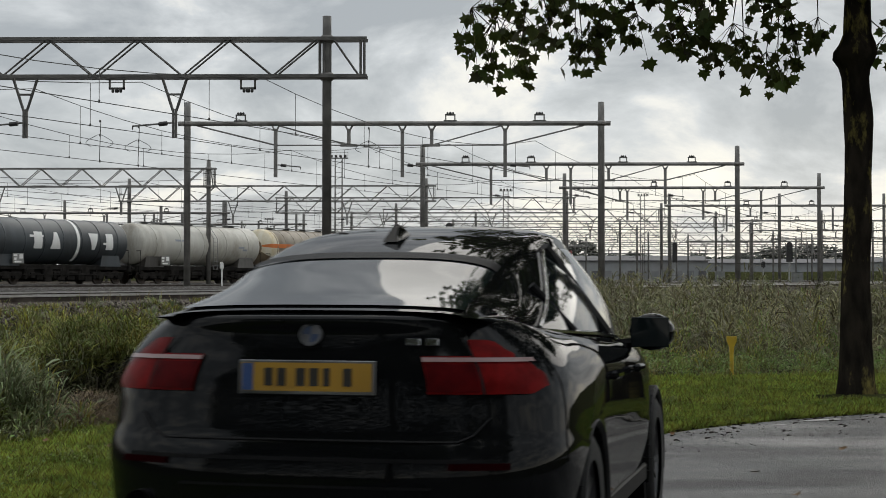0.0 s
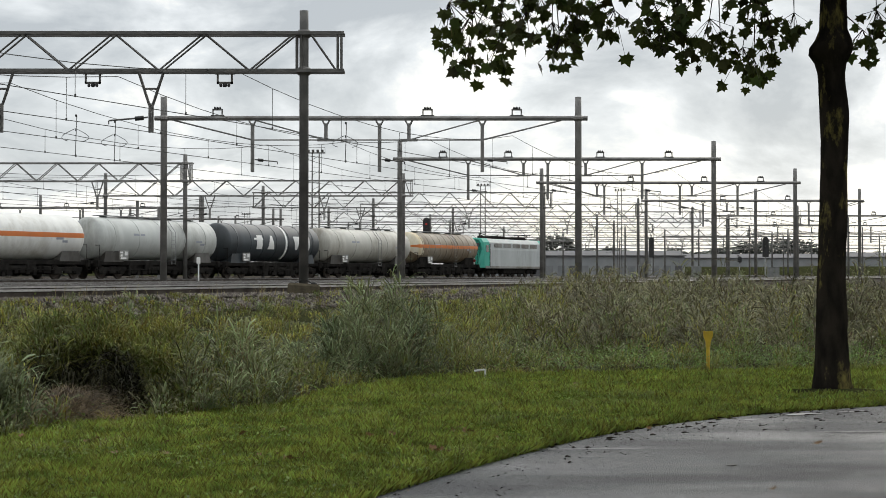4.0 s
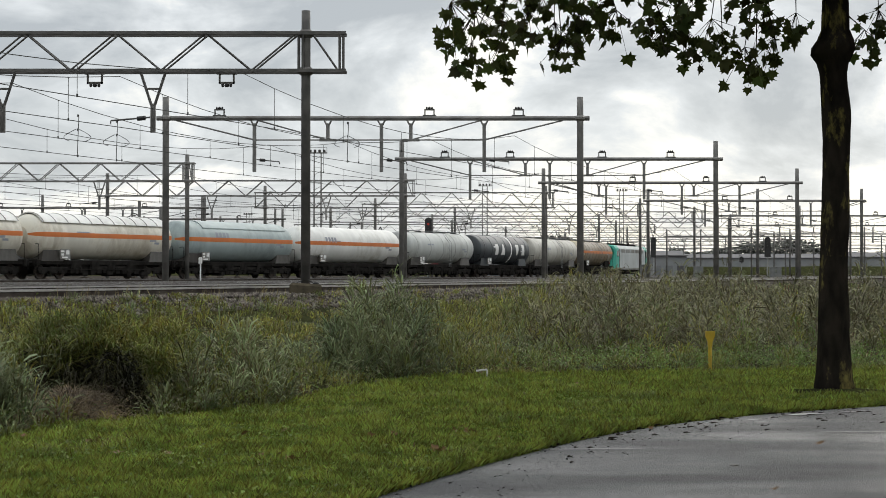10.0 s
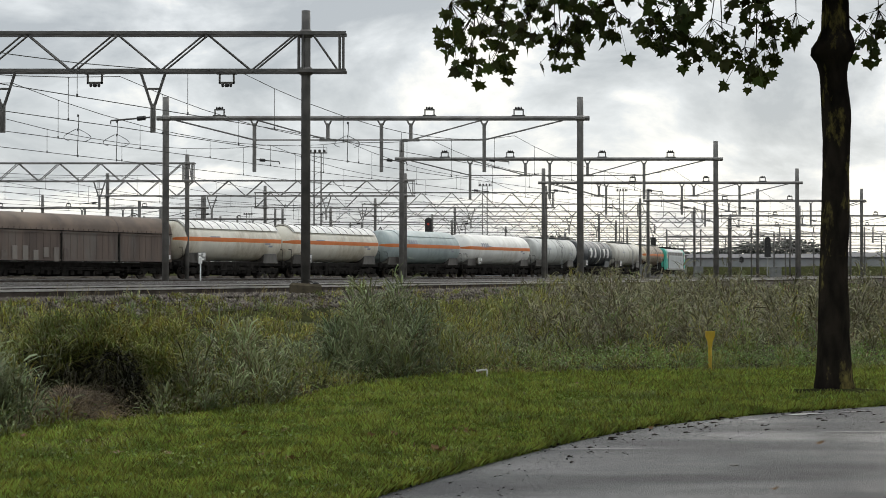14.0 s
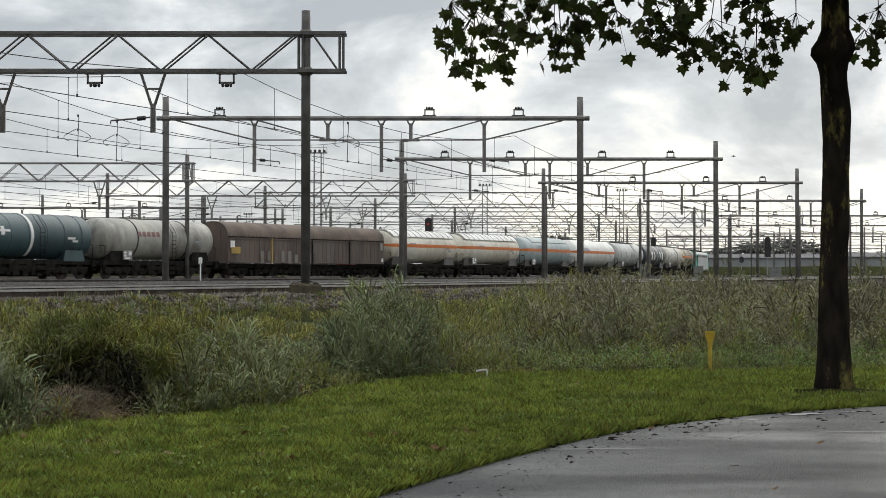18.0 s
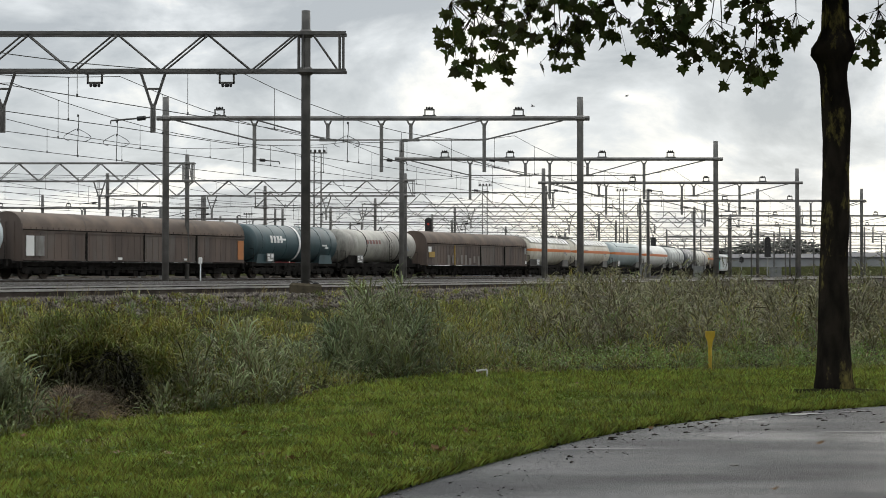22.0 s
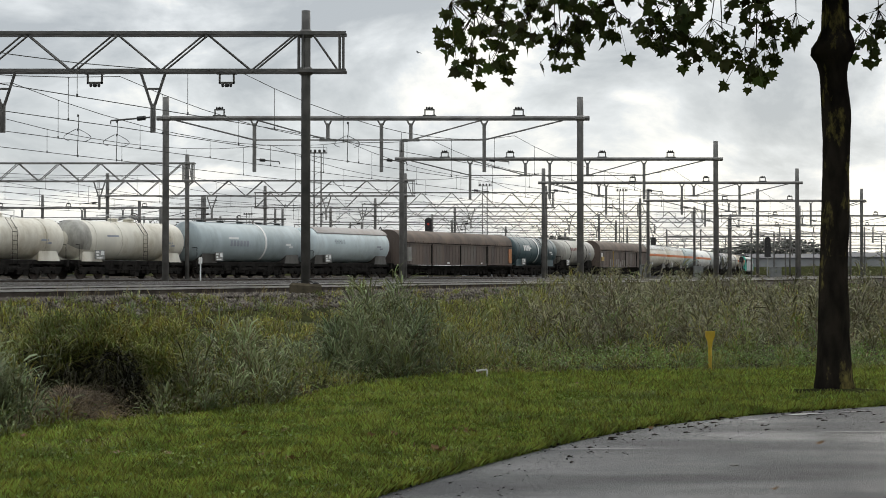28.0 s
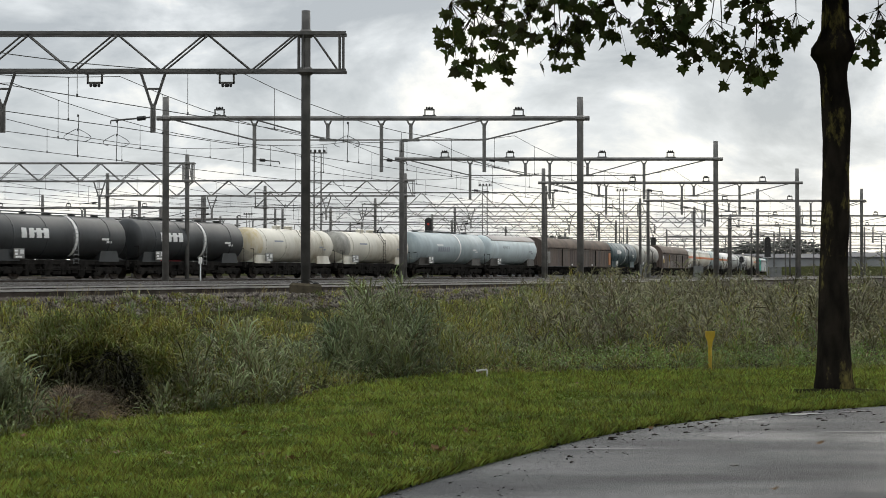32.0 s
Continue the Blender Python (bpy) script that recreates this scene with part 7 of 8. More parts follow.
far_woods("far_woods", 1020, 1480, 640, 16.0, 3, "dark low woods on the horizon", 9000)
far_woods("far_woods", -60, 130, 330, 14.5, 4, "dark tree tops behind the yard", 2600)
far_woods("far_woods", 560, 730, 420, 14.0, 5, "dark tree tops behind the portals", 2600)
far_woods("far_woods", 860, 1030, 560, 17.0, 6, "dark low woods far behind the yard", 2600)
far_woods("far_woods", 130, 560, 700, 13.0, 7, "dark low woods far behind the yard", 4000)
far_woods("far_woods", 1470, 1700, 700, 13.0, 8, "dark low woods on the horizon", 2800)



# triangular warning sign beyond the train's track
ws = thing("warning_sign", "white triangular warning sign with a dark border on a post", "sign", pose(bx(673, 144.1), 144.1, BED_Z))
bm = bmesh.new()
rod(bm, (0, 0, -0.3), (0, 0, 4.27), 0.04, 8)
part("post", bm, GREY_ZINC, ws)
for nm, r, y0, mt in (("border", 0.40, -0.05, RUBBER), ("face", 0.25, -0.075, WHITE_PAINT)):
    bm = bmesh.new()
    tri = [(r * math.sin(2 * math.pi * k / 3), 4.47 + r * math.cos(2 * math.pi * k / 3)) for k in range(3)]
    f = bm.faces.new([bm.verts.new((a, y0, b)) for a, b in tri])
    r_ = bmesh.ops.extrude_face_region(bm, geom=[f])
    for v in r_["geom"]:
        if isinstance(v, bmesh.types.BMVert):
            v.co.y += 0.02
    bmesh.ops.recalc_face_normals(bm, faces=bm.faces)
    part(nm, bm, mt, ws)

# spoked tensioning wheels with hanging weights on two of the yard masts
for px_, yq, zq in ((237, 133.0, 6.1), (275, 133.0, 5.6)):
    x_ = bx(px_, yq)
    tw_ = thing("tension_wheel", "spoked steel wheel that tensions the overhead wire on a mast", "tension wheel", pose(x_, yq, BED_Z), group="tension wheels")
    bm = bmesh.new()
    rod(bm, (0.45, 0, -0.2), (0.45, 0, zq + 0.6), 0.13, 10)
    part("mast", bm, STEEL, tw_)
    bm = bmesh.new()
    h_ = zq - BED_Z
    for k in range(18):
        a0, a1 = 2 * math.pi * k / 18, 2 * math.pi * (k + 1) / 18
        rod(bm, (0.38 * math.cos(a0), -0.05, h_ + 0.38 * math.sin(a0)), (0.38 * math.cos(a1), -0.05, h_ + 0.38 * math.sin(a1)), 0.03, 5)
    for k in range(6):
        a0 = 2 * math.pi * k / 6
        rod(bm, (0, -0.05, h_), (0.38 * math.cos(a0), -0.05, h_ + 0.38 * math.sin(a0)), 0.02, 4)
    rod(bm, (0, -0.05, h_), (0.45, -0.05, h_), 0.03, 5)
    part("wheel", bm, STEEL_OLD, tw_)
    bm = bmesh.new()
    rod(bm, (-0.2, -0.05, 1.2), (-0.2, -0.05, h_), 0.015, 4)
    for k in range(5):
        lathe(bm, [(1.0 + 0.18 * k, 0.16), (1.16 + 0.18 * k, 0.16)], 10, "z", centre=(-0.2, -0.05, 0))
    part("weight", bm, STEEL_OLD, tw_)


# ---- the black car ----
CAR_BLACK = mat("black car lacquer", (0.0055, 0.006, 0.0065), (0.004, 0.0045, 0.005), scale=2, rough=0.5, bump=0, coat=0.6)
CAR_BLACK.node_tree.nodes["Principled BSDF"].inputs["Specular IOR Level"].default_value = 0.0
CAR_BLACK.node_tree.nodes["Principled BSDF"].inputs["Coat IOR"].default_value = 1.36
CAR_TRIM = mat("black plastic trim", (0.010, 0.010, 0.011), (0.008, 0.008, 0.008), scale=8, rough=0.55, bump=0.1)
CAR_TRIM.node_tree.nodes["Principled BSDF"].inputs["Specular IOR Level"].default_value = 0.10
CAR_GLASS = mat("tinted car glass", (0.010, 0.014, 0.015), (0.008, 0.012, 0.013), rough=0.04, bump=0, coat=0.0)
CAR_GLASS.node_tree.nodes["Principled BSDF"].inputs["IOR"].default_value = 1.29
DARK_CHROME = mat("sooty chrome", (0.20, 0.20, 0.21), (0.10, 0.10, 0.10), rough=0.3, metal=1.0, bump=0)
CHROME = mat("chrome", (0.60, 0.61, 0.62), (0.52, 0.53, 0.54), rough=0.15, metal=1.0, bump=0)
LAMP_LENS = mat("red lamp lens", (0.17, 0.007, 0.007), (0.10, 0.004, 0.004), scale=14, rough=0.35, bump=0, coat=0.0)
LAMP_DARK = mat("deep red lamp lens", (0.075, 0.003, 0.004), (0.045, 0.002, 0.003), scale=14, rough=0.35, bump=0, coat=0.0)
LAMP_DULL = mat("dull red reflector", (0.018, 0.002, 0.003), rough=0.9, bump=0)
LAMP_CLEAR = mat("clear lamp strip", (0.36, 0.24, 0.24), rough=0.3, bump=0, coat=0.1)
for m_ in (LAMP_LENS, LAMP_DARK):
    m_.node_tree.nodes["Principled BSDF"].inputs["Specular IOR Level"].default_value = 0.04
TYRE = mat("tyre rubber", (0.013, 0.013, 0.013), (0.009, 0.009, 0.009), scale=9, rough=0.8)
ALLOY = mat("dusty alloy", (0.13, 0.13, 0.135), (0.09, 0.09, 0.092), scale=6, rough=0.35, metal=0.8)
PLATE_Y = mat("yellow plate", (0.42, 0.235, 0.02), (0.36, 0.20, 0.02), scale=5, rough=0.45, bump=0)
PLATE_B = mat("blue plate strip", (0.03, 0.08, 0.24), rough=0.45, bump=0)
PLATE_K = mat("black plate print", (0.02, 0.018, 0.015), rough=0.5, bump=0)
ROUNDEL = mat("blue roundel", (0.03, 0.05, 0.10), rough=0.3, bump=0)

CAR = thing("car", "black coupe style sport utility car driving on the wet road", "car")


def lerp_tab(tab, x):
    """A smooth curve through a table of (x, value)."""
    n = len(tab)
    if x <= tab[0][0]:
        return tab[0][1]
    if x >= tab[-1][0]:
        return tab[-1][1]

    def slope(i):
        a, b = tab[max(0, i - 1)], tab[min(n - 1, i + 1)]
        return (b[1] - a[1]) / (b[0] - a[0])
    i = max(k for k in range(n - 1) if tab[k][0] <= x)
    (a, va), (b, vb) = tab[i], tab[i + 1]
    h = b - a
    t = (x - a) / h
    return (2 * t ** 3 - 3 * t * t + 1) * va + (t ** 3 - 2 * t * t + t) * h * slope(i) + (3 * t * t - 2 * t ** 3) * vb + (t ** 3 - t * t) * h * slope(i + 1)


ZTOP = [(0, 1.235), (0.35, 1.235), (0.9, 1.175), (2.0, 1.125), (3.3, 1.08), (4.0, 1.03), (4.5, 0.93), (4.88, 0.80)]
# level fraction: rear setback, half width, front setback, how much the tail draws in
LEVELS = [(0.00, 0.14, 0.86, 0.20, 0.0), (0.05, 0.06, 0.90, 0.10, 0.0), (0.16, 0.015, 0.945, 0.03, 0.0), (0.30, 0.0, 0.965, 0.0, 0.0), (0.42, 0.0, 0.980, 0.0, 0.0), (0.500, 0.008, 0.982, 0.01, 0.0), (0.540, 0.028, 0.980, 0.02, 0.01),
          (0.585, 0.042, 0.980, 0.04, 0.02), (0.66, 0.050, 0.980, 0.06, 0.03), (0.76, 0.062, 0.975, 0.09, 0.05), (0.85, 0.085, 0.968, 0.13, 0.10), (0.92, 0.105, 0.945, 0.20, 0.16), (0.955, 0.104, 0.925, 0.26, 0.20), (0.985, 0.085, 0.900, 0.32, 0.24), (1.0, 0.095, 0.880, 0.36, 0.27)]
AXLES = (1.02, 3.95)
ARCH_R, HUB_Z, WHEEL_R = 0.425, 0.37, 0.365


TAIL, TAIL_N = 0.80, 3.5
SILL_Z = 0.205


def draw_in(x, k):
    return 1 - k * max(0.0, (1.5 - x) / 1.5) ** 1.4


def car_outline(rear, w, front, k):
    """Plan outline, closed: a bowed tail with round corners, straight flanks swelling over the wheels, a rounder nose."""
    half = []
    for i in range(25):
        a = i / 24 * math.pi / 2
        half.append((TAIL - (TAIL - rear) * math.cos(a) ** (2 / TAIL_N), w * math.sin(a) ** (2 / TAIL_N)))
    half += [(TAIL + (2.45 - TAIL) * i / 17, w) for i in range(1, 17)]
    for i in range(27):
        a = (1 - i / 26) * math.pi / 2
        half.append((2.45 + (4.88 - front - 2.45) * math.cos(a) ** (2 / 3.4), w * math.sin(a) ** (2 / 3.4)))
    out = []
    for x, y in half:
        tuck = 1.0 - 0.035 * max(0, (x - 4.0) / 0.88) ** 2
        swell = 1 + 0.014 * math.exp(-((x - 1.02) / 0.42) ** 2) + 0.012 * math.exp(-((x - 3.95) / 0.42) ** 2) - 0.012 * math.exp(-((x - 2.5) / 0.7) ** 2)
        out.append((x, y * tuck * swell * draw_in(x, k)))
    return out + [(x, -y) for x, y in out[-2:0:-1]]


bm = bmesh.new()
rings = []
for v, rear, w, front, k in LEVELS:
    rings.append([bm.verts.new((x, y, SILL_Z + v * (lerp_tab(ZTOP, x) - SILL_Z))) for x, y in car_outline(rear, w, front, k)])
NTH = len(rings[0])
for sc, up_ in ((0.93, 0.012), (0.72, 0.035), (0.40, 0.052), (0.06, 0.058)):
    ring = []
    for x, y in car_outline(*LEVELS[-1][1:]):
        xx_ = 2.45 + (x - 2.45) * (0.995 if sc > 0.9 else (0.98 if sc > 0.7 else 0.6 if sc > 0.1 else 0.1))
        z = lerp_tab(ZTOP, xx_) + up_ * (1 if xx_ > 3.2 else 0.3)
        ring.append(bm.verts.new((xx_, y * sc, z)))
    rings.append(ring)
for A, B in zip(rings, rings[1:]):
    for i in range(NTH):
        j = (i + 1) % NTH
        bm.faces.new((A[i], A[j], B[j], B[i]))


def in_arch(co):
    return abs(co.y) > 0.5 and any(math.hypot(co.x - ax, co.z - HUB_Z) < ARCH_R for ax in AXLES)


dead = [f for f in bm.faces if all(in_arch(v.co) for v in f.verts)]
bmesh.ops.delete(bm, geom=dead, context="FACES")
for v in bm.verts:
    if in_arch(v.co):
        ax = min(AXLES, key=lambda a: abs(a - v.co.x))
        d = Vector((v.co.x - ax, v.co.z - HUB_Z))
        if d.length > 1e-3:
            d = d.normalized() * ARCH_R
            v.co.x, v.co.z = ax + d.x, max(HUB_Z + d.y, 0.21)
bmesh.ops.recalc_face_normals(bm, faces=bm.faces)
body = part("body", bm, CAR_BLACK, CAR, smooth=True)

# greenhouse
ZROOF = [(0.36, 1.245), (0.6, 1.305), (0.9, 1.39), (1.25, 1.495), (1.7, 1.60), (2.2, 1.665), (2.6, 1.685), (2.95, 1.66), (3.2, 1.57), (3.5, 1.37), (3.8, 1.10)]
WBELT = [(0.36, 0.635), (0.8, 0.745), (1.5, 0.865), (2.5, 0.885), (3.3, 0.83), (3.8, 0.72)]
WROOF = [(0.36, 0.59), (0.9, 0.565), (1.6, 0.575), (2.5, 0.60), (3.1, 0.60), (3.8, 0.66)]


def gh_point(x, f, out=0.0):
    """f from 0 at the belt line to 1 at the roof rail, then to 2 on the centre line."""
    zr, wb, wr = lerp_tab(ZROOF, x), lerp_tab(WBELT, x), lerp_tab(WROOF, x)
    zb = min(lerp_tab(ZTOP, x) - 0.005, zr - 0.02)
    drop = 0.012 + 0.058 * sstep(0.36, 1.0, x)
    if f <= 1:
        y = wb + (wr - wb) * f + 0.045 * math.sin(math.pi * f)
        z = zb + max(0.0, zr - drop - zb) * f
    else:
        g = f - 1
        a = g * math.pi / 2
        y = wr * math.cos(a) ** 0.75
        z = zr - drop + (drop + 0.015) * math.sin(a) ** 0.8
    return Vector((x - 0.22, y + out * (1 if f <= 1 else 0.3), z + out * (0.25 if f <= 1 else 1)))




def gh_patch(x0, x1, f0, f1, out, nx=16, nf=8, both=False, mirror=False, edge=None):
    b = bmesh.new()
    grid_ = []
    for i in range(nx + 1):
        row = []
        for k in range(nf + 1):
            u, w = i / nx, k / nf
            if edge:
                u, w = edge(u, w)
            p = gh_point(x0 + (x1 - x0) * u, f0 + (f1 - f0) * w, out)
            row.append(b.verts.new((p.x, -p.y if mirror else p.y, p.z)))
        if both:
            row2 = []
            for k in range(nf - 1, -1, -1):
                p = gh_point(x0 + (x1 - x0) * i / nx, f0 + (f1 - f0) * k / nf, out)
                row2.append(b.verts.new((p.x, -p.y, p.z)))
            row += row2
        grid_.append(row)
    for A, B in zip(grid_, grid_[1:]):
        for k in range(len(A) - 1):
            b.faces.new((A[k], A[k + 1], B[k + 1], B[k]))
    bmesh.ops.recalc_face_normals(b, faces=b.faces)
    return b


roof = part("roof", gh_patch(0.36, 3.8, 0.0, 2.0, 0.0, 44, 20, both=True), CAR_BLACK, CAR, smooth=True)
rear_window = part("rear_window", gh_patch(0.42, 1.14, 1.14, 2.0, 0.007, 16, 12, both=True), CAR_GLASS, CAR, "raked tinted rear window", smooth=True)
part("roof_lip", gh_patch(1.14, 1.24, 1.10, 2.0, 0.012, 3, 12, both=True), CAR_TRIM, CAR, "dark lip over the rear window", smooth=True)
part("windscreen", gh_patch(3.02, 3.70, 1.15, 2.0, 0.007, 10, 10, both=True), CAR_GLASS, CAR, smooth=True)


def side_edge(u, w):
    """Lens shape of the side glass, drawn in towards its tail."""
    lim = min(1.0, (u / 0.42) ** 0.62) * min(1.0, ((1 - u) / 0.30) ** 0.8) if 0 < u < 1 else 0.0
    return u, w * lim


for mir in (False, True):
    part("side_window", gh_patch(0.98, 3.42, 0.10, 0.93, 0.010, 40, 6, mirror=mir, edge=side_edge), CAR_GLASS, CAR, "tinted side window", smooth=True)
    s = -1 if mir else 1
    # chrome line under the glass, door pillar
    b = bmesh.new()
    prev = None
    for i in range(22):
        p = gh_point(1.0 + 2.4 * i / 21, 0.07, 0.015)
        q = Vector((p.x, s * p.y, p.z))
        if prev is not None:
            rod(b, prev, q, 0.009, 5)
        prev = q
    for i in range(14):
        u = i / 13 * 0.42
        u2 = (i + 1) / 13 * 0.42
        a, c = (gh_point(0.98 + 2.44 * t_, 0.10 + 0.83 * side_edge(t_, 1)[1] + 0.02, 0.014) for t_ in (max(u, 0.002), min(u2, 0.42)))
        rod(b, (a.x, s * a.y, a.z), (c.x, s * c.y, c.z), 0.008, 5)
    part("window_trim", b, CHROME, CAR, "thin bright window surround")
    b = bmesh.new()
    a, c = gh_point(2.28, 0.08, 0.014), gh_point(2.05, 0.97, 0.014)
    rod(b, (a.x, s * a.y, a.z), (c.x, s * c.y, c.z), 0.035, 6)
    part("door_pillar", b, CAR_TRIM, CAR)
    b = bmesh.new()
    a, c = gh_point(1.42, 0.08, 0.014), gh_point(1.33, 0.75, 0.014)
    rod(b, (a.x, s * a.y, a.z), (c.x, s * c.y, c.z), 0.02, 6)
    part("window_bar", b, CAR_TRIM, CAR)
    # mirror
    b = bmesh.new()
    lathe(b, [(-0.10, 0.05), (-0.07, 0.105), (0.02, 0.115), (0.09, 0.08), (0.13, 0.02)], 16, "x")
    for v in b.verts:
        v.co = Vector((v.co.x, v.co.y * 1.12, v.co.z * 0.92))
    mr_ = part("mirror", b, CAR_BLACK, CAR, "black door mirror", smooth=True)
    mr_.matrix_basis = pose(3.12, s * 1.015, 1.15)
    b = bmesh.new()
    box(b, -0.108, -0.098, -0.105, 0.105, -0.082, 0.082, 0.004)
    part("mirror_glass", b, CAR_GLASS, mr_)
    b = bmesh.new()
    rod(b, (0.02, 0, -0.05), (0.05, -s * 0.20, -0.07), 0.03, 6)
    part("mirror_arm", b, CAR_TRIM, mr_)
    # handles and door seams
    for hx in (1.75, 2.75):
        b = bmesh.new()
        box(b, hx - 0.11, hx + 0.11, -0.022, 0.022, 0.945, 0.985, 0.012)
        part("door_handle", b, CAR_BLACK, CAR).matrix_basis = pose(0, s * 0.985, 0)
    # sill
    b = bmesh.new()
    box(b, AXLES[0] + 0.42, AXLES[1] - 0.42, s * 0.86 - 0.09, s * 0.86 + 0.09, 0.26, 0.42, 0.04)
    part("sill", b, CAR_TRIM, CAR)
    for ax in AXLES:
        ay = 0.965 if ax < 2 else 0.945
        b = bmesh.new()
        for k in range(22):
            a0, a1 = math.radians(-12 + k * 9.3), math.radians(-12 + (k + 1) * 9.3)
            rod(b, (ax + ARCH_R * math.cos(a0), s * ay, HUB_Z + ARCH_R * math.sin(a0)), (ax + ARCH_R * math.cos(a1), s * ay, HUB_Z + ARCH_R * math.sin(a1)), 0.028, 6)
        part("wheel_arch_trim", b, CAR_TRIM, CAR)
        b = bmesh.new()
        lathe(b, [(-0.16, 0.445), (0.16, 0.445)], 24, "y", centre=(ax, s * 0.76, HUB_Z), caps=False)
        lathe(b, [(-0.17, 0.445), (-0.16, 0.445)], 24, "y", centre=(ax, s * 0.76, HUB_Z))
        part("wheel_well", b, CAR_TRIM, CAR)


def level_at(z):
    """Rear setback and half width of the tail at a height."""
    f = (z - SILL_Z) / (1.235 - SILL_Z)
    for (va, ra, wa, fa, ka), (vb, rb, wb_, fb, kb) in zip(LEVELS, LEVELS[1:]):
        if va <= f <= vb:
            t = (f - va) / (vb - va)
            return ra + (rb - ra) * t, (wa + (wb_ - wa) * t) * (1 - (ka + (kb - ka) * t) * 0.93)
    return LEVELS[-1][1], LEVELS[-1][2]


def rear_x(z, y):
    """How far forward the tail lies at a height, from the body's own levels."""
    r, w = level_at(z)
    k = min(1.0, abs(y) / w)
    return TAIL - (TAIL - r) * (1 - k ** TAIL_N) ** (1 / TAIL_N)


def tail_patch(name, y0, y1, z0, z1, out, material, parent, label="", n=10, m=5, cut=None):
    b = bmesh.new()
    g = []
    for i in range(n + 1):
        row = []
        for k in range(m + 1):
            y = y0 + (y1 - y0) * i / n
            zl, zh = (z0, z1) if cut is None else cut(i / n)
            z = zl + (zh - zl) * k / m
            row.append(b.verts.new((rear_x(z, y) - out, y, z)))
        g.append(row)
    for A, B in zip(g, g[1:]):
        for k in range(m):
            b.faces.new((A[k], A[k + 1], B[k + 1], B[k]))
    bmesh.ops.recalc_face_normals(b, faces=b.faces)
    return part(name, b, material, parent, label, smooth=True)


def corner_patch(name, s, k0, k1, zlo, zhi, out, material, parent, label="", n=24, m=6):
    """A skin that follows the tail round its corner; k is the share of the half width, zlo and zhi the height at a share."""
    b = bmesh.new()
    g = []
    for i in range(n + 1):
        u = math.sin(i / n * math.pi / 2)
        k = k0 + (k1 - k0) * u
        row = []
        for j in range(m + 1):
            z = zlo(k) + (zhi(k) - zlo(k)) * j / m
            w = level_at(z)[1]
            x = rear_x(z, k * w)
            row.append(b.verts.new((x - out, s * (k * w + out * k ** 3), z)))
        g.append(row)
    for A, B in zip(g, g[1:]):
        for j in range(m):
            b.faces.new((A[j], A[j + 1], B[j + 1], B[j]))
    bmesh.ops.recalc_face_normals(b, faces=b.faces)
    return part(name, b, material, parent, label, smooth=True)


for s in (1, -1):
    lamp = corner_patch("tail_lamp", s, 0.50, 0.945, lambda k: 0.945 + 0.03 * sstep(0.88, 0.95, k), lambda k: 1.088 + 0.062 * sstep(0.715, 0.735, k) - 0.04 * sstep(0.80, 0.95, k), 0.012, LAMP_LENS, CAR, "red tail lamp cluster wrapped round the corner", 36)
    corner_patch("chrome_strip", s, 0.50, 0.93, lambda k: 1.067, lambda k: 1.083, 0.018, LAMP_CLEAR, lamp, "pale strip across the lamp", 24, 2)
    corner_patch("inner_lens", s, 0.505, 0.705, lambda k: 0.960 - 0.01 * k, lambda k: 1.058, 0.016, LAMP_DARK, lamp, "", 14, 3)
    corner_patch("lamp_gap", s, 0.712, 0.722, lambda k: 0.942, lambda k: 1.158, 0.017, CAR_TRIM, lamp, "", 2, 4)
    tail_patch("reflector", s * 0.56, s * 0.78, 0.665, 0.690, 0.012, LAMP_DULL, CAR, "dark red bumper reflector")
    b = bmesh.new()
    lathe(b, [(-0.02, 0.058), (0.10, 0.058), (0.10, 0.046), (-0.015, 0.046), (0.09, 0.04), (0.09, 0.01)], 20, "x", caps=False)
    part("exhaust_pipe", b, DARK_CHROME, CAR, "round chrome exhaust pipe").matrix_basis = pose(rear_x(0.50, 0.68) - 0.02, s * 0.68, 0.50)

# lower bumper and skid panel in plastic
tail_patch("bumper_insert", -0.56, 0.56, 0.30, 0.46, 0.010, CAR_TRIM, CAR, "plastic lower bumper panel")
tail_patch("bumper_groove", -0.50, 0.50, 0.590, 0.600, 0.012, CAR_TRIM, CAR)
tail_patch("bumper_step", -0.74, 0.74, 0.690, 0.705, 0.014, CAR_TRIM, CAR)
b = bmesh.new()
for k in range(24):
    a0, a1 = -0.70 + 1.40 * k / 24, -0.70 + 1.40 * (k + 1) / 24

    def gate(y):
        return 0.765 + 0.09 * max(0, (abs(y) - 0.58) / 0.12) ** 2
    rod(b, (rear_x(gate(a0), a0) - 0.002, a0, gate(a0)), (rear_x(gate(a1), a1) - 0.002, a1, gate(a1)), 0.006, 4)
part("tailgate_seam", b, CAR_TRIM, CAR)
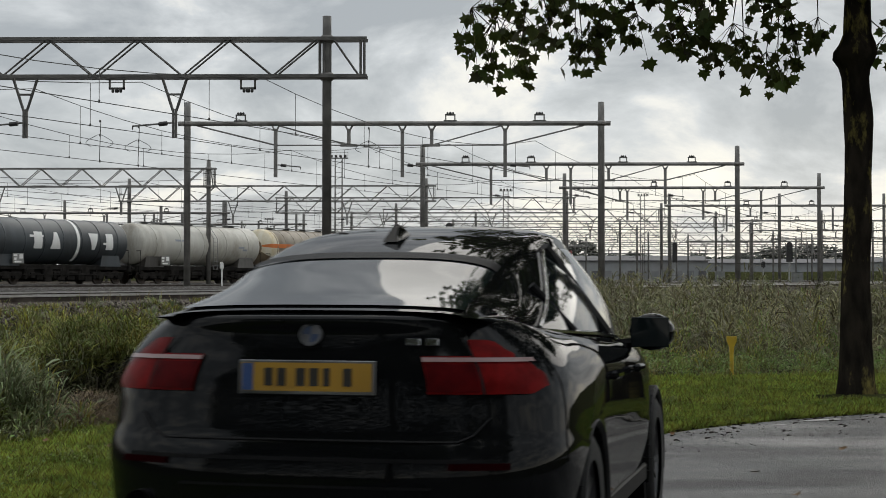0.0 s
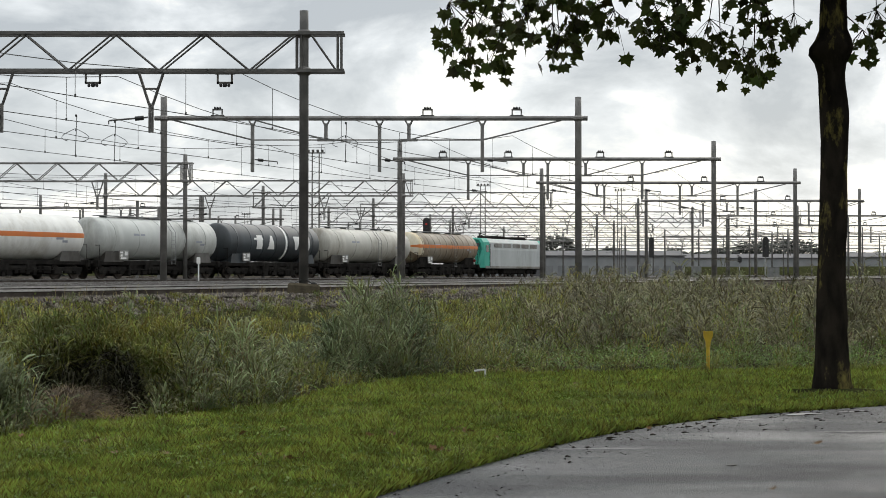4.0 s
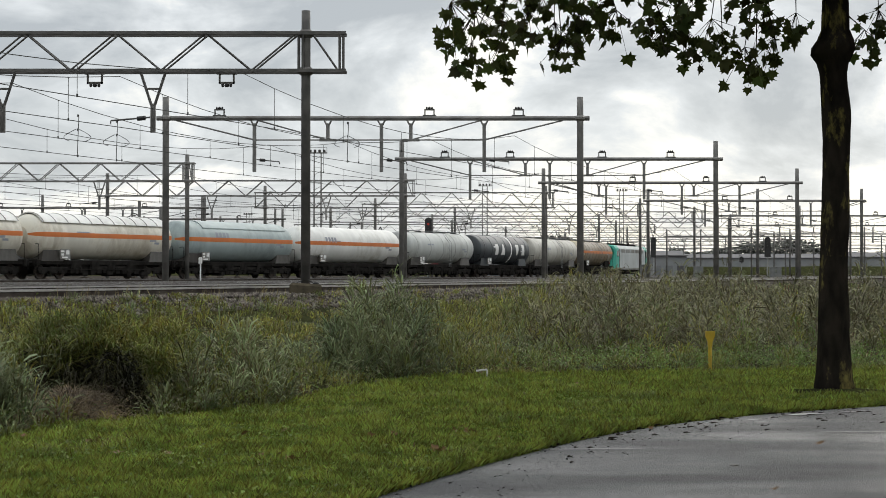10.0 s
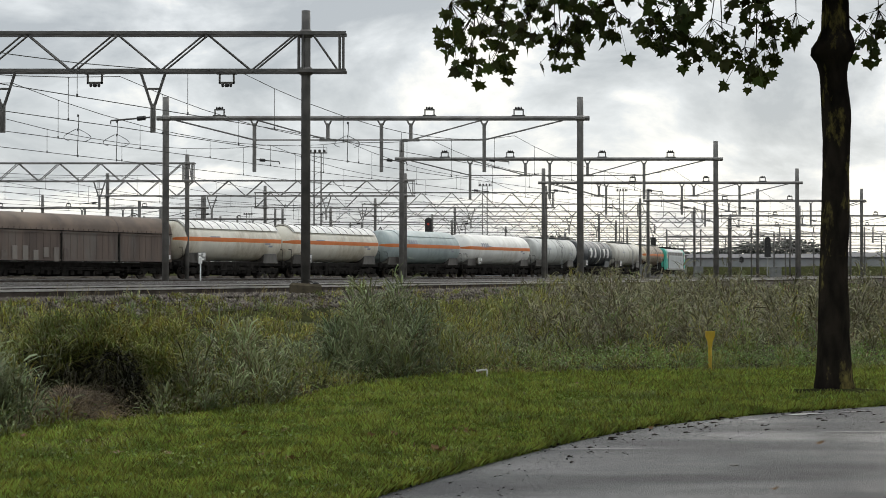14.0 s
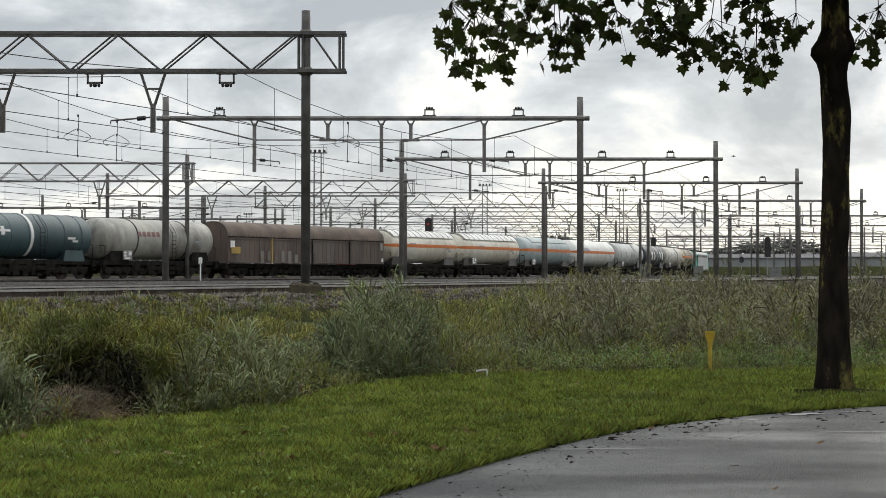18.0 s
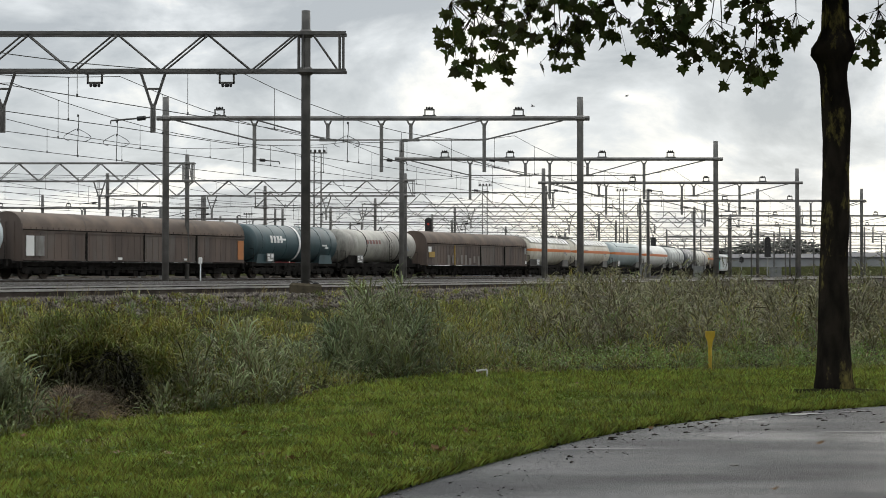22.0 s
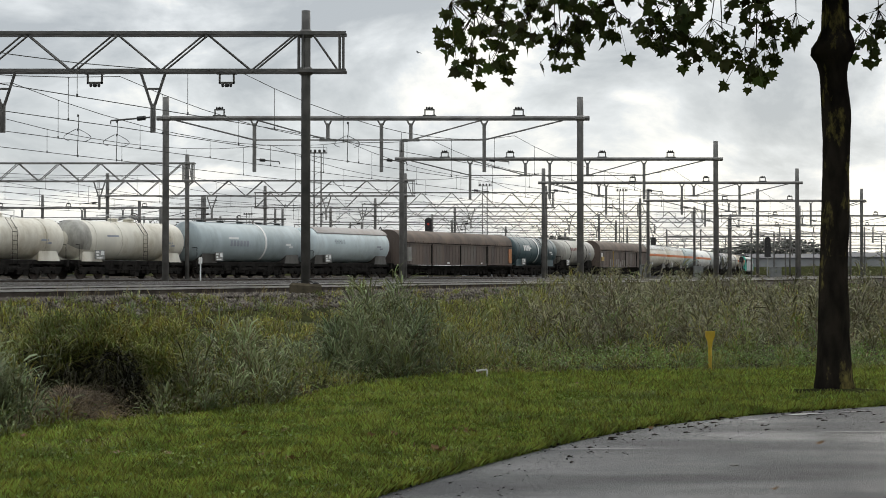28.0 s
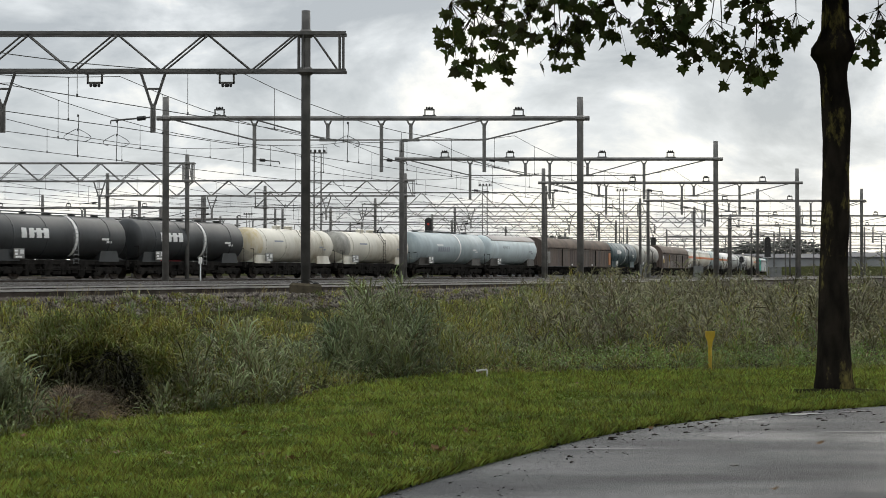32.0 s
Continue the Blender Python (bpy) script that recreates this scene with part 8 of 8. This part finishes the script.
# recess and plate
b = bmesh.new()
box(b, -0.012, 0.0, -0.272, 0.272, -0.066, 0.066, 0.003)
holder = part("plate_holder", b, DARK_CHROME, CAR, "dull chrome plate holder")
px0 = rear_x(1.0, 0) - 0.014
holder.matrix_basis = pose(px0, 0, 1.002, 0, 2, 0)
b = bmesh.new()
box(b, -0.016, -0.0125, -0.26, 0.26, -0.052, 0.056)
part("plate", b, PLATE_Y, holder, "yellow plate with plain dark bars")
b = bmesh.new()
box(b, -0.0185, -0.0165, 0.212, 0.257, -0.05, 0.054)
part("plate_strip", b, PLATE_B, holder, "blue plate strip")
for k, (yc, w) in enumerate(((0.150, 0.034), (0.098, 0.034), (0.022, 0.036), (-0.032, 0.036), (-0.082, 0.026), (-0.165, 0.034))):
    b = bmesh.new()
    box(b, -0.0185, -0.0165, yc - w / 2, yc + w / 2, -0.032, 0.036)
    part("plate_bar", b, PLATE_K, holder)
# badge: plain ring and quarters, and a plain bright mark
b = bmesh.new()
lathe(b, [(-0.012, 0.046), (-0.012, 0.036), (0.0, 0.036), (0.0, 0.046)], 24, "x", caps=False)
lathe(b, [(-0.008, 0.037), (0.0, 0.037)], 24, "x")
badge = part("badge", b, DARK_CHROME, CAR, "round blue and pale badge")
badge.matrix_basis = pose(rear_x(1.165, 0) - 0.006, 0, 1.165, 0, 14, 0)
for a0 in (0, 180):
    b = bmesh.new()
    vs = [(0, 0)] + [(0.033 * math.cos(math.radians(a0 + 9 * k)), 0.033 * math.sin(math.radians(a0 + 9 * k))) for k in range(11)]
    b.faces.new([b.verts.new((-0.0105, y, z)) for y, z in vs])
    part("quarter", b, ROUNDEL, badge)
for k, (yy_, w) in enumerate(((-0.40, 0.055), (-0.475, 0.05))):
    b = bmesh.new()
    box(b, -0.006, 0.002, yy_ - w / 2, yy_ + w / 2, -0.014, 0.014, 0.002)
    part("mark", b, CHROME, CAR, "plain bright mark").matrix_basis = pose(rear_x(1.14, -0.44) - 0.008, 0, 1.14, 0, 12, 0)
# roof fin, spoiler lip, chassis
b = bmesh.new()
vs = [(1.26, 1.575), (1.52, 1.62), (1.44, 1.660), (1.37, 1.662)]
A = [b.verts.new((x, -0.034 if z < 1.65 else -0.008, z)) for x, z in vs]
B = [b.verts.new((x, 0.034 if z < 1.65 else 0.008, z)) for x, z in vs]
b.faces.new(A[::-1])
b.faces.new(B)
for i in range(4):
    j = (i + 1) % 4
    b.faces.new((A[i], A[j], B[j], B[i]))
part("antenna_fin", b, CAR_BLACK, CAR, "black roof antenna fin")
b = bmesh.new()
box(b, 0.35, 4.5, -0.62, 0.62, 0.25, 0.46, 0.05)
part("chassis", b, UNDER, CAR)

# wheels, turned by the road
WHEELS = []
b = bmesh.new()
lathe(b, [(-0.150, 0.255), (-0.158, 0.325), (-0.135, 0.364), (0.135, 0.364), (0.158, 0.325), (0.150, 0.255)], 40, "y", caps=False)
tyre_me = part("tyre", b, TYRE, CAR, smooth=True)
b = bmesh.new()
lathe(b, [(-0.13, 0.262), (-0.10, 0.235), (0.10, 0.235), (0.13, 0.262)], 32, "y", caps=False)
lathe(b, [(0.02, 0.24), (0.02, 0.02)], 32, "y")
for k in range(10):
    a = 2 * math.pi * k / 10 + (0.10 if k % 2 else -0.10)
    rod(b, (0.05 * math.cos(a), 0.09, 0.05 * math.sin(a)), (0.245 * math.cos(a), 0.105, 0.245 * math.sin(a)), 0.020, 5)
lathe(b, [(0.02, 0.07), (0.10, 0.065), (0.11, 0.01)], 16, "y")
rim_me = part("rim", b, ALLOY, CAR)
for ax in AXLES:
    for s in (1, -1):
        w = new("wheel")
        w.parent = CAR
        for src, nm in ((tyre_me, "tyre"), (rim_me, "rim")):
            o = shared(nm, src.data, w, pose(0, 0, 0, 0, 0, 0 if s > 0 else 180))
        WHEELS.append((w, ax, s * 0.82))
bpy.data.objects.remove(tyre_me)
bpy.data.objects.remove(rim_me)

CAR_ROWS = [(0.0, -0.615, 5.98, 12.3), (0.3, -0.17, 7.15, 13.0), (0.7, 0.37, 8.65, 14.2), (1.0, 0.80, 10.0, 15.2), (1.5, 1.54, 11.9, 19.0), (2.0, 2.49, 13.95, 24), (2.5, 3.82, 15.9, 30),
            (3.0, 5.85, 17.6, 41), (3.5, 7.7, 18.8, 55), (4.5, 11.3, 20.1, 72), (6.0, 17.3, 21.5, 80), (8.0, 25.5, 22.6, 84), (12.0, 42.0, 23.6, 86), (20.0, 75.0, 25.2, 87), (32.0, 118.0, 27.5, 88)]


def car_pose(row):
    t, x, y, h = row
    fy = y + 2.4 * math.cos(radians(h))
    slope = math.degrees(math.atan2(base_z(y) - base_z(y + 4 * math.cos(radians(h))), 4.0))
    return pose(x, y, base_z(y) + 0.022, 0, slope, 90 - h)


# ---- birds ----
GULL = mat("grey gull plumage", (0.16, 0.16, 0.165), (0.10, 0.10, 0.105), scale=9, rough=0.8, bump=0)


def bird():
    b = thing("bird", "small grey gull in flight over the yard", "bird", group="gulls")
    bm = bmesh.new()
    lathe(bm, [(-0.22, 0.01), (-0.14, 0.045), (0.0, 0.07), (0.12, 0.055), (0.17, 0.045), (0.21, 0.03), (0.26, 0.004)], 10, "x")
    part("body", bm, GULL, b, smooth=True)
    for s in (-1, 1):
        vs = [(0.10, 0.04, 0.03), (-0.09, 0.04, 0.03), (-0.06, 0.30, 0.14), (0.11, 0.30, 0.15), (-0.10, 0.62, 0.05), (-0.02, 0.58, 0.07)]
        up_v = [(x, s * y, z + 0.012) for x, y, z in vs]
        lo_v = [(x, s * y, z - 0.006) for x, y, z in vs]
        f = [(0, 1, 2, 3), (3, 2, 4, 5)]
        rim = [0, 1, 2, 4, 5, 3]
        faces = f + [tuple(i + 6 for i in q[::-1]) for q in f] + [(rim[i], rim[(i + 1) % 6], rim[(i + 1) % 6] + 6, rim[i] + 6) for i in range(6)]
        mesh_part("wing", up_v + lo_v, faces, GULL, b)
    return b


BIRDS = [bird() for k in range(2)]


def bird_pose(px, py, turn, bank=0.0, far=200.0):
    """A place on the bearing (px, py), in 1/2800 of the distance, heading by turn."""
    return pose((px - 784) / 2800 * far, far, 1.4 + (485 - py) / 2800 * far, bank, 0, turn)


BIRD_ROWS_A = [(0.0, bird_pose(3600, 420, 170)), (16.5, bird_pose(1650, 310, 168)), (19.0, bird_pose(1120, 255, 165)), (20.5, bird_pose(1009, 230, 160, 8)), (21.0, bird_pose(1000, 227, 158, -8)), (21.5, bird_pose(985, 222, 155, 8)), (22.0, bird_pose(943, 188, 155, 8)), (22.5, bird_pose(928, 178, 155, -8)),
               (23.0, bird_pose(923, 170, 150, 8)), (23.5, bird_pose(912, 150, 150)), (24.0, bird_pose(895, 140, 155, -8)), (25.5, bird_pose(800, 126, 160, 8)), (26.5, bird_pose(766, 116, 155)), (27.5, bird_pose(748, 105, 150)), (28.0, bird_pose(740, 93, 145, 10)), (28.5, bird_pose(738, 80, 140, -8)),
               (29.0, bird_pose(735, 62, 145, 10)), (29.5, bird_pose(722, 30, 150)), (30.0, bird_pose(703, 15, 155, -8)), (30.6, bird_pose(680, -30, 160)), (32.0, bird_pose(600, -160, 165))]
BIRD_ROWS_B = [(0.0, bird_pose(4200, 460, 165)), (16.5, bird_pose(1800, 330, 162)), (19.0, bird_pose(1330, 255, 160)), (20.5, bird_pose(1222, 226, 158, -8)), (21.0, bird_pose(1192, 212, 155, 8)), (21.5, bird_pose(1152, 192, 155)), (22.0, bird_pose(1110, 170, 155, -8)), (22.5, bird_pose(1068, 147, 155, 8)), (23.0, bird_pose(1043, 130, 150)),
               (23.5, bird_pose(1008, 114, 140, 8)), (24.0, bird_pose(982, 106, 110)), (24.5, bird_pose(965, 110, 70, -12)), (25.0, bird_pose(977, 130, 40, 8)), (25.5, bird_pose(986, 145, 30)), (27.5, bird_pose(1030, 250, 25, -6, 330.0)), (30.0, bird_pose(1080, 440, 30, 0, 620.0)), (32.0, bird_pose(1100, 470, 30, 0, 900.0))]


def motions():
    """All that moves: the goods train, the shunter, the car and the birds."""
    times = [0, 2, 4, 6, 8, 10, 12, 14, 16, 18, 20, 22, 24, 26, 28, 30, 32]
    for j, ob in TRAIN.items():
        c = (JOINT[j] + JOINT[j + 1]) / 2 + 0.5
        walk(ob, [(t, at_s(c + 6.391 * t + 0.02599 * t * t)) for t in times])
    rows = []
    for t in times:
        p, h = on_line(185 - 2.7 * t, 12.7)
        rows.append((t, pose(p.x, p.y, RAIL_Z, 0, 0, 270 - h)))
    walk(SHUNTER, rows)
    walk(BIRDS[0], BIRD_ROWS_A)
    walk(BIRDS[1], BIRD_ROWS_B)
    walk(CAR, [(r[0], car_pose(r)) for r in CAR_ROWS])
    dist = [0.0]
    for a, b in zip(CAR_ROWS, CAR_ROWS[1:]):
        dist.append(dist[-1] + math.hypot(b[1] - a[1], b[2] - a[2]))
    turns = []
    for i in range(36):
        t = i * 0.1
        k = max(j for j in range(len(CAR_ROWS) - 1) if CAR_ROWS[j][0] <= t + 1e-6)
        f = (t - CAR_ROWS[k][0]) / (CAR_ROWS[k + 1][0] - CAR_ROWS[k][0])
        turns.append((t, math.degrees((dist[k] + (dist[k + 1] - dist[k]) * f) / WHEEL_R)))
    for w, ax, y in WHEELS:
        walk(w, [(t, pose(ax, y, HUB_Z, 0, a, 0)) for t, a in turns] + [(32.0, pose(ax, y, HUB_Z, 0, turns[-1][1], 0))])


motions()
